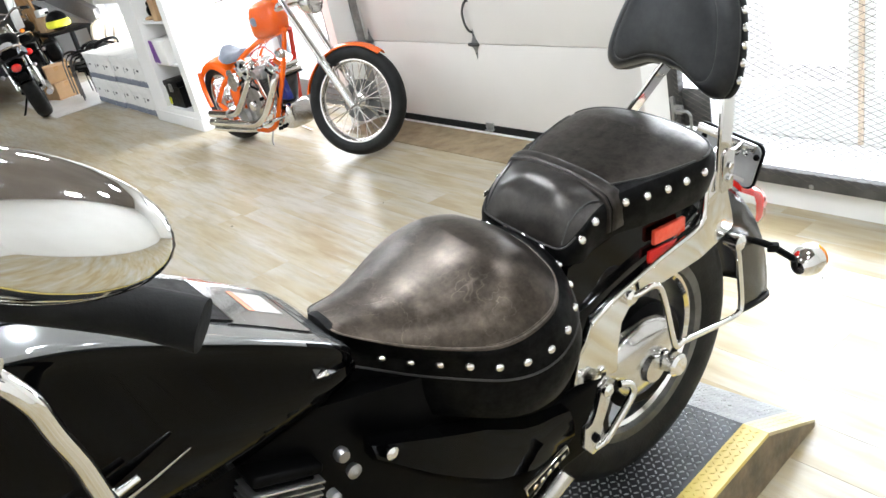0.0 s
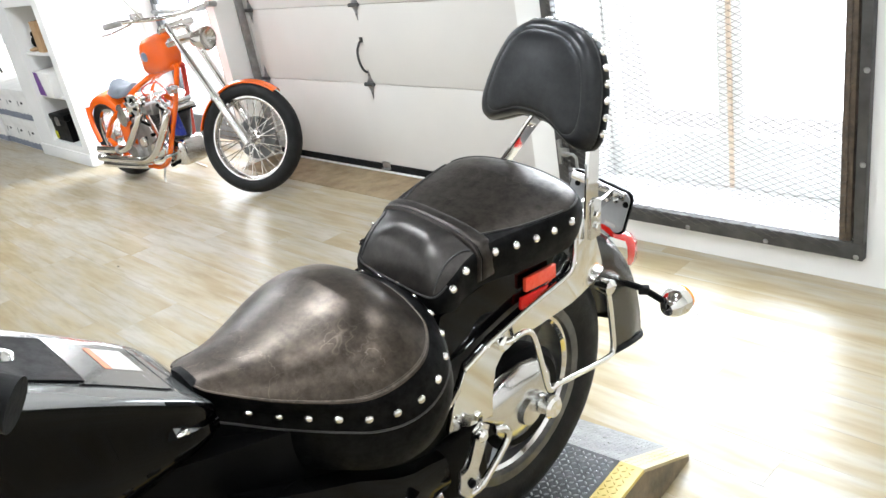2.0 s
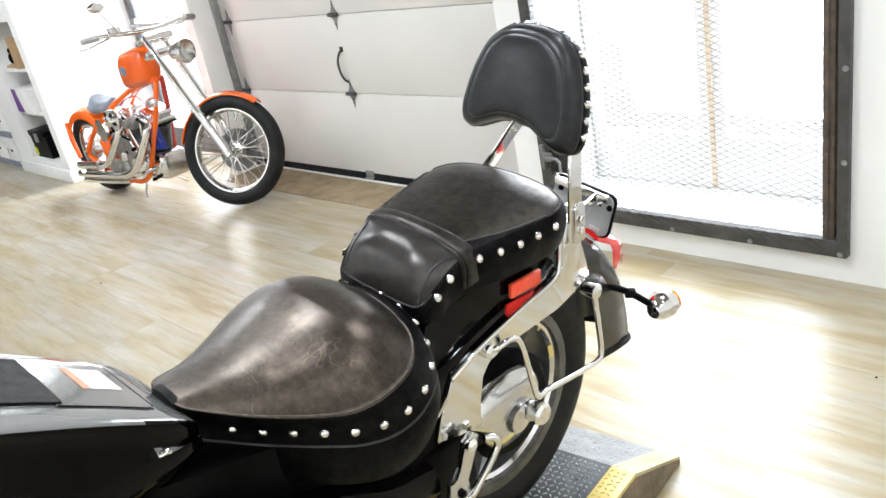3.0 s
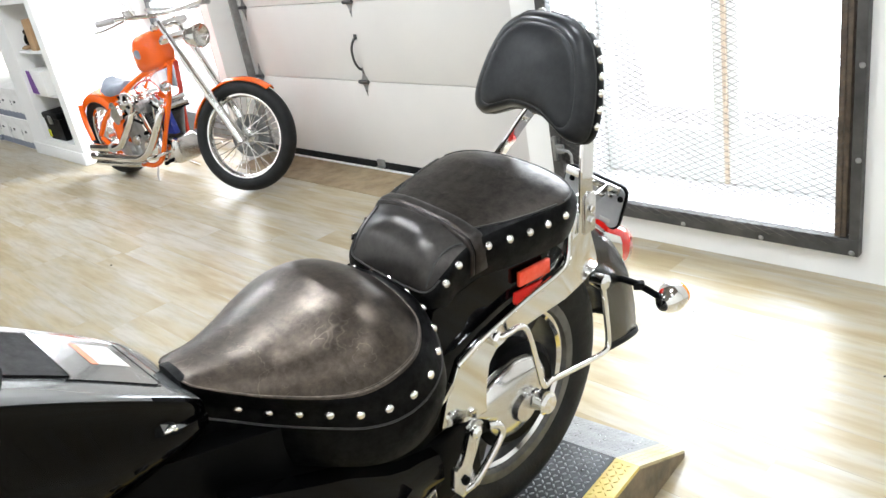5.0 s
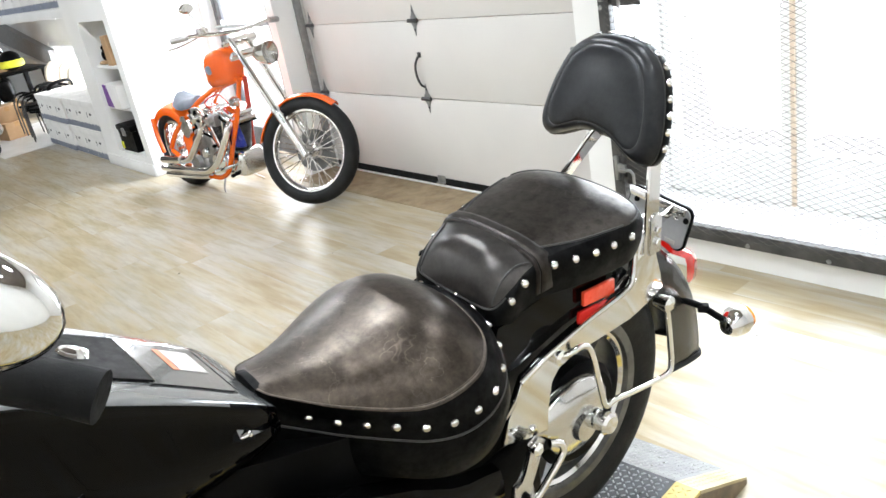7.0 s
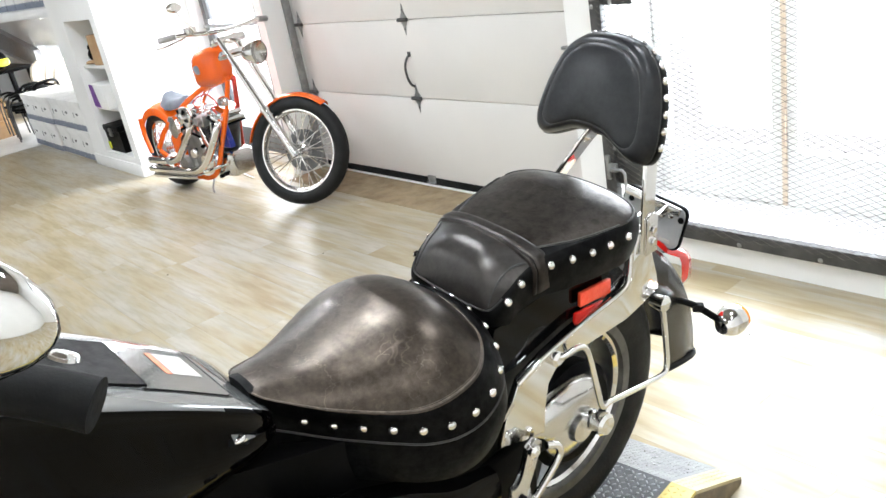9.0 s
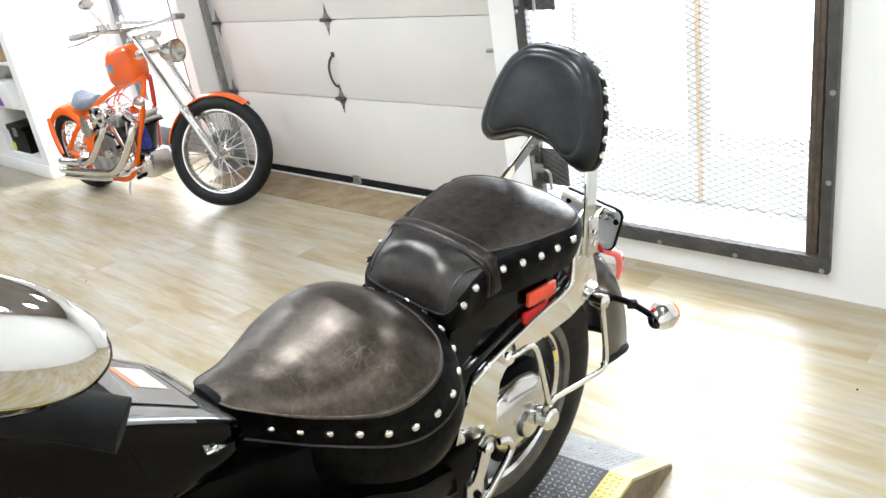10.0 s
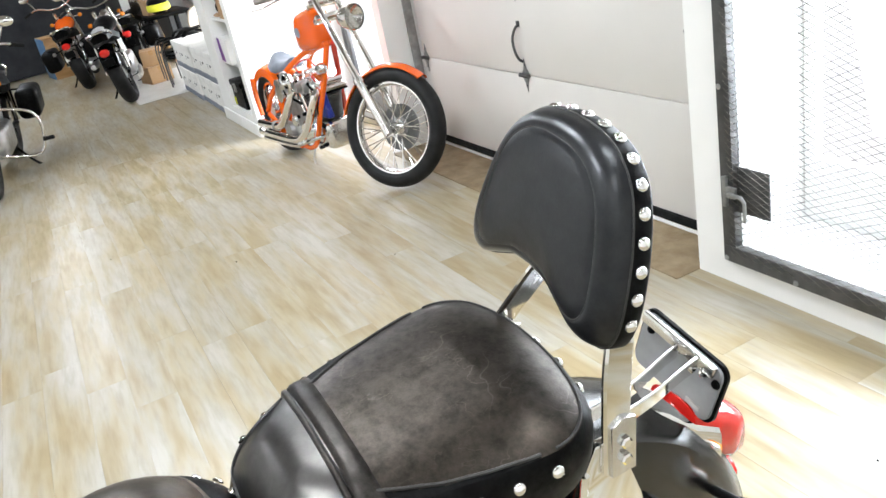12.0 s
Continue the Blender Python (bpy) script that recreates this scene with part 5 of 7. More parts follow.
part("hub", moved(join(lathe([(0, -0.06), (0.05, -0.06), (0.05, 0.06), (0, 0.06)], 24), *[moved(box(-0.015, 0.015, -0.014, 0.014, 0.03, 0.2, 0.004), Matrix.Rotation(2 * math.pi * k / 7, 4, "X")) for k in range(7)]), Matrix.Translation((0, -1.665, 0.325))), "dull_alloy", fw)
part("front_fender", moved(fender(lambda t: 0.345, lambda t: 0.085, 155, 12, 20, drop=0.07), Matrix.Translation((0, -1.665, 0.325))), "black_paint", bike, "gloss black front fender")
part("engine_guard", tube([(0.09, -1.20, 0.30), (0.26, -1.16, 0.32), (0.28, -1.08, 0.50), (0.24, -1.045, 0.76), (0.235, -1.047, 0.88), (0.245, -1.058, 0.955), (0.25, -1.068, 1.01), (0.235, -1.10, 1.05), (0.16, -1.20, 1.07), (0.08, -1.33, 1.05)], 0.0115, 14, 6), "chrome", bike, "bent chrome guard tube")
part("side_stand", tube([(0.10, -0.72, 0.20), (0.20, -0.66, 0.08), (0.27, -0.62, 0.036)], 0.011, 10), "black_satin", bike, "black side stand, down")

# ---- the lift deck with its yellow edge ----
LX0, LX1, LB, LE, LH = 0.66, 1.262, -1.345, -1.108, 0.145
EW = 0.065
lift = thing("motorcycle_lift", "low steel lift deck of black tread plate with yellow edges", "lift", Matrix.Translation((LX1, LE, 0)) @ Matrix.Rotation(radians(5.5), 4, "Z") @ Matrix.Translation((-LX1, -LE, 0)))
part("deck", box(LX0 + EW, LX1 - EW, -4.0, LB, LH - 0.012, LH, 0.002), "deck", lift, "black tread plate deck")


def wedge(x0, x1, t=0.010):
    return loft([[(x, LB, LH), (x, LE, 0.022), (x, LE, 0.012), (x, LB, LH - t)] for x in (x0, x1)])


part("ramp_flap", wedge(LX0 + EW, LX1 - EW), "flap", lift, "tread plate flap, lightened as if by a bright reflection")
for x0, x1 in ((LX1 - EW, LX1), (LX0, LX0 + EW)):
    part("yellow_edge", join(box(x0, x1, -4.0, LB, LH - 0.012, LH + 0.001, 0.002)), "yellow", lift, "yellow painted edge plate")
    part("yellow_flap", wedge(x0, x1, 0.012), "cream", lift, "yellow flap edge, paled to cream as if by glare")
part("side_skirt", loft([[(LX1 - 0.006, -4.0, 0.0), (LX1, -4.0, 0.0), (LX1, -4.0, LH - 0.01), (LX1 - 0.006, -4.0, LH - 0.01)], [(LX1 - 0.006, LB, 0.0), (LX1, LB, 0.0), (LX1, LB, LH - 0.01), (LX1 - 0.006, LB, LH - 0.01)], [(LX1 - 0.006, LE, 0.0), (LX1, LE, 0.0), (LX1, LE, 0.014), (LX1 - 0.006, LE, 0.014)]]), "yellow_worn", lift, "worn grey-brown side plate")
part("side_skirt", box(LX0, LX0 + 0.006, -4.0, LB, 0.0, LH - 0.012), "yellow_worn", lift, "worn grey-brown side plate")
part("under_frame", box(LX0 + 0.02, LX1 - 0.02, -3.98, LB - 0.02, 0.0, LH - 0.014), "black_satin", lift)


# raised tread bars, in alternating directions
def lug():
    rings = []
    for k, h, w in ((-1, 0.0, 0.0006), (-0.8, 0.0012, 0.0017), (0.0, 0.0018, 0.0024), (0.8, 0.0012, 0.0017), (1, 0.0, 0.0006)):
        rings.append([(-w, k * 0.0062, 0.0), (-w * 0.5, k * 0.0062, h), (w * 0.5, k * 0.0062, h), (w, k * 0.0062, 0.0)])
    return rings


lug_rings = lug()


def lugs(x0, x1, y0, y1, m, pitch=0.0158):
    verts, faces = [], []
    i = 0
    y = y0 + pitch / 2
    while y < y1 - 0.006:
        j = 0
        x = x0 + pitch / 2
        while x < x1 - 0.006:
            turn = Matrix.Rotation(radians(45 if (i + j) % 2 else -45), 3, "Z")
            n0 = len(verts)
            for r in lug_rings:
                for p in r:
                    q = turn @ Vector(p)
                    verts.append(m @ Vector((x + q.x, y + q.y, q.z)))
            for a in range(4):
                for b in range(3):
                    k = n0 + a * 4 + b
                    faces.append((k, k + 1, k + 5, k + 4))
            x += pitch
            j += 1
        y += pitch
        i += 1
    me = bpy.data.meshes.new("tread_bars")
    me.from_pydata(verts, [], faces)
    me.polygons.foreach_set("use_smooth", [True] * len(faces))
    return me


def tread_bars(x0, x1, y0, y1, m, material):
    me = lugs(x0, x1, y0, y1, m)
    me.materials.append(M[material])
    o = new("tread_bars", me)
    o.parent = lift
    return tagged(o, kind="stuff")


I4 = Matrix.Translation((0, 0, LH))
slope = Matrix.Translation((0, LB, LH)) @ Matrix.Rotation(math.atan2(0.022 - LH, LE - LB), 4, "X")
run_len = math.hypot(LE - LB, LH - 0.022)
tread_bars(LX0 + EW + 0.005, LX1 - EW - 0.003, -2.6, LB - 0.004, I4, "tread_top")
tread_bars(LX0 + EW + 0.005, LX1 - EW - 0.003, 0.004, run_len - 0.004, slope, "tread_top")
tread_bars(LX1 - EW + 0.003, LX1 - 0.004, -2.6, LB - 0.004, Matrix.Translation((0, 0, LH + 0.001)), "yellow")
tread_bars(LX1 - EW + 0.003, LX1 - 0.004, 0.004, run_len - 0.004, slope, "cream")


# ---- the orange chopper ----
chop = thing("chopper", "orange hardtail chopper with chrome engine and a long raked fork", "motorcycle", pose(-2.08, -0.31, 0, 0, 0, 95.7))
FA, RA = Vector((0.036, 0.051, 0.338)), Vector((0, 1.53, 0.302))
NECK = Vector((0, 0.0, 0.345))
steer = Matrix.Translation(FA) @ Matrix.Rotation(radians(24), 4, "Z") @ Matrix.Rotation(radians(14), 4, "Y")
fwc = part("front_wheel", moved(tyre(0.333, 0.10, 0.258), steer), "tyre", chop, "tall narrow black front tyre")
tagged(part("tread", moved(tread(0.333, 0.10, 34, 0), steer), "black_rubber", fwc), kind="stuff")
part("rim", moved(rim_ring(0.258, 0.058), steer), "chrome", fwc, "chrome rim")
for sp in spokes(0.254, 0.036, 0.034, 40):
    part("spoke", moved(sp, steer), "chrome", fwc)
part("hub", moved(lathe([(0, -0.06), (0.018, -0.06), (0.018, -0.042), (0.042, -0.04), (0.042, -0.03), (0.024, -0.02), (0.024, 0.02), (0.042, 0.03), (0.042, 0.04), (0.018, 0.042), (0.018, 0.06), (0, 0.06)], 24), steer), "brushed", fwc)
part("brake_disc", moved(lathe([(0.055, 0.052), (0.13, 0.052), (0.13, 0.056), (0.055, 0.056), (0.055, 0.052)], 40), steer), "dark_fins", fwc, "dark steel brake disc")
part("brake_carrier", moved(lathe([(0.020, 0.050), (0.060, 0.054), (0.062, 0.058), (0.020, 0.062), (0.020, 0.050)], 24), steer), "dull_alloy", fwc)
caliper = part("brake_caliper", moved(box(0.034, 0.078, 0.075, 0.120, 0.030, 0.125, 0.012, 3), steer @ Matrix.Rotation(radians(-18), 4, "X")), "steel", chop, "dark brake caliper")
for z in (0.055, 0.100):
    part("piston_cap", moved(lathe([(0, -0.004), (0.014, -0.004), (0.014, 0.004), (0, 0.004)], 14), steer @ Matrix.Rotation(radians(-18), 4, "X") @ Matrix.Translation((0.032, 0.098, z))), "dull_alloy", caliper)
part("front_fender", moved(fender(lambda t: 0.341, lambda t: 0.044, 12, 128, 22, drop=0.008), steer @ Matrix.Rotation(0, 4, "X")), "orange", chop, "orange front fender")
up_way = Vector((0, 0.56, 0.83)).normalized()
axle_way = steer.to_3x3() @ Vector((1, 0, 0))
for s in (1, -1):
    a, c = FA + axle_way * (s * 0.085), NECK + up_way * 0.86 + Vector((s * 0.078, s * 0.034, 0))
    down = (a - c).normalized()
    leg = part("fork_leg", tube([a + down * 0.02, a.lerp(c, 0.5), c], 0.0185, 14, bend=False), "chrome", chop, "long chrome fork tube")
    part("slider", tube([a + down * 0.035, a.lerp(c, 0.36)], 0.026, 14, bend=False), "brushed", leg, "polished fork slider")
    part("collar", tube([a.lerp(c, 0.355), a.lerp(c, 0.39)], 0.030, 14, bend=False), "chrome", leg)
    part("fender_bracket", tube([a.lerp(c, 0.22), a.lerp(c, 0.22) - axle_way * (s * 0.03) + Vector((0, 0, 0.04))], 0.006, 8, bend=False), "chrome", leg)
for k in (0.86, 0.97):
    c = NECK + up_way * 0.86 * k
    part("triple_tree", moved(box(-0.12, 0.12, -0.03, 0.03, -0.015, 0.015, 0.008), Matrix.Translation(c) @ Matrix.Rotation(radians(-39), 4, "X")), "chrome", chop)
hl = NECK + up_way * 0.70 + Vector((0.0, -0.19, 0.03))
hlm = Matrix.Translation(hl) @ Matrix.Rotation(radians(12), 4, "Z") @ Matrix.Rotation(radians(-90), 4, "Z") @ Matrix.Scale(0.86, 4)
head = part("headlight", moved(lathe([(0.0, -0.13), (0.025, -0.12), (0.055, -0.085), (0.078, -0.03), (0.084, 0.02), (0.084, 0.03), (0.078, 0.034)], 28), hlm), "chrome", chop, "chrome bullet headlight")
part("lens", moved(lathe([(0.078, 0.032), (0.05, 0.042), (0.0, 0.046)], 28), hlm), "glass", head, "clear headlight lens")
part("reflector", moved(lathe([(0.076, 0.028), (0.04, -0.01), (0.0, -0.02)], 28), hlm), "brushed", head)
bars = NECK + up_way * 0.86 + Vector((0, 0, -0.01))
part("handlebar", tube([bars + Vector((-0.31, 0.25, 0.055)), bars + Vector((-0.22, 0.14, 0.065)), bars + Vector((-0.08, 0.03, 0.05)), bars + Vector((0.08, -0.01, 0.05)), bars + Vector((0.28, 0.05, 0.06)), bars + Vector((0.40, 0.12, 0.045))], 0.0125, 12, 6), "chrome", chop, "chrome handlebar")
for p, q in ((Vector((-0.31, 0.25, 0.055)), Vector((-0.235, 0.16, 0.063))), (Vector((0.40, 0.12, 0.045)), Vector((0.30, 0.06, 0.058)))):
    part("grip", tube([bars + p, bars + q], 0.019, 14, bend=False), "dull_alloy", chop, "ribbed metal grip")
part("control", join(moved(box(-0.03, 0.03, -0.028, 0.028, -0.02, 0.03, 0.008), Matrix.Translation(bars + Vector((-0.17, 0.10, 0.075)))), tube([bars + Vector((-0.20, 0.12, 0.05)), bars + Vector((-0.30, 0.18, 0.02)), bars + Vector((-0.34, 0.25, 0.01))], 0.006, 8)), "brushed", chop, "polished master cylinder and lever")
for k, dx in ((0, -0.16), (1, 0.17)):
    part("mirror", join(tube([bars + Vector((dx, 0.06, 0.07)), bars + Vector((dx * 1.4, 0.10, 0.20))], 0.005, 8, bend=False), moved(ellipsoid(0.055, 0.014, 0.03), Matrix.Translation(bars + Vector((dx * 1.45, 0.10, 0.23))))), "black_satin" if k else "chrome", chop, "small mirror")
tank_rows = []
for y, h, z0, z1 in ((0.572, 0.025, 0.84, 0.94), (0.587, 0.055, 0.80, 0.978), (0.617, 0.073, 0.78, 0.998), (0.68, 0.083, 0.765, 1.002), (0.75, 0.085, 0.755, 0.99), (0.815, 0.081, 0.748, 0.982), (0.862, 0.074, 0.745, 0.955), (0.884, 0.052, 0.752, 0.92), (0.893, 0.020, 0.79, 0.88)):
    tank_rows.append([(h * math.copysign(abs(math.cos(a)) ** 0.55, math.cos(a)), y, (z0 + z1) / 2 + (z1 - z0) / 2 * math.copysign(abs(math.sin(a)) ** 0.62, math.sin(a))) for a in [2 * math.pi * k / 24 for k in range(24)]])
ctank = part("fuel_tank", loft(tank_rows), "orange", chop, "glossy orange peanut fuel tank", 60)
part("tank_badge", moved(ellipsoid(0.004, 0.045, 0.03), Matrix.Translation((-0.082, 0.79, 0.87))), "grey_seat", ctank, "grey painted tank motif")
part("filler_cap", moved(dome(0.03, 0.02, 16, 4), Matrix.Translation((0, 0.62, 1.010))), "chrome", ctank)
for s in (1, -1):
    fall = [(0.02, 0.55, 0.80), (0.05, 0.63, 0.65), (0.10, 0.77, 0.42), (0.125, 0.86, 0.21)] if s > 0 else [(-0.02, 0.56, 0.79), (-0.07, 0.595, 0.60), (-0.115, 0.675, 0.40), (-0.127, 0.80, 0.21)]
    part("frame_tube", tube(fall + [(s * 0.125, 0.92, 0.145), (s * 0.12, 1.05, 0.135), (s * 0.12, 1.28, 0.16), (s * 0.13, 1.53, 0.30)], 0.0165, 12, 6), "red_paint" if s > 0 else "orange", chop, "painted steel frame rail")
    part("frame_tube", tube([(s * 0.02, 0.56, 0.80), (s * 0.03, 0.84, 0.745), (s * 0.05, 0.99, 0.69), (s * 0.075, 1.10, 0.635), (s * 0.105, 1.23, 0.548), (s * 0.125, 1.40, 0.445), (s * 0.132, 1.53, 0.325)], 0.0175, 12, 6), "orange", chop, "orange wishbone frame rail")
part("seat", loft([[(x * h, y, z + (0.05 if abs(x) < 0.5 else 0.03 if abs(x) < 0.9 else 0.0)) for x in (-1, -0.8, -0.4, 0, 0.4, 0.8, 1)] + [(x * h * 0.95, y, z - 0.012) for x in (1, 0.8, 0.4, 0, -0.4, -0.8, -1)] for y, h, z in ((1.19, 0.05, 0.628), (1.215, 0.085, 0.616), (1.26, 0.115, 0.610), (1.32, 0.120, 0.616), (1.375, 0.11, 0.635), (1.41, 0.07, 0.655))]), "grey_seat", chop, "grey solo leather seat", 60)
rwc = part("rear_wheel", moved(tyre(0.302, 0.19, 0.20), Matrix.Translation(RA)), "tyre", chop, "fat black rear tyre")
part("rim", moved(rim_ring(0.203, 0.15), Matrix.Translation(RA)), "chrome", rwc)
for sp in spokes(0.195, 0.04, 0.05, 40):
    part("spoke", moved(sp, Matrix.Translation(RA)), "chrome", rwc)
part("hub", moved(lathe([(0, -0.10), (0.05, -0.10), (0.05, 0.10), (0, 0.10)], 24), Matrix.Translation(RA)), "brushed", rwc)
part("rear_fender", moved(fender(lambda t: 0.316, lambda t: 0.108, 38, 150, 22, drop=0.06), Matrix.Translation(RA)), "orange", chop, "orange rear fender")
part("fender_rail", moved(tube([(-0.110, 0.205, 0.225), (-0.124, 0.190, 0.10), (-0.130, 0.150, -0.03)], (0.020, 0.015), 10), Matrix.Translation(RA)), "orange", chop, "orange fender strut")
oil = part("oil_tank", box(-0.12, 0.10, 1.20, 1.36, 0.25, 0.43, 0.03, 3), "orange", chop, "orange oil tank")
part("oil_cover", moved(lathe([(0, -0.03), (0.03, -0.03), (0.035, -0.02), (0.062, -0.015), (0.068, 0.01), (0.0, 0.012)], 28), Matrix.Translation((-0.118, 1.25, 0.485)) @ Matrix.Diagonal((-1, 0.9, 1.15, 1))), "brushed", oil)
eng = part("engine_case", join(box(-0.10, 0.10, 0.66, 1.06, 0.15, 0.33, 0.04, 3), moved(lathe([(0, -0.13), (0.085, -0.13), (0.10, -0.105), (0.10, 0.0), (0, 0.0)], 30), Matrix.Translation((0, 0.86, 0.26)))), "brushed", chop, "polished V-twin crankcase")
# added black block that darkens the gap between the cylinders like shade
part("engine_gap_shade", box(-0.055, 0.055, 0.74, 1.00, 0.24, 0.56, 0.02), "black_satin", eng, "black block in place of the shade between the cylinders")
part("case_shadow_plate", box(-0.105, -0.07, 0.98, 1.20, 0.18, 0.46, 0.02), "dull_alloy", eng, "dull metal inner primary plate")
for ang, y in ((22, 0.90), (-22, 0.80)):
    m = Matrix.Translation((-0.005, y, 0.34)) @ Matrix.Rotation(radians(-ang), 4, "X")
    fins = []
    for k in range(13):
        fins += [(0.084, 0.0155 * k), (0.084, 0.0155 * k + 0.006), (0.056, 0.0155 * k + 0.007), (0.056, 0.0155 * k + 0.015)]
    part("cylinder", moved(lathe([(0.0, 0.0), *fins, (0.0, 0.21)], 24), m @ Matrix.Rotation(radians(-90), 4, "Y")), "dark_fins", eng, "finned cylinder")
    rocker = part("rocker_box", moved(box(-0.105, 0.095, -0.078, 0.078, 0.212, 0.250, 0.014, 3), m), "brushed", eng, "polished rocker box")
    part("rocker_cover", moved(box(-0.095, 0.085, -0.062, 0.062, 0.250, 0.292, 0.018, 3), m), "chrome", rocker, "chrome rocker cover")
    part("rocker_gasket", moved(box(-0.107, 0.097, -0.080, 0.080, 0.206, 0.213, 0.002), m), "black_satin", rocker)
    for dy in (-0.025, 0.025):
        part("pushrod_tube", moved(tube([(-0.088, dy, -0.09), (-0.100, dy * 1.5, 0.205)], 0.010, 10, bend=False), m), "chrome", eng, "chrome pushrod tube")
    for dy in (-0.05, 0.05):
        part("head_bolt", moved(lathe([(0, -0.006), (0.009, -0.006), (0.009, 0.006), (0, 0.006)], 6), m @ Matrix.Translation((-0.106, dy, 0.23))), "black_satin", rocker)
air = part("air_cleaner", moved(lathe([(0, -0.050), (0.022, -0.050), (0.036, -0.044), (0.040, -0.028), (0.066, -0.026), (0.072, -0.018), (0.072, 0.0), (0.055, 0.02), (0.0, 0.02)], 28), Matrix.Translation((-0.165, 0.952, 0.578))), "chrome", chop, "chrome finned air cleaner")
for k in range(10):
    part("filter_rib", moved(box(-0.012, 0.0, -0.0045, 0.0045, 0.026, 0.070, 0.0015), Matrix.Translation((-0.192, 0.952, 0.578)) @ Matrix.Rotation(2 * math.pi * k / 10, 4, "X")), "black_satin" if k % 2 else "dull_alloy", air)
part("carburettor", join(box(-0.13, -0.05, 0.82, 0.90, 0.50, 0.58, 0.015), moved(lathe([(0, -0.03), (0.026, -0.03), (0.03, 0.0), (0.03, 0.03), (0, 0.03)], 18), Matrix.Translation((-0.13, 0.86, 0.545)))), "dull_alloy", chop, "dull metal carburettor")
part("horn_cover", moved(join(ellipsoid(0.030, 0.040, 0.034, 20, 12), moved(lathe([(0, -0.012), (0.026, -0.010), (0.030, 0.0), (0.030, 0.02), (0, 0.02)], 20), Matrix.Translation((-0.024, 0, 0)))), Matrix.Translation((-0.075, 0.580, 0.668))), "brushed", chop, "polished horn cover")
part("cam_cover", moved(lathe([(0, -0.035), (0.05, -0.032), (0.066, -0.015), (0.070, 0.0), (0, 0.0)], 28), Matrix.Translation((-0.128, 0.88, 0.265))), "chrome", chop, "chrome cam cover")
part("points_cover", moved(lathe([(0, -0.020), (0.028, -0.018), (0.036, -0.006), (0.036, 0.004), (0, 0.004)], 22), Matrix.Translation((-0.160, 0.985, 0.325))), "brushed", chop, "polished points cover")
part("gearbox", join(box(-0.12, 0.12, 1.08, 1.32, 0.15, 0.28, 0.035, 3), moved(lathe([(0, -0.03), (0.055, -0.028), (0.065, 0), (0, 0)], 24), Matrix.Translation((-0.12, 1.20, 0.225)))), "dull_alloy", chop, "dull metal gearbox")
part("exhaust_pipe", tube([(-0.085, 0.93, 0.535), (-0.150, 0.945, 0.515), (-0.172, 0.985, 0.455), (-0.175, 1.06, 0.385), (-0.175, 1.13, 0.330), (-0.174, 1.20, 0.283), (-0.172, 1.29, 0.258), (-0.170, 1.46, 0.245), (-0.168, 1.64, 0.237)], (0.024, 0.029), 18, 6), "chrome", chop, "chrome drag pipe of the rear cylinder")
part("exhaust_pipe", tube([(-0.075, 0.665, 0.545), (-0.130, 0.640, 0.525), (-0.158, 0.670, 0.455), (-0.162, 0.76, 0.355), (-0.162, 0.86, 0.270), (-0.160, 0.97, 0.212), (-0.158, 1.10, 0.187), (-0.158, 1.40, 0.176), (-0.158, 1.69, 0.168)], (0.023, 0.029), 18, 6), "chrome", chop, "chrome drag pipe of the front cylinder")
part("lower_pipe", tube([(-0.150, 1.03, 0.150), (-0.150, 1.20, 0.135), (-0.150, 1.45, 0.125), (-0.150, 1.66, 0.118)], (0.019, 0.024), 16, 5), "chrome", chop, "lower chrome pipe")
part("pipe_clamp", moved(lathe([(0.029, -0.012), (0.034, -0.010), (0.034, 0.010), (0.029, 0.012)], 18), Matrix.Translation((-0.171, 1.34, 0.253)) @ Matrix.Rotation(radians(94), 4, "Z")), "dull_alloy", chop)
part("forward_control", join(tube([(-0.12, 0.70, 0.25), (-0.24, 0.64, 0.27)], 0.012, 10), box(-0.32, -0.22, 0.625, 0.655, 0.255, 0.282, 0.01)), "chrome", chop, "chrome forward foot control")
part("oil_filter", moved(lathe([(0, -0.045), (0.030, -0.045), (0.034, -0.036), (0.034, 0.05), (0.0, 0.055)], 20), Matrix.Translation((-0.045, 0.715, 0.225))), "dull_alloy", chop, "metal oil filter")
part("regulator", box(-0.10, 0.06, 0.69, 0.75, 0.265, 0.315, 0.006), "black_satin", chop, "black regulator box")
part("front_bracket", box(-0.09, 0.07, 0.70, 0.78, 0.16, 0.195, 0.006), "black_satin", chop, "black front engine mount")
part("coil_cover", loft([[(x, y, z) for x, z in ((-0.085, 0.36), (-0.095, 0.44), (-0.070, 0.545), (-0.045, 0.36))] for y in (0.63, 0.73)]), "blue", chop, "dark blue coil cover")
part("kickstand", tube([(0.10, 1.02, 0.13), (0.17, 1.0, 0.06), (0.23, 0.99, 0.010)], 0.010, 8), "chrome", chop, "kickstand, down")
part("stand_peg", tube([(-0.11, 0.92, 0.13), (-0.13, 0.93, 0.07), (-0.135, 0.92, 0.035)], 0.007, 8), "dull_alloy", chop)
for line in ([(-0.06, 0.95, 0.60), (-0.10, 0.92, 0.665), (-0.05, 0.80, 0.70), (-0.02, 0.70, 0.56)], [(-0.06, 0.72, 0.60), (-0.11, 0.68, 0.62), (-0.06, 0.66, 0.52)]):
    part("spark_cable", tube(line, 0.005, 6), "red_paint", chop, "red spark cable")
part("fuel_line", tube([(0.0, 0.86, 0.72), (-0.06, 0.88, 0.67), (-0.08, 0.88, 0.58)], 0.006, 6), "chrome", chop)
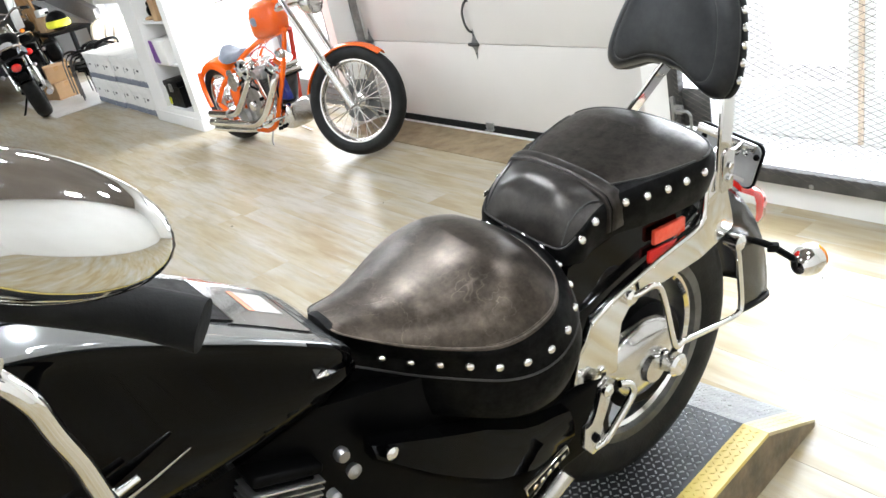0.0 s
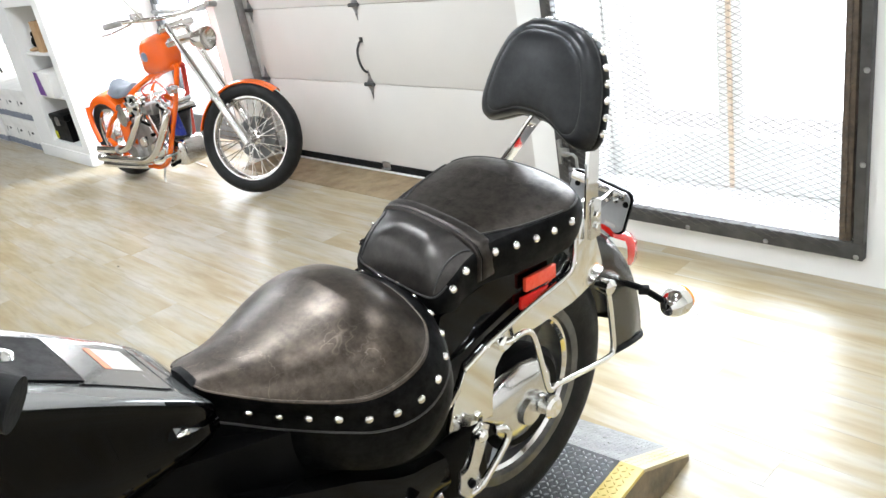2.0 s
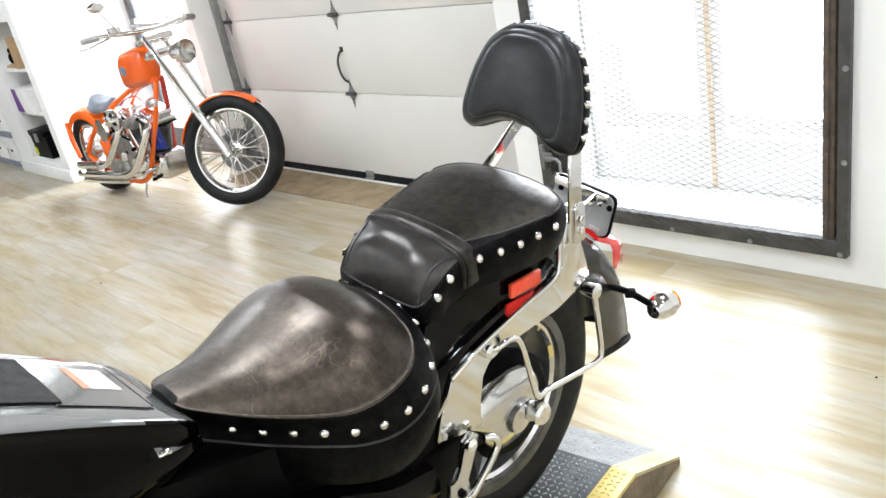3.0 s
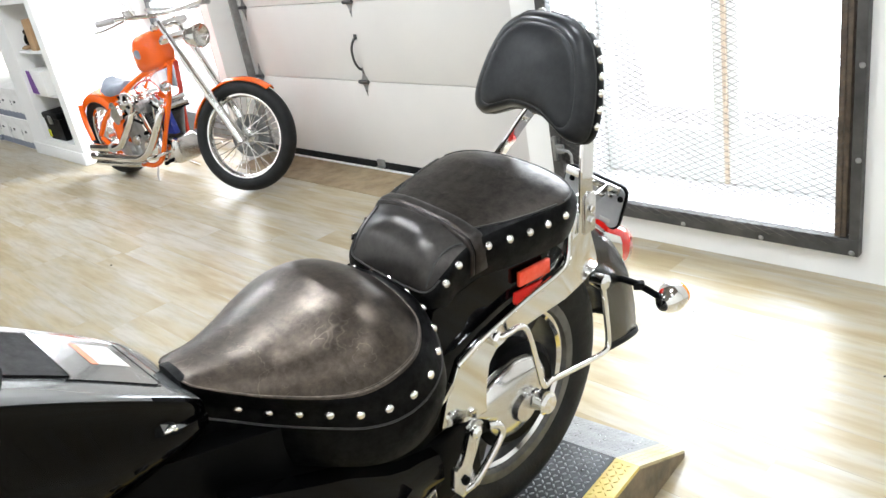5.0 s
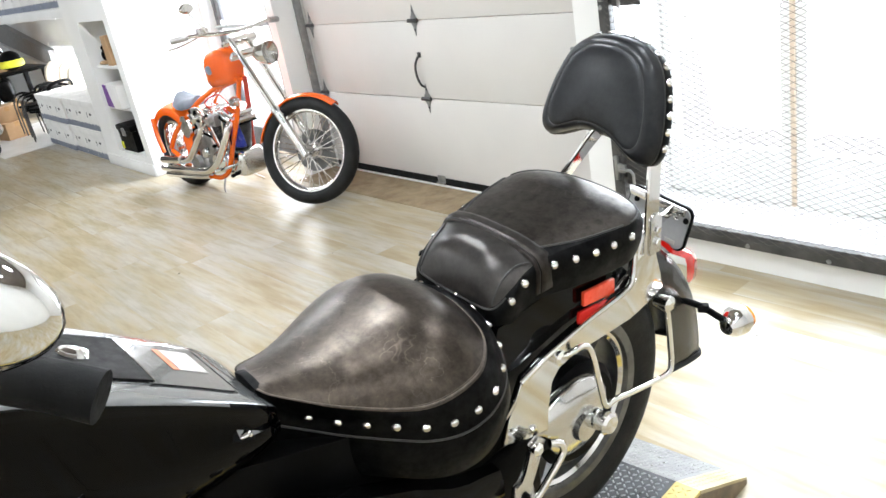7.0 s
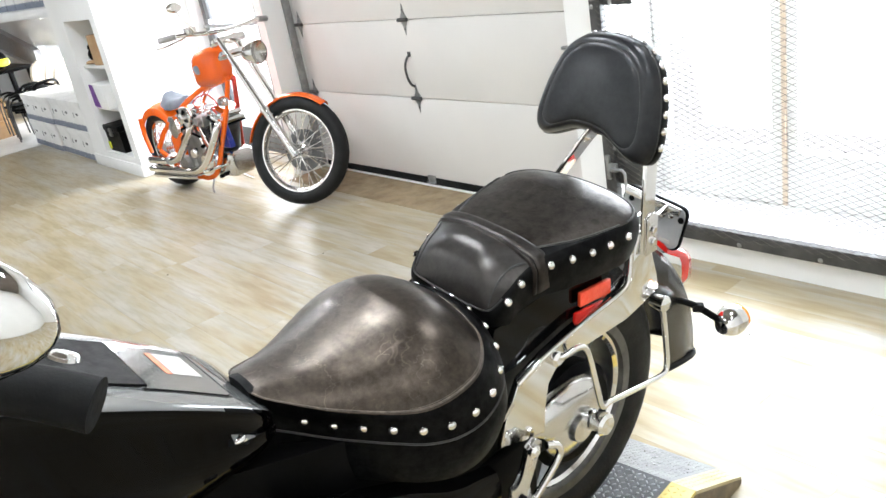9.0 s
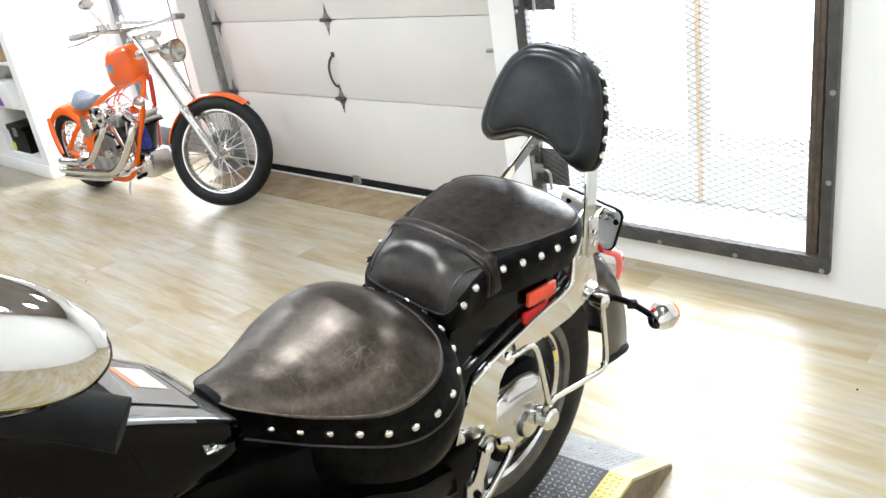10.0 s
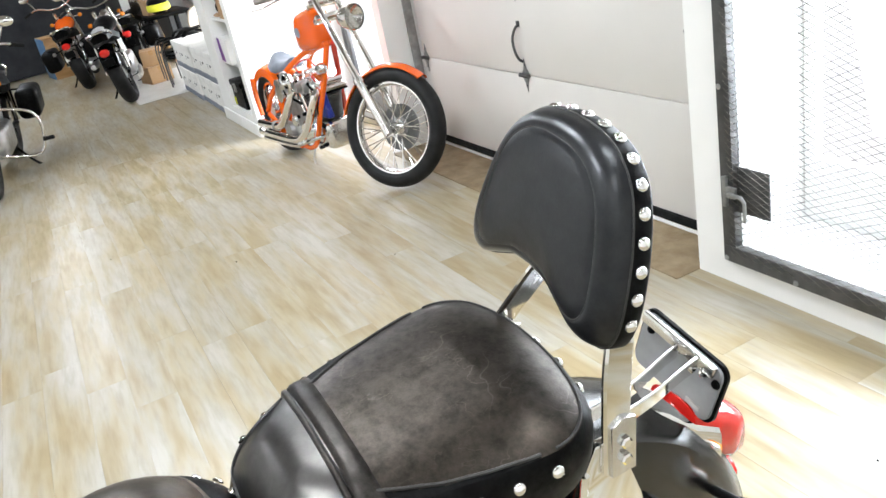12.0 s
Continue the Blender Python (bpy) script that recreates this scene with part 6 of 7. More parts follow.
for y, z in ((0.74, 0.18), (0.74, 0.33), (0.94, 0.36), (1.05, 0.33), (1.06, 0.19), (0.80, 0.16)):
    part("engine_bolt", moved(lathe([(0, -0.016), (0.011, -0.016), (0.013, -0.010), (0.013, 0.01), (0, 0.01)], 10), Matrix.Translation((-0.108, y, z))), "black_satin", chop)
part("oil_line", tube([(-0.10, 1.22, 0.34), (-0.15, 1.12, 0.42), (-0.14, 1.02, 0.46), (-0.10, 0.96, 0.42)], 0.009, 8), "black_rubber", chop, "black oil hose")
part("oil_line", tube([(-0.10, 0.72, 0.30), (-0.13, 0.67, 0.42), (-0.10, 0.68, 0.52)], 0.007, 8), "black_rubber", chop, "black oil hose")

# ---- bookcase contents ----
cap = thing("cap_and_figure", "small black helmet figure on a tan cap", "ornament", pose(-4.90, -0.44, 0.885))
part("cap_brim", moved(ellipsoid(0.075, 0.06, 0.018), Matrix.Translation((0, 0, 0.018))), "carton", cap, "tan cap")
part("figure_body", moved(ellipsoid(0.032, 0.03, 0.045), Matrix.Translation((0.01, 0, 0.075))), "black_satin", cap)
part("figure_head", moved(ellipsoid(0.022, 0.022, 0.024), Matrix.Translation((0.015, 0, 0.135))), "black_satin", cap)
board = thing("wooden_block", "upright brown wooden block on the shelf", "block", pose(-4.68, -0.40, 0.885))
part("block", box(-0.06, 0.06, -0.09, 0.05, 0, 0.24, 0.004), "carton", board)
pb = thing("product_box", "white carton with a purple printed panel", "carton", pose(-4.79, -0.455, 0.535, 0, 0, -4))
part("carton", box(-0.21, 0.20, -0.07, 0.12, 0, 0.195, 0.003), "box_white", pb)
part("purple_panel", plate([(-0.21, 0.005), (-0.02, 0.005), (-0.07, 0.10), (-0.10, 0.19), (-0.21, 0.19)], "y", -0.073, 0.002, 0), "purple", pb, "purple curved print")
part("purple_side", box(-0.2125, -0.2105, -0.06, 0.11, 0.005, 0.19), "purple", pb)
toolbox = thing("tool_case", "black plastic tool case on the bottom shelf", "tool case", pose(-4.81, -0.41, 0.15))
part("case_body", loft([[(x * (1 - 0.08 * t), y * (1 - 0.05 * t), z) for x, y in ((-0.17, -0.10), (0.17, -0.10), (0.17, 0.10), (-0.17, 0.10))] for t, z in ((1, 0.0), (0.4, 0.02), (0, 0.16), (0, 0.18))]), "black_satin", toolbox)
part("case_lid", box(-0.18, 0.18, -0.11, 0.11, 0.18, 0.23, 0.012, 3), "black_satin", toolbox, "ribbed black lid")
part("latch", box(-0.03, 0.03, -0.12, -0.105, 0.14, 0.21, 0.004), "dull_alloy", toolbox)
part("yellow_tag", box(-0.165, -0.12, -0.106, -0.099, 0.02, 0.08, 0.001), "hi_vis", toolbox, "yellow sticker")


# ---- file boxes, stacked in the nook ----
def file_box():
    b = thing("file_box", "white cardboard file box with a wavy blue-grey band", "box", group="stacked file boxes")
    part("box_body", box(-0.158, 0.158, -0.19, 0.19, 0.0, 0.24, 0.003), "box_white", b)
    part("lid", box(-0.163, 0.163, -0.196, 0.196, 0.215, 0.275, 0.004), "box_white", b, "white lift-off lid")
    top = [(-0.158, 0.050), (-0.12, 0.066), (-0.07, 0.052), (-0.02, 0.066), (0.03, 0.054), (0.08, 0.068), (0.12, 0.054), (0.158, 0.064)]
    part("band", plate([(-0.158, 0.006), (0.158, 0.006), *top[::-1]], "y", -0.1925, 0.002, 0), "box_band", b, "wavy blue-grey printed band")
    part("end_band", box(0.1585, 0.1605, -0.19, 0.19, 0.006, 0.058), "box_band", b)
    part("grip_hole", plate([(0.03 * math.cos(a) + 0.0, 0.155 + 0.012 * math.sin(a)) for a in [2 * math.pi * k / 12 for k in range(12)]], "y", -0.1915, 0.001, 0), "black_satin", b, "dark oval grip hole")
    part("print_bar", box(-0.11, -0.098, -0.192, -0.1905, 0.12, 0.17), "ink", b)
    return b


fb = file_box()
fb.matrix_world = pose(-5.60, -0.33, 0.0)
for k in range(6):
    for tier in range(2):
        if (k, tier) != (0, 0):
            copy_thing(fb, pose(-5.60 - 0.335 * k, -0.33 + 0.006 * ((k * 7 + tier * 3) % 3), 0.277 * tier, 0, 0, ((k * 5 + tier * 2) % 5 - 2) * 0.5))
for k in range(7):
    copy_thing(fb, pose(-5.60 - 0.335 * k, -0.30, 1.382, 0, 0, (k % 3 - 1) * 0.6))
beam = part("loft_beam", box(-7.86, -5.362, -0.54, 0.41, 1.30, 1.38, 0.004), "trim")
tagged(beam, label="white painted storage shelf over the nook", category="shelf", kind="structure")
post = part("post", box(-9.90, -9.80, -0.62, -0.52, 0.0, CEIL, 0.004), "trim")
tagged(post, label="white painted square post of the storage nook", category="post", kind="structure")
WX0, WX1, WZ0, WZ1 = -9.85, -7.0, 0.28, 0.92
tagged(part("nook_partition", join(box(XL, WX0, 0.42, 0.55, 0, CEIL), box(WX1, -5.26, 0.42, 0.55, 0, CEIL), box(WX0, WX1, 0.42, 0.55, 0, WZ0), box(WX0, WX1, 0.42, 0.55, WZ1, CEIL)), "wall"), label="white wall of the nook with a low window", category="wall", kind="structure")
nw = thing("window_1", "bright low window at the back of the storage nook", "window", kind="structure")
part("window_frame", join(box(WX0, WX0 + 0.05, 0.43, 0.48, WZ0, WZ1, 0.003), box(WX1 - 0.05, WX1, 0.43, 0.48, WZ0, WZ1, 0.003), box(WX0 + 0.05, WX1 - 0.05, 0.43, 0.48, WZ0, WZ0 + 0.05, 0.003), box(WX0 + 0.05, WX1 - 0.05, 0.43, 0.48, WZ1 - 0.05, WZ1, 0.003)), "trim", nw)
p = part("pane", box(WX0 + 0.05, WX1 - 0.05, 0.452, 0.457, WZ0 + 0.05, WZ1 - 0.05), "glass", nw)
p.visible_shadow = False
stringer = part("sloping_beam", loft([[(x, y, z) for y, z in ((0.30, z0 - 0.09), (0.40, z0 - 0.09), (0.40, z0), (0.30, z0))] for x, z0 in ((-13.1, 1.08), (-9.95, 0.64))]), "trim")
tagged(stringer, label="white sloping stair stringer in the nook", category="beam", kind="structure")
slab = part("sloping_panel", loft([[(x, y, z) for y, z in ((0.33, z0), (0.41, z0), (0.41, z1), (0.33, z1))] for x, z0, z1 in ((-12.2, 0.975, 1.30), (-9.62, 0.612, 0.83))]), "plate_grey")
tagged(slab, label="grey sloping panel above the stringer", category="panel", kind="structure")
for x, y in ((-7.80, 0.06), (-7.45, 0.10)):
    spot = thing("spot_lamp", "small lit spot lamp under the white storage shelf", "lamp", pose(x, y, 1.30), group="spot lamps in the nook")
    part("spot_body", moved(lathe([(0.0, 0.0), (0.026, 0.0), (0.030, -0.05), (0.026, -0.055)], 16), Matrix.Rotation(radians(-90), 4, "Y")), "trim", spot)
    part("bulb", moved(lathe([(0.026, -0.052), (0.0, -0.058)], 16), Matrix.Rotation(radians(-90), 4, "Y")), "lamp", spot, "glowing bulb")
    area("spot_light", (x, y, 1.225), (x - 0.5, y, 0.0), 0.06, 0.06, 9, (1.0, 0.97, 0.92))


# ---- stacking chairs, cartons and clutter in the nook ----
def chair():
    c = thing("stacking_chair", "black stacking chair with grey metal tube legs", "chair", group="stacked chairs")
    part("seat", loft([[(x, y, 0.40 + 0.02 * math.cos(3 * x) + dz) for x, y in ((-0.20, -0.22), (0.20, -0.22), (0.20, 0.16), (-0.20, 0.16))] for dz in (0, 0.03)]), "black_satin", c, "black seat pad")
    for s in (1, -1):
        part("leg", tube([(s * 0.22, -0.26, 0.0), (s * 0.22, -0.265, 0.36), (s * 0.22, -0.24, 0.52), (s * 0.22, -0.14, 0.62), (s * 0.22, 0.06, 0.655), (s * 0.215, 0.26, 0.62), (s * 0.20, 0.36, 0.52)], 0.011, 8, 5), "steel", c, "grey metal leg and arm tube")
        part("leg", tube([(s * 0.20, 0.22, 0.0), (s * 0.20, 0.18, 0.42)], 0.011, 8), "steel", c)
        part("arm_pad", tube([(s * 0.22, -0.12, 0.640), (s * 0.22, 0.05, 0.668), (s * 0.217, 0.20, 0.648)], 0.017, 8, 4), "black_satin", c, "black arm pad")
    part("backrest", tube([(-0.19, 0.30, 0.52), (-0.17, 0.34, 0.70), (0.0, 0.36, 0.74), (0.17, 0.34, 0.70), (0.19, 0.30, 0.52)], 0.024, 10, 6, flat=0.6), "black_satin", c, "black curved backrest")
    return c


ch = chair()
ch.matrix_world = pose(-7.68, -0.33, 0.0, 0, 0, -68) @ Matrix.Scale(0.84, 4)
for x, y, z, r in ((-7.76, -0.345, 0.02, -68), (-7.84, -0.36, 0.04, -69), (-7.92, -0.375, 0.06, -67), (-8.00, -0.39, 0.08, -68)):
    copy_thing(ch, pose(x, y, z, 0, 0, r) @ Matrix.Scale(0.84, 4))


def beige_chair():
    c = thing("upholstered_chair", "beige upholstered chair with a rounded back, in the nook", "chair", group="beige chairs in the nook")
    part("backrest", moved(plate([(-0.19, 0.0), (-0.20, 0.16), (-0.17, 0.27), (-0.09, 0.32), (0.0, 0.335), (0.09, 0.32), (0.17, 0.27), (0.20, 0.16), (0.19, 0.0)], "y", -0.025, 0.05, 0.012), Matrix.Translation((0, 0.20, 0.42)) @ Matrix.Rotation(radians(-9), 4, "X")), "beige_cloth", c, "beige padded back")
    part("seat", box(-0.21, 0.21, -0.20, 0.20, 0.38, 0.43, 0.018, 3), "beige_cloth", c, "beige padded seat")
    for x in (-0.18, 0.18):
        for y in (-0.17, 0.18):
            part("leg", tube([(x, y, 0.0), (x, y, 0.39)], 0.012, 8), "steel", c, "dark metal leg")
    return c


bc = beige_chair()
bc.matrix_world = pose(-7.95, 0.06, 0.0, 0, 0, -72) @ Matrix.Scale(1.02, 4)
for x, y, r in ((-8.38, 0.08, -70), (-8.80, 0.06, -75)):
    copy_thing(bc, pose(x, y, 0.0, 0, 0, r) @ Matrix.Scale(1.02, 4))


def carton(x, y, z, sx, sy, sz, rz, label):
    c = thing("carton", label, "carton", pose(x, y, z, 0, 0, rz), group="brown cartons")
    part("carton_body", box(-sx / 2, sx / 2, -sy / 2, sy / 2, 0, sz, 0.004), "carton", c)
    part("tape", box(-sx / 2 - 0.001, sx / 2 + 0.001, -0.025, 0.025, sz - 0.05, sz + 0.001), "wood", c, "brown packing tape")
    for s in (1, -1):
        part("flap", moved(box(0, sx / 2 - 0.004, -sy / 2 + 0.004, sy / 2 - 0.004, 0, 0.004), Matrix.Translation((s * 0.002, 0, sz + 0.0005)) @ Matrix.Rotation(0 if s > 0 else math.pi, 4, "Z")), "carton", c)
    return c


carton(-8.62, -0.62, 0.0, 0.36, 0.28, 0.20, 12, "brown cardboard carton on the floor beside the chairs")
carton(-8.64, -0.60, 0.207, 0.32, 0.26, 0.18, -8, "brown cardboard carton stacked on another")
carton(-9.35, -0.30, 0.722, 0.30, 0.25, 0.18, 5, "brown cardboard carton on the dark bench")
bench = thing("bench", "dark work bench at the back of the nook", "bench", pose(-9.45, -0.20, 0))
part("bench_top", box(-0.55, 0.55, -0.28, 0.28, 0.68, 0.72, 0.006), "black_satin", bench)
for x in (-0.50, 0.50):
    for y in (-0.24, 0.24):
        part("leg", box(x - 0.03, x + 0.03, y - 0.03, y + 0.03, 0, 0.68, 0.004), "black_satin", bench)
hel = thing("helmet", "black and yellow helmet on the dark bench", "helmet", pose(-8.95, -0.30, 0.72))
part("shell", moved(ellipsoid(0.15, 0.13, 0.12), Matrix.Translation((0, 0, 0.13))), "black_satin", hel, "black helmet shell")
part("yellow_band", moved(lathe([(0.128, -0.04), (0.142, -0.02), (0.146, 0.02), (0.132, 0.045)], 28), Matrix.Translation((0.02, 0, 0.10)) @ Matrix.Rotation(radians(90), 4, "Y") @ Matrix.Diagonal((1, 1, 1.12, 1))), "hi_vis", hel, "bright yellow band")
cloth = thing("yellow_cloth", "crumpled yellow cloth hung on the post", "cloth", pose(-9.76, -0.66, 0.30))
part("cloth", loft([[(0.08 * math.cos(a) * (1 + 0.2 * math.sin(3 * a + k)) * w, 0.03 * math.sin(a) * w, z) for a in [2 * math.pi * i / 12 for i in range(12)]] for k, (w, z) in enumerate(((0.9, 0.0), (1.0, 0.06), (0.8, 0.14), (0.5, 0.2)))]), "hi_vis", cloth)
for x, z, h, r in ((-9.9, 0.722, 0.26, 6), (-9.62, 0.722, 0.20, -5)):
    po = thing("white_canister", "white plastic container on the dark bench", "container", pose(x, -0.24, z, 0, 0, r), group="containers on the bench")
    part("container_body", box(-0.09, 0.09, -0.07, 0.07, 0, h, 0.02, 3), "box_white", po)
    part("cap", moved(lathe([(0, 0), (0.025, 0), (0.025, 0.03), (0, 0.03)], 14), Matrix.Translation((0, 0, h)) @ Matrix.Rotation(radians(-90), 4, "Y")), "black_satin", po)

# far end of the room
sheet = part("dark_curtain", loft([[(-12.6 + 0.03 * math.sin(9 * t), -2.75 + 2.2 * t, z) for t in [k / 24 for k in range(25)]] + [(-12.64 + 0.03 * math.sin(9 * t), -2.75 + 2.2 * t, z) for t in [k / 24 for k in range(24, -1, -1)]] for z in (0.02, 1.2, 2.4)]), "dark_wall")
tagged(sheet, label="dark curtain hung across the far end", category="curtain")
cab = thing("wooden_cabinet", "orange-brown wooden cabinet with a blue side", "cabinet", pose(-11.7, -1.45, 0, 0, 0, 8))
part("cabinet_body", box(-0.25, 0.25, -0.24, 0.24, 0, 0.58, 0.006), "wood", cab)
part("top", box(-0.27, 0.27, -0.26, 0.26, 0.58, 0.605, 0.004), "wood", cab)
part("blue_side", box(-0.24, 0.26, -0.262, -0.242, 0.01, 0.60, 0.003), "blue_panel", cab, "blue side board")
for x, r in ((-10.6, 5), (-10.25, -3)):
    pl = thing("plywood_sheet", "tall brown plywood sheet leaning on the wall", "plywood", pose(x, -0.12, 0, 9, 0, r), group="leaning plywood")
    part("sheet", box(-0.25, 0.25, -0.012, 0.012, 0.0, 1.7, 0.002), "wood", pl)


# ---- other motorcycles further down the room ----
def street_bike(label, m, paint, fender_paint, seat_mat="black_satin", bags=False, guard=False, shield=False):
    b = thing("motorcycle", label, "motorcycle", m, group="motorcycles down the room")
    A, F = Vector((0, 0, 0.315)), Vector((0, -1.50, 0.31))
    w = part("rear_wheel", moved(tyre(0.315, 0.16, 0.21), Matrix.Translation(A)), "tyre", b)
    part("rim", moved(rim_ring(0.212, 0.11), Matrix.Translation(A)), "brushed", w)
    part("hub", moved(join(lathe([(0, -0.06), (0.06, -0.06), (0.06, 0.06), (0, 0.06)], 20), *[moved(box(-0.015, 0.015, -0.014, 0.014, 0.03, 0.2, 0.004), Matrix.Rotation(2 * math.pi * k / 6, 4, "X")) for k in range(6)]), Matrix.Translation(A)), "dull_alloy", w)
    w = part("front_wheel", moved(tyre(0.31, 0.12, 0.22), Matrix.Translation(F)), "tyre", b)
    part("rim", moved(rim_ring(0.222, 0.08), Matrix.Translation(F)), "brushed", w)
    part("hub", moved(join(lathe([(0, -0.05), (0.05, -0.05), (0.05, 0.05), (0, 0.05)], 20), *[moved(box(-0.012, 0.012, -0.012, 0.012, 0.03, 0.21, 0.004), Matrix.Rotation(2 * math.pi * k / 6, 4, "X")) for k in range(6)]), Matrix.Translation(F)), "dull_alloy", w)
    part("rear_fender", moved(fender(lambda t: 0.335, lambda t: 0.095, 20, 125, 16, drop=0.05), Matrix.Translation(A)), fender_paint, b)
    part("front_fender", moved(fender(lambda t: 0.328, lambda t: 0.075, 30, 150, 16, drop=0.05), Matrix.Translation(F)), fender_paint, b)
    rows = []
    for y, h, z0, z1 in ((-1.12, 0.05, 0.76, 0.84), (-1.05, 0.11, 0.72, 0.885), (-0.9, 0.14, 0.70, 0.895), (-0.75, 0.13, 0.70, 0.865), (-0.6, 0.09, 0.70, 0.80), (-0.52, 0.05, 0.70, 0.77)):
        rows.append([(h * math.cos(a), y, (z0 + z1) / 2 + (z1 - z0) / 2 * math.sin(a)) for a in [2 * math.pi * k / 18 for k in range(18)]])
    part("fuel_tank", loft(rows), paint, b, "painted fuel tank", 60)
    part("seat", loft([[(x * h, y, z + (0.03 if abs(x) < 0.6 else 0.0)) for x in (-1, -0.85, -0.4, 0, 0.4, 0.85, 1)] + [(x * h * 0.9, y, z - 0.06) for x in (1, 0.85, 0.4, 0, -0.4, -0.85, -1)] for y, h, z in ((-0.56, 0.08, 0.73), (-0.45, 0.15, 0.70), (-0.28, 0.17, 0.70), (-0.15, 0.13, 0.76), (0.05, 0.12, 0.77), (0.16, 0.09, 0.76))]), "black_satin", b, "", 60)
    if seat_mat == "grey_seat":
        part("pillion_pad", moved(ellipsoid(0.075, 0.17, 0.03, 20, 12), Matrix.Translation((0, -0.03, 0.80)) @ Matrix.Rotation(radians(-8), 4, "X")), "plate_grey", b, "pale grey pillion pad")
    engine = part("engine", box(-0.13, 0.13, -1.05, -0.5, 0.2, 0.45, 0.05, 3), "dull_alloy", b, "dull alloy crankcase")
    for y, t in ((-0.65, -20), (-0.88, 22)):
        ring = [(0.09, 0.0)]
        for k in range(9):
            ring += [(0.09, 0.02 * k), (0.09, 0.02 * k + 0.009), (0.066, 0.02 * k + 0.010), (0.066, 0.02 * k + 0.0195)]
        part("cylinder", moved(lathe([(0.0, 0.0), *ring, (0.0, 0.18)], 14), Matrix.Translation((0, y, 0.44)) @ Matrix.Rotation(radians(t), 4, "X") @ Matrix.Rotation(radians(-90), 4, "Y")), "dull_alloy", engine, "finned cylinder")
    for s in (1, -1):
        part("fork_leg", tube([(s * 0.09, -1.16, 0.95), (s * 0.09, -1.50, 0.31)], 0.023, 12, bend=False), "chrome", b)
        part("handlebar", tube([(0, -1.14, 1.0), (s * 0.12, -1.13, 1.02), (s * 0.26, -1.05, 1.08), (s * 0.40, -0.92, 1.04)], 0.012, 10, 5), "chrome", b)
        part("grip", tube([(s * 0.33, -0.985, 1.063), (s * 0.41, -0.91, 1.038)], 0.018, 10, bend=False), "black_rubber", b)
        part("mirror", join(tube([(s * 0.26, -1.05, 1.08), (s * 0.32, -1.05, 1.22)], 0.006, 8, bend=False), moved(ellipsoid(0.065, 0.015, 0.04), Matrix.Translation((s * 0.34, -1.05, 1.24)))), "chrome", b, "chrome mirror")
        part("shock", tube([(s * 0.12, -0.02, 0.35), (s * 0.12, -0.16, 0.64)], 0.022, 10, bend=False), "chrome", b)
        sg = part("turn_signal", moved(ellipsoid(0.024, 0.030, 0.022), Matrix.Translation((s * 0.17, 0.28, 0.56))), "dull_alloy", b, "small metal turn signal")
        part("stalk", tube([(s * 0.05, 0.26, 0.58), (s * 0.15, 0.275, 0.565)], 0.008, 8, bend=False), "black_satin", sg)
        sg = part("turn_signal", moved(ellipsoid(0.03, 0.026, 0.026), Matrix.Translation((s * 0.20, -1.28, 0.82))), "amber", b, "amber turn signal")
        part("stalk", tube([(s * 0.08, -1.24, 0.83), (s * 0.18, -1.28, 0.82)], 0.008, 8, bend=False), "chrome", sg)
        if s < 0:
            part("exhaust", tube([(s * 0.14, -0.8, 0.24), (s * 0.16, -0.4, 0.20), (s * 0.15, 0.0, 0.22), (s * 0.15, 0.16, 0.24)], (0.026, 0.034), 14, 5), "dull_alloy", b, "dull metal silencer")
        part("swing_arm", tube([(s * 0.10, 0.0, 0.315), (s * 0.10, -0.5, 0.36)], 0.02, 10, bend=False), "black_satin", b)
        if bags:
            part("saddlebag", box(s * 0.25 - 0.09, s * 0.25 + 0.09, -0.25, 0.28, 0.36, 0.62, 0.05, 3), "leather", b, "black leather saddlebag")
    if guard:
        part("engine_guard", tube([(-0.06, -1.12, 0.24), (-0.34, -1.10, 0.22), (-0.40, -1.10, 0.40), (-0.34, -1.10, 0.56), (-0.06, -1.14, 0.62), (0.06, -1.14, 0.62), (0.34, -1.10, 0.56), (0.40, -1.10, 0.40), (0.34, -1.10, 0.22), (0.06, -1.12, 0.24)], 0.0115, 10, 5), "chrome", b, "chrome engine guard loop")
        part("highway_peg", tube([(0.39, -1.12, 0.33), (0.47, -1.14, 0.34)], 0.016, 10, bend=False), "black_rubber", b)
    if shield:
        part("windscreen", loft([[(x, -1.22 - 0.06 * (1 - abs(x) / 0.3) + dy - 0.18 * (z - 1.0) * -1, z) for x in (-0.26, -0.15, 0, 0.15, 0.26)] + [(x, -1.216 - 0.06 * (1 - abs(x) / 0.3) + dy - 0.18 * (z - 1.0) * -1, z) for x in (0.26, 0.15, 0, -0.15, -0.26)] for z, dy in ((0.98, 0), (1.15, 0.0), (1.35, 0.0))]), "glass", b, "clear windscreen")
    hd = part("headlight", moved(lathe([(0, -0.1), (0.06, -0.08), (0.085, -0.02), (0.085, 0.02)], 24), Matrix.Translation((0, -1.32, 0.86)) @ Matrix.Rotation(radians(-90), 4, "Z")), "chrome", b, "round chrome headlight")
    part("lens", moved(lathe([(0.082, 0.02), (0.05, 0.034), (0.0, 0.038)], 24), Matrix.Translation((0, -1.32, 0.86)) @ Matrix.Rotation(radians(-90), 4, "Z")), "box_white", hd)
    part("tail_light", moved(ellipsoid(0.052, 0.035, 0.042, 18, 10), Matrix.Translation((0, 0.325, 0.60))), "red_lens", b, "red tail light")
    part("plate_holder", moved(box(-0.06, 0.06, -0.004, 0.004, -0.04, 0.04, 0.003), Matrix.Translation((0, 0.355, 0.50))), "black_satin", b)
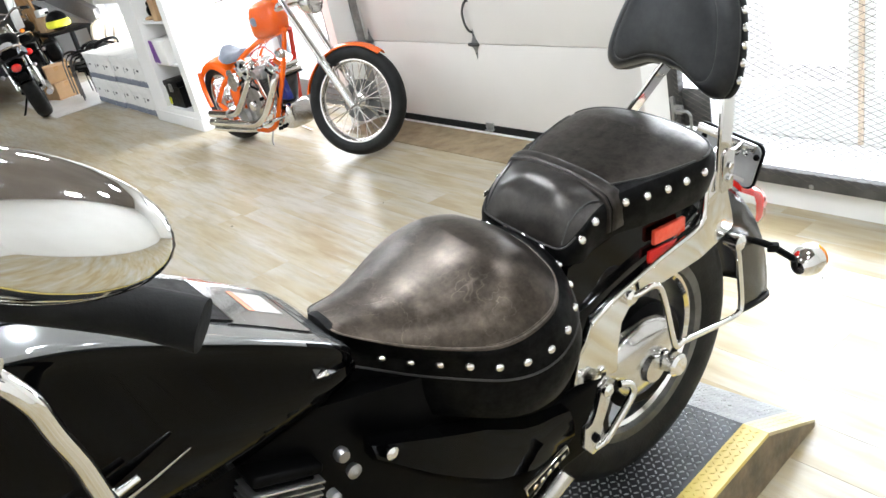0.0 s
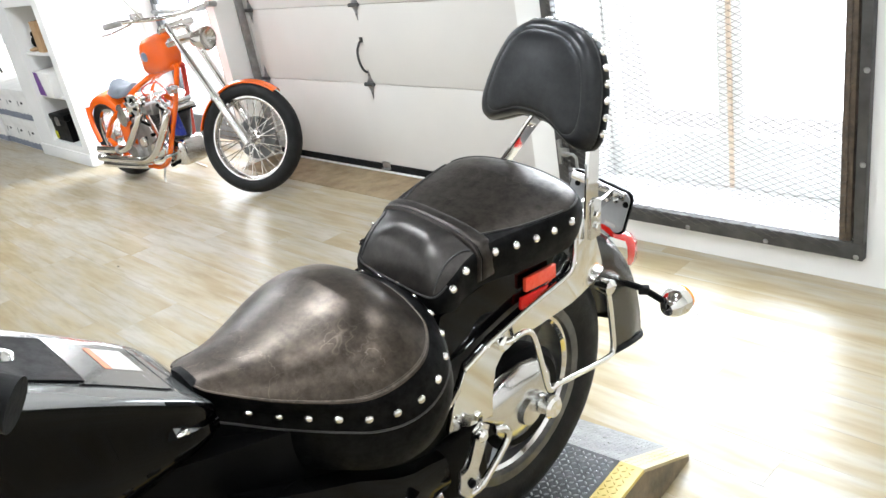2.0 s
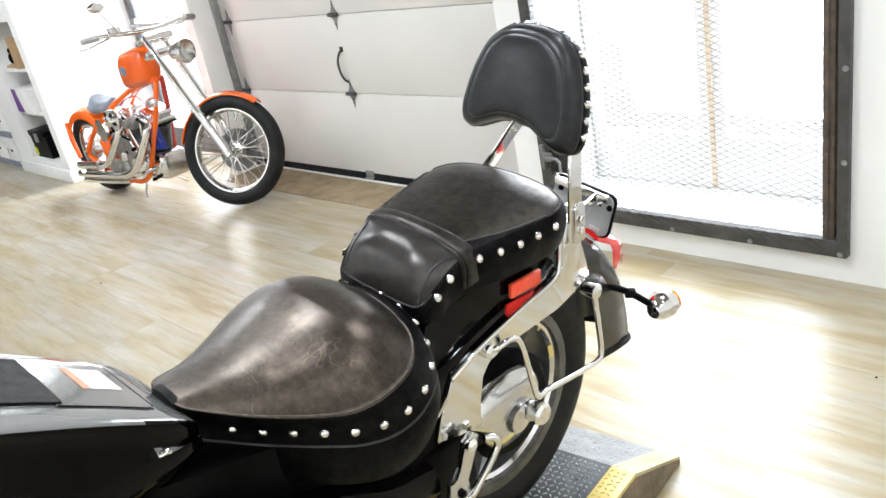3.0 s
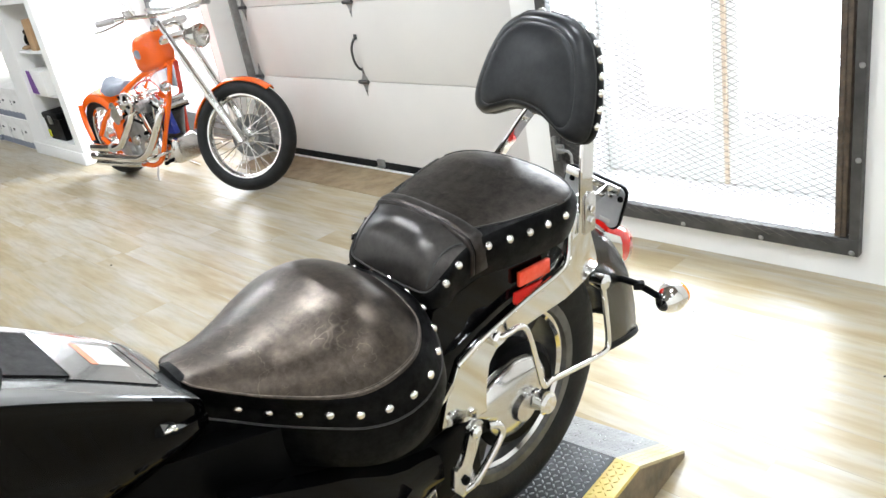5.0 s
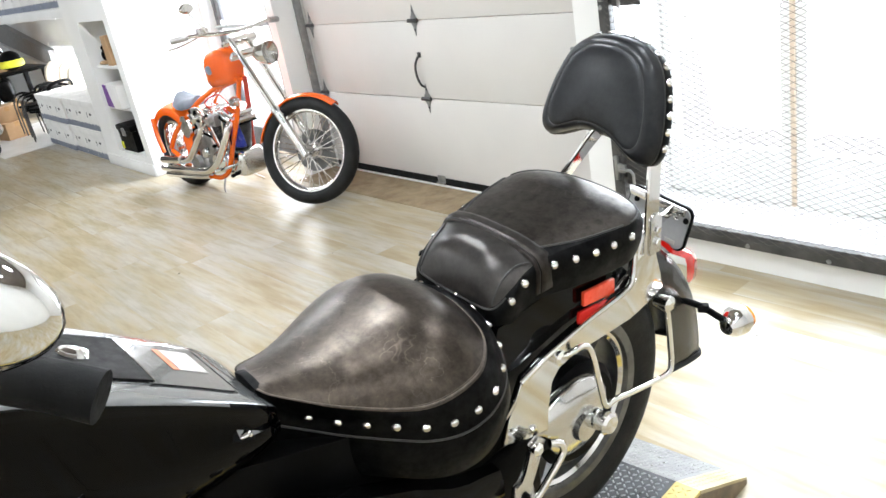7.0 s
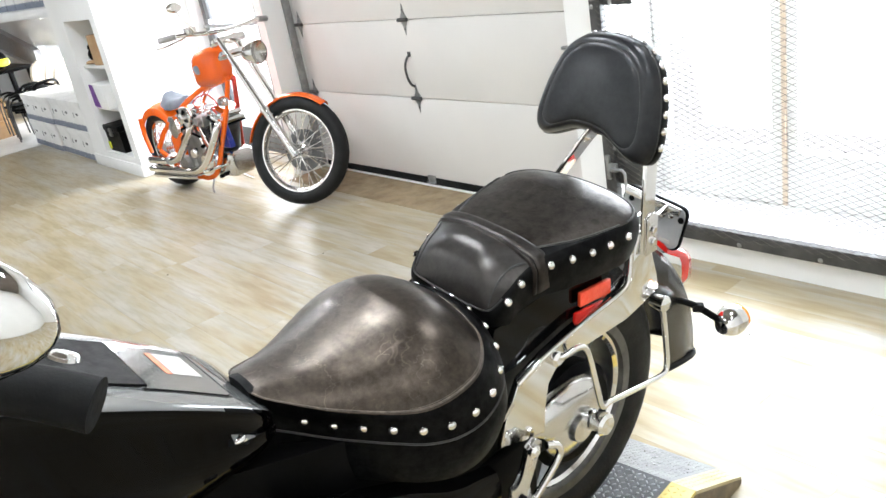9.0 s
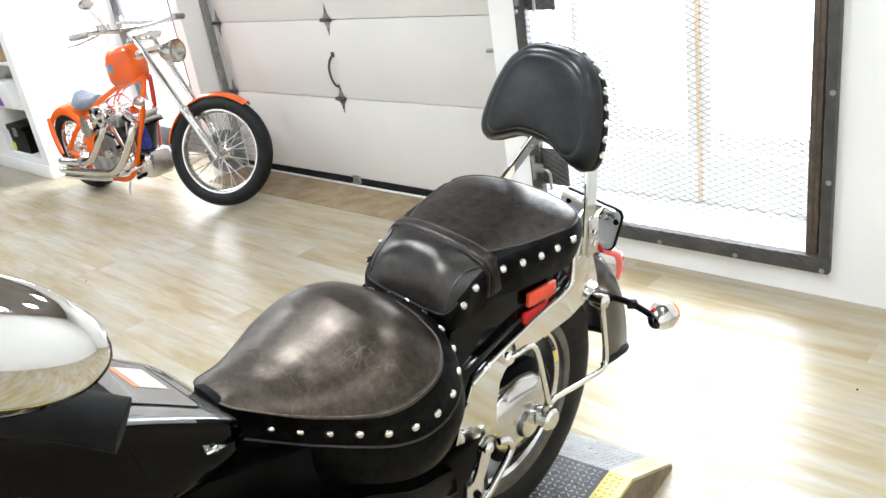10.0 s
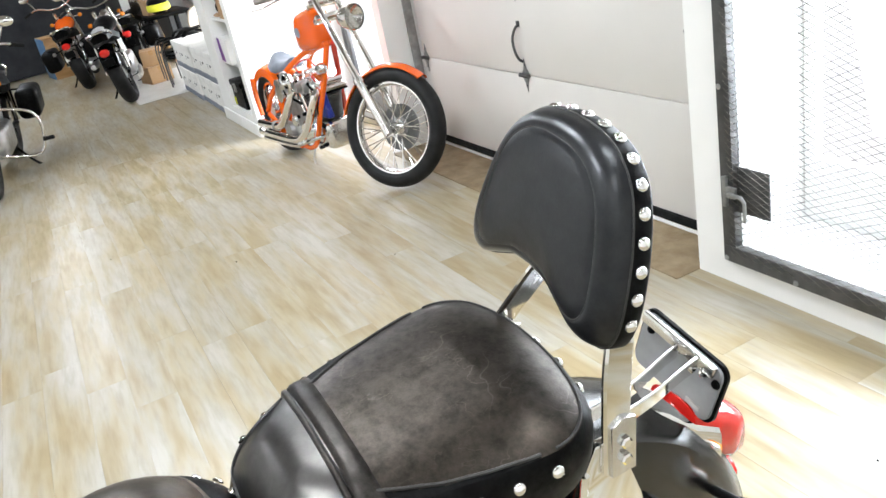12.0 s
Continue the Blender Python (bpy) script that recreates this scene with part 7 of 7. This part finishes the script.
    part("grab_rail", tube([(-0.11, -0.05, 0.72), (-0.12, 0.12, 0.78), (-0.08, 0.24, 0.80), (0.08, 0.24, 0.80), (0.12, 0.12, 0.78), (0.11, -0.05, 0.72)], 0.011, 8, 5), "chrome", b, "chrome grab rail")
    part("side_stand", tube([(0.12, -0.62, 0.20), (0.22, -0.56, 0.06), (0.27, -0.52, 0.008)], 0.011, 8), "black_satin", b)
    return b


street_bike("black street motorcycle with a red tail light and grey pillion pad", pose(-7.57, -1.06, 0.008, 0, 9, -101), "black_satin", "black_paint", "grey_seat")
street_bike("orange and chrome street motorcycle beside the black one", pose(-9.50, -1.33, 0.008, 0, 9, -98), "orange", "chrome", shield=True, bags=True)
street_bike("dark motorcycle with black bags parked by the cartons", pose(-9.15, -0.62, 0.006, 0, 7, -104), "black_satin", "black_satin", bags=True)
street_bike("silver and black touring motorcycle with saddlebags and engine guard", pose(-6.30, -2.33, 0.006, 0, 6, 84), "black_paint", "black_paint", bags=True, guard=True, shield=True)

# ---- ceiling lamps ----
for x, y in ((1.58, -0.80), (1.28, -2.45), (0.20, -1.65), (-1.9, -1.5), (-3.6, -1.8), (-5.8, -4.0), (-7.4, -2.4), (-9.6, -2.4), (-11.4, -2.6), (0.6, -3.6), (1.5, -4.4), (-1.6, -4.4), (2.5, -3.2), (3.1, -2.3), (2.7, -1.5)):
    lamp = thing("ceiling_lamp", "small round recessed ceiling lamp, lit", "ceiling lamp", pose(x, y, CEIL), group="recessed ceiling lamps")
    part("trim_ring", moved(lathe([(0.06, 0.0), (0.085, 0.0), (0.085, 0.012), (0.06, 0.012), (0.06, 0.0)], 28), Matrix.Rotation(radians(90), 4, "Y")), "trim", lamp)
    part("bulb", moved(lathe([(0.058, 0.002), (0.04, 0.012), (0.0, 0.016)], 20), Matrix.Rotation(radians(90), 4, "Y")), "lamp", lamp, "glowing bulb")
    area("lamp_light", (x, y, CEIL - 0.035), (x, y, 0), 0.26 if 0 < x < 2 else 0.2, 0.26 if 0 < x < 2 else 0.2, 12 if y < -3.1 and x > 0 or x > 2.2 else 30 if y < -1 and x > 0 else 40 if y < -3.2 else 18 if x > 0 else 44 if x > -5 else 62 if x > -7 else 40, (0.91, 0.96, 1.0))

# ---- specks of dirt on the floor ----
for x, y, r in ((-1.91, -1.36, 0.006), (-0.62, -1.02, 0.004), (-2.6, -1.9, 0.004), (0.9, -0.42, 0.004), (1.9, -0.75, 0.004), (1.55, -0.5, 0.005), (-1.3, -0.75, 0.004)):
    speck = part("dirt_speck", moved(ellipsoid(r, r * 0.7, r * 0.4, 10, 6), Matrix.Translation((x, y, 0.0004 + r * 0.3)) @ Matrix.Rotation(x * 3, 4, "Z")), "black_rubber")
    tagged(speck, label="small dark speck of dirt on the plank floor", category="dirt", group="dirt specks on the floor")

# ---- floor planks, nearest ones singly ----
PW, PL = 0.152, 1.22
rng = random.Random(4)
plank_bm = box(0, PL - 0.0005, 0, PW - 0.0005, -0.004, 0.0, 0.0002, 1)
plank_me = finish(plank_bm, "plank", "plank")
far_v, far_f = [], []
y = YS
while y < 0.21:
    x = XL - rng.random() * PL
    while x < XR:
        x0, x1 = max(x, XL), min(x + PL, XR)
        if x1 - x0 > PL - 0.001 and -5.2 < x < 2.6 and y > -3.2:
            o = new("plank", plank_me)
            o.parent = fl
            o.matrix_basis = Matrix.Translation((x, y, rng.uniform(-0.0001, 0.0001)))
        elif x1 - x0 > 0.01:
            n0 = len(far_v)
            for z in (0.0, -0.004):
                far_v += [(x0, y, z), (x1 - 0.0015, y, z), (x1 - 0.0015, y + PW - 0.0015, z), (x0, y + PW - 0.0015, z)]
            far_f.append((n0, n0 + 1, n0 + 2, n0 + 3))
            for k in range(4):
                n1 = (k + 1) % 4
                far_f.append((n0 + k, n0 + 4 + k, n0 + 4 + n1, n0 + n1))
        x += PL
    y += PW
fm = bpy.data.meshes.new("far_planks")
fm.from_pydata(far_v, [], far_f)
fm.materials.append(M["plank"])
fp = new("far_planks", fm)
fp.parent = fl
tagged(fp, kind="stuff")
